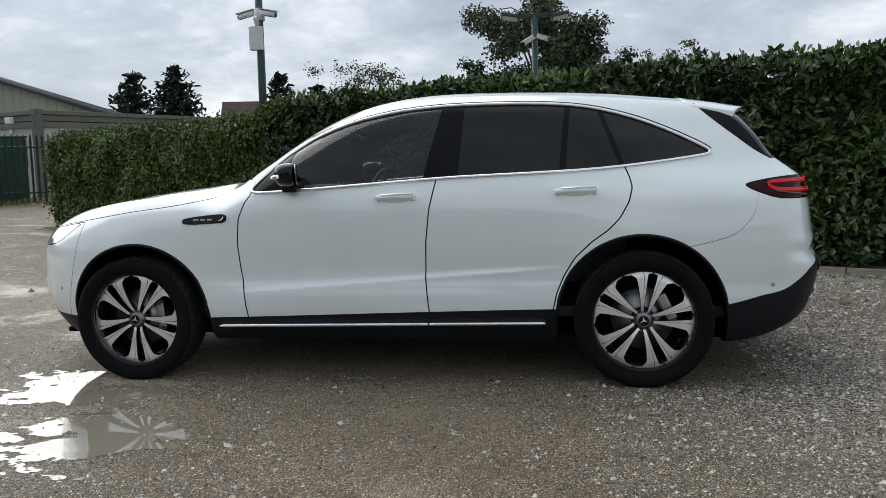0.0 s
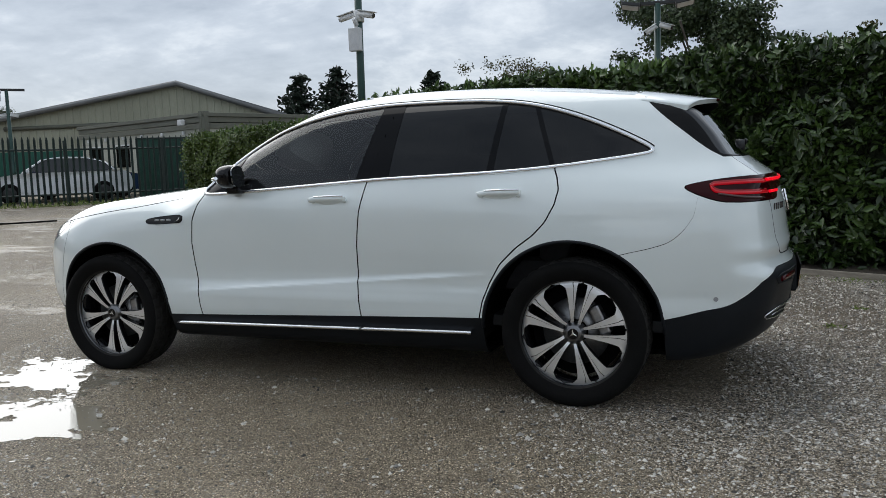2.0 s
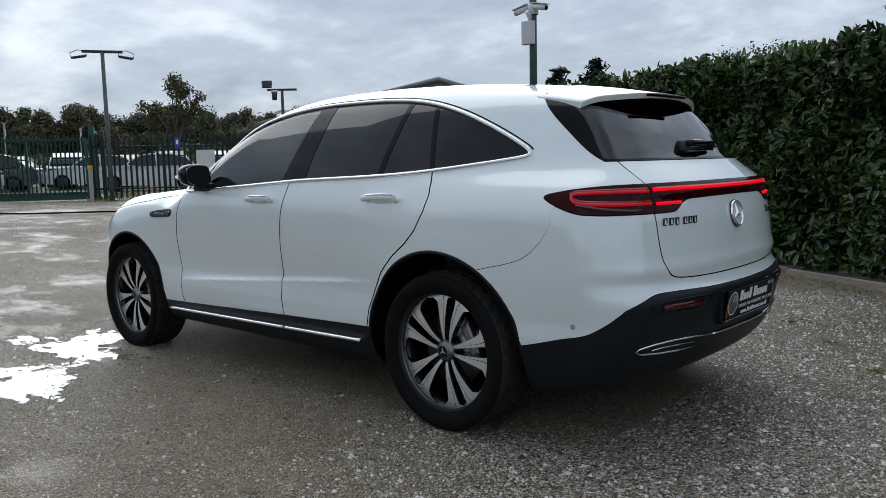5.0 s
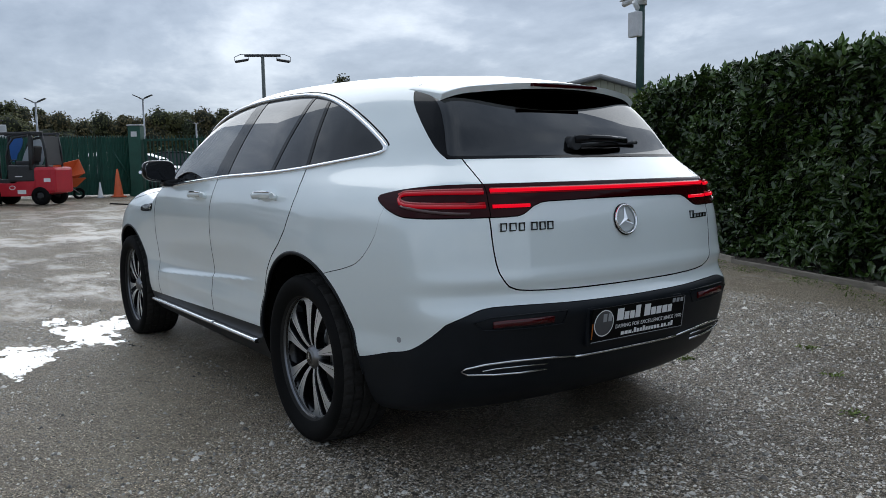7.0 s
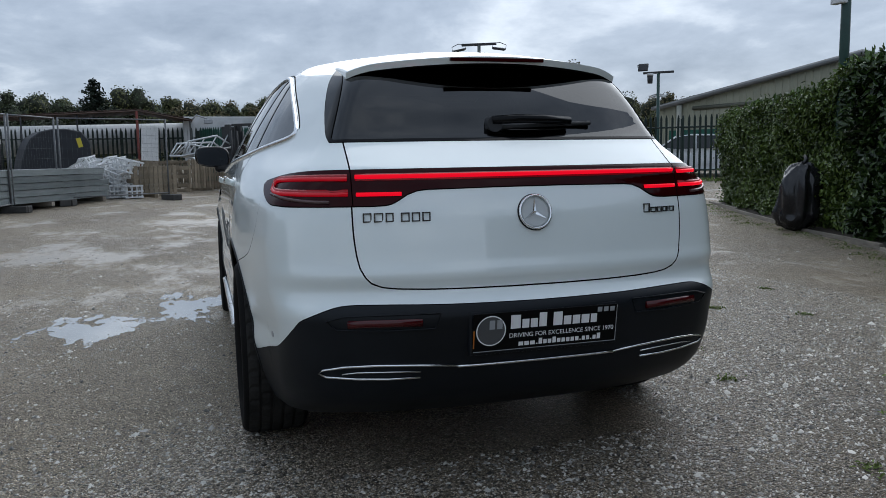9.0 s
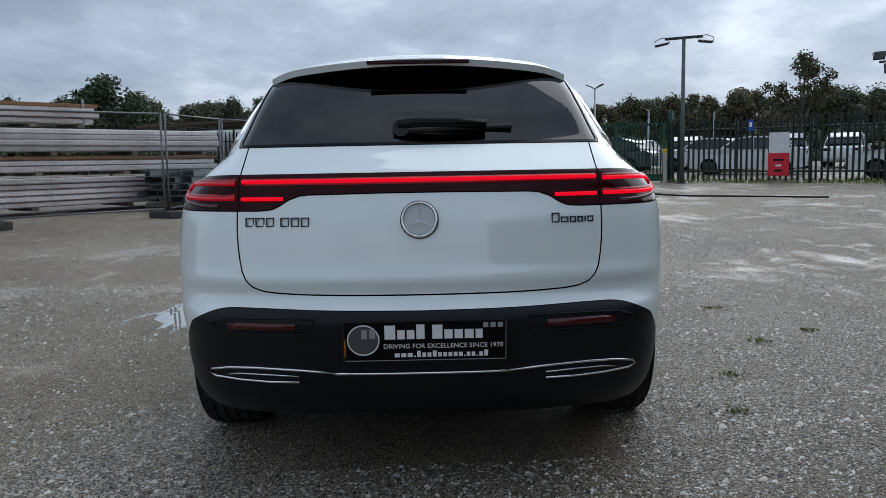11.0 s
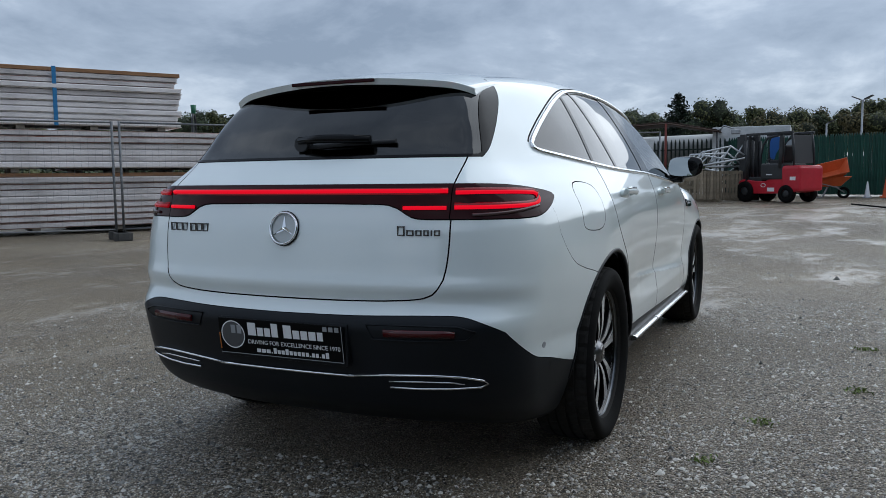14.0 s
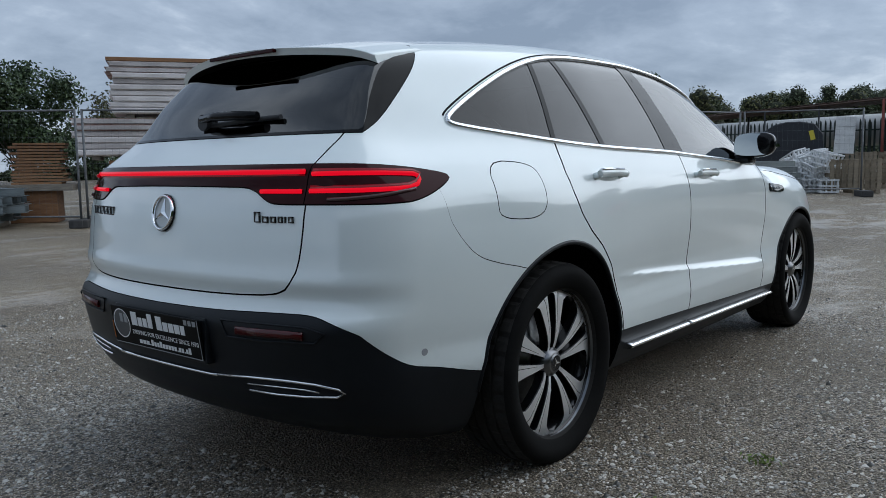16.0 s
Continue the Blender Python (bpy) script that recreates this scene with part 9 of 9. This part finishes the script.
def stones(name, count, seed, area, size, label):
    r = np.random.default_rng(seed)
    pts = []
    while len(pts) < count:
        x, y = r.uniform(area[0], area[1]), r.uniform(area[2], area[3])
        k = 0.5 + 0.5 * noise.noise(Vector((x * 0.7, y * 0.7, seed)))
        k *= 1.0 - 0.45 * math.exp(-((x - 2.7) / 1.1) ** 2 - ((y - 1.6) / 1.0) ** 2)
        k *= 1.0 - 0.65 * math.exp(-((x - 1.6) / 1.2) ** 2 - ((y + 2.1) / 0.8) ** 2)
        k *= 1.0 - 0.65 * math.exp(-((x - 0.1) / 1.3) ** 2 - ((y + 1.5) / 1.0) ** 2)
        if r.random() < 0.1 + 1.2 * k and not any(((x - px) / rx) ** 2 + ((y - py) / ry) ** 2 < 0.3 for px, py, rx, ry in PUDDLES) and not (abs(x) < 2.1 and abs(y) < 0.75):
            pts.append((x, y))
    n = len(pts)
    base = np.array([(1, 0, 0), (0.25, 1, 0.1), (-0.9, 0.35, 0), (-0.5, -0.85, 0.05), (0.55, -0.8, 0), (0.1, 0.05, 0.62)])
    tri = np.array([(0, 1, 5), (1, 2, 5), (2, 3, 5), (3, 4, 5), (4, 0, 5)])
    s = size * np.exp(r.normal(0, 0.42, n))
    a = r.uniform(0, 6.28, n)
    sq = r.uniform(0.5, 1.0, n)
    bx = base[None, :, 0] * (1 + r.normal(0, 0.2, (n, 6)))
    by = base[None, :, 1] * sq[:, None] * (1 + r.normal(0, 0.2, (n, 6)))
    bz = base[None, :, 2] * r.uniform(0.8, 1.5, n)[:, None] * (1 + r.normal(0, 0.15, (n, 6)))
    x = s[:, None] * (bx * np.cos(a)[:, None] - by * np.sin(a)[:, None])
    y = s[:, None] * (bx * np.sin(a)[:, None] + by * np.cos(a)[:, None])
    gz = np.array([ground_z(p[0], p[1]) for p in pts])
    v = np.stack([x + np.array(pts)[:, 0:1], y + np.array(pts)[:, 1:2], s[:, None] * bz + gz[:, None] - 0.0015], axis=2).reshape(-1, 3)
    f = (np.arange(n) * 6)[:, None, None] + tri[None]
    f = f.reshape(-1, 3)
    me = bpy.data.meshes.new(name)
    me.vertices.add(len(v))
    me.vertices.foreach_set("co", v.ravel())
    me.loops.add(f.size)
    me.loops.foreach_set("vertex_index", f.ravel().astype(np.int32))
    me.polygons.add(len(f))
    me.polygons.foreach_set("loop_start", np.arange(0, f.size, 3, dtype=np.int32))
    me.update(calc_edges=True)
    ob = tagged(new(name, me), label, "gravel", kind="stuff")
    me.materials.append(STONE)


stones("gravel", 105000, 61, (-2.6, 4.6, -4.0, 3.6), 0.0047, "loose grey gravel on the yard")
stones("gravel", 9000, 62, (0.6, 5.0, -3.6, 3.4), 0.0060, "loose pale gravel behind the car")
stones("gravel", 72000, 65, (1.2, 4.6, -2.4, 3.4), 0.0046, "loose mixed gravel round the rear of the car")
stones("gravel", 9000, 63, (-7.0, -1.5, -5.0, 5.5), 0.0066, "loose gravel beyond the car")
stones("pebbles", 130, 64, (-0.5, 4.4, -3.6, 3.6), 0.011, "scattered larger stones")

GRASS = leaf_mat("small_weeds", (0.095, 0.140, 0.026), (0.24, 0.31, 0.075), (0.6, 0.8))
r = np.random.default_rng(71)
cs, ns = [], []
spots = [(1.66, 1.32), (1.10, 1.50), (0.45, 1.9), (0.2, 2.3), (2.72, 1.10), (2.95, 1.75), (2.35, 1.62), (1.95, 2.05), (3.15, 1.35), (-0.6, 2.0), (0.6, 2.7), (-0.4, 3.2)]
spots += [(p.x - 0.1 + r.normal(0, 0.12), p.y - 0.15 + r.normal(0, 0.12)) for p, d in along(KERB, 0.22)]
for k, (x, y) in enumerate(spots):
    n = 36 if k < 12 else 40
    w = 0.028 if k < 12 else 0.09
    for _ in range(n):
        px_, py_ = x + r.normal(0, w), y + r.normal(0, w)
        cs.append((px_, py_, ground_z(px_, py_) + 0.004 + 0.008 * r.random()))
        ns.append((r.normal(0, 0.6), r.normal(0, 0.6), 1.0))
weeds = tagged(new("weeds", leaves_mesh("weeds", np.array(cs), np.array(ns), 0.024, 0.009, droop=-1.2, seed=9)), "small green weeds and moss in the gravel", "weeds", kind="stuff")
weeds.data.materials.append(GRASS)
cs, ns = [], []
for p, d in along([GATE_B, FENCE_C, FENCE_D], 0.12):
    for _ in range(14):
        x, y = p.x + r.normal(0, 0.16), p.y + r.normal(0, 0.16)
        cs.append((x, y, float(lift(x, y)) + 0.10 * r.random() * (1 + 1.5 * max(0, noise.noise(Vector((x, y, 4)))))))
        ns.append((r.normal(0, 1), r.normal(0, 1), 0.2))
verge = tagged(new("verge_grass", leaves_mesh("verge_grass", np.array(cs), np.array(ns), 0.16, 0.025, droop=-1.5, seed=10)), "rough grass along the foot of the fence", "grass", kind="stuff")
verge.data.materials.append(GRASS)
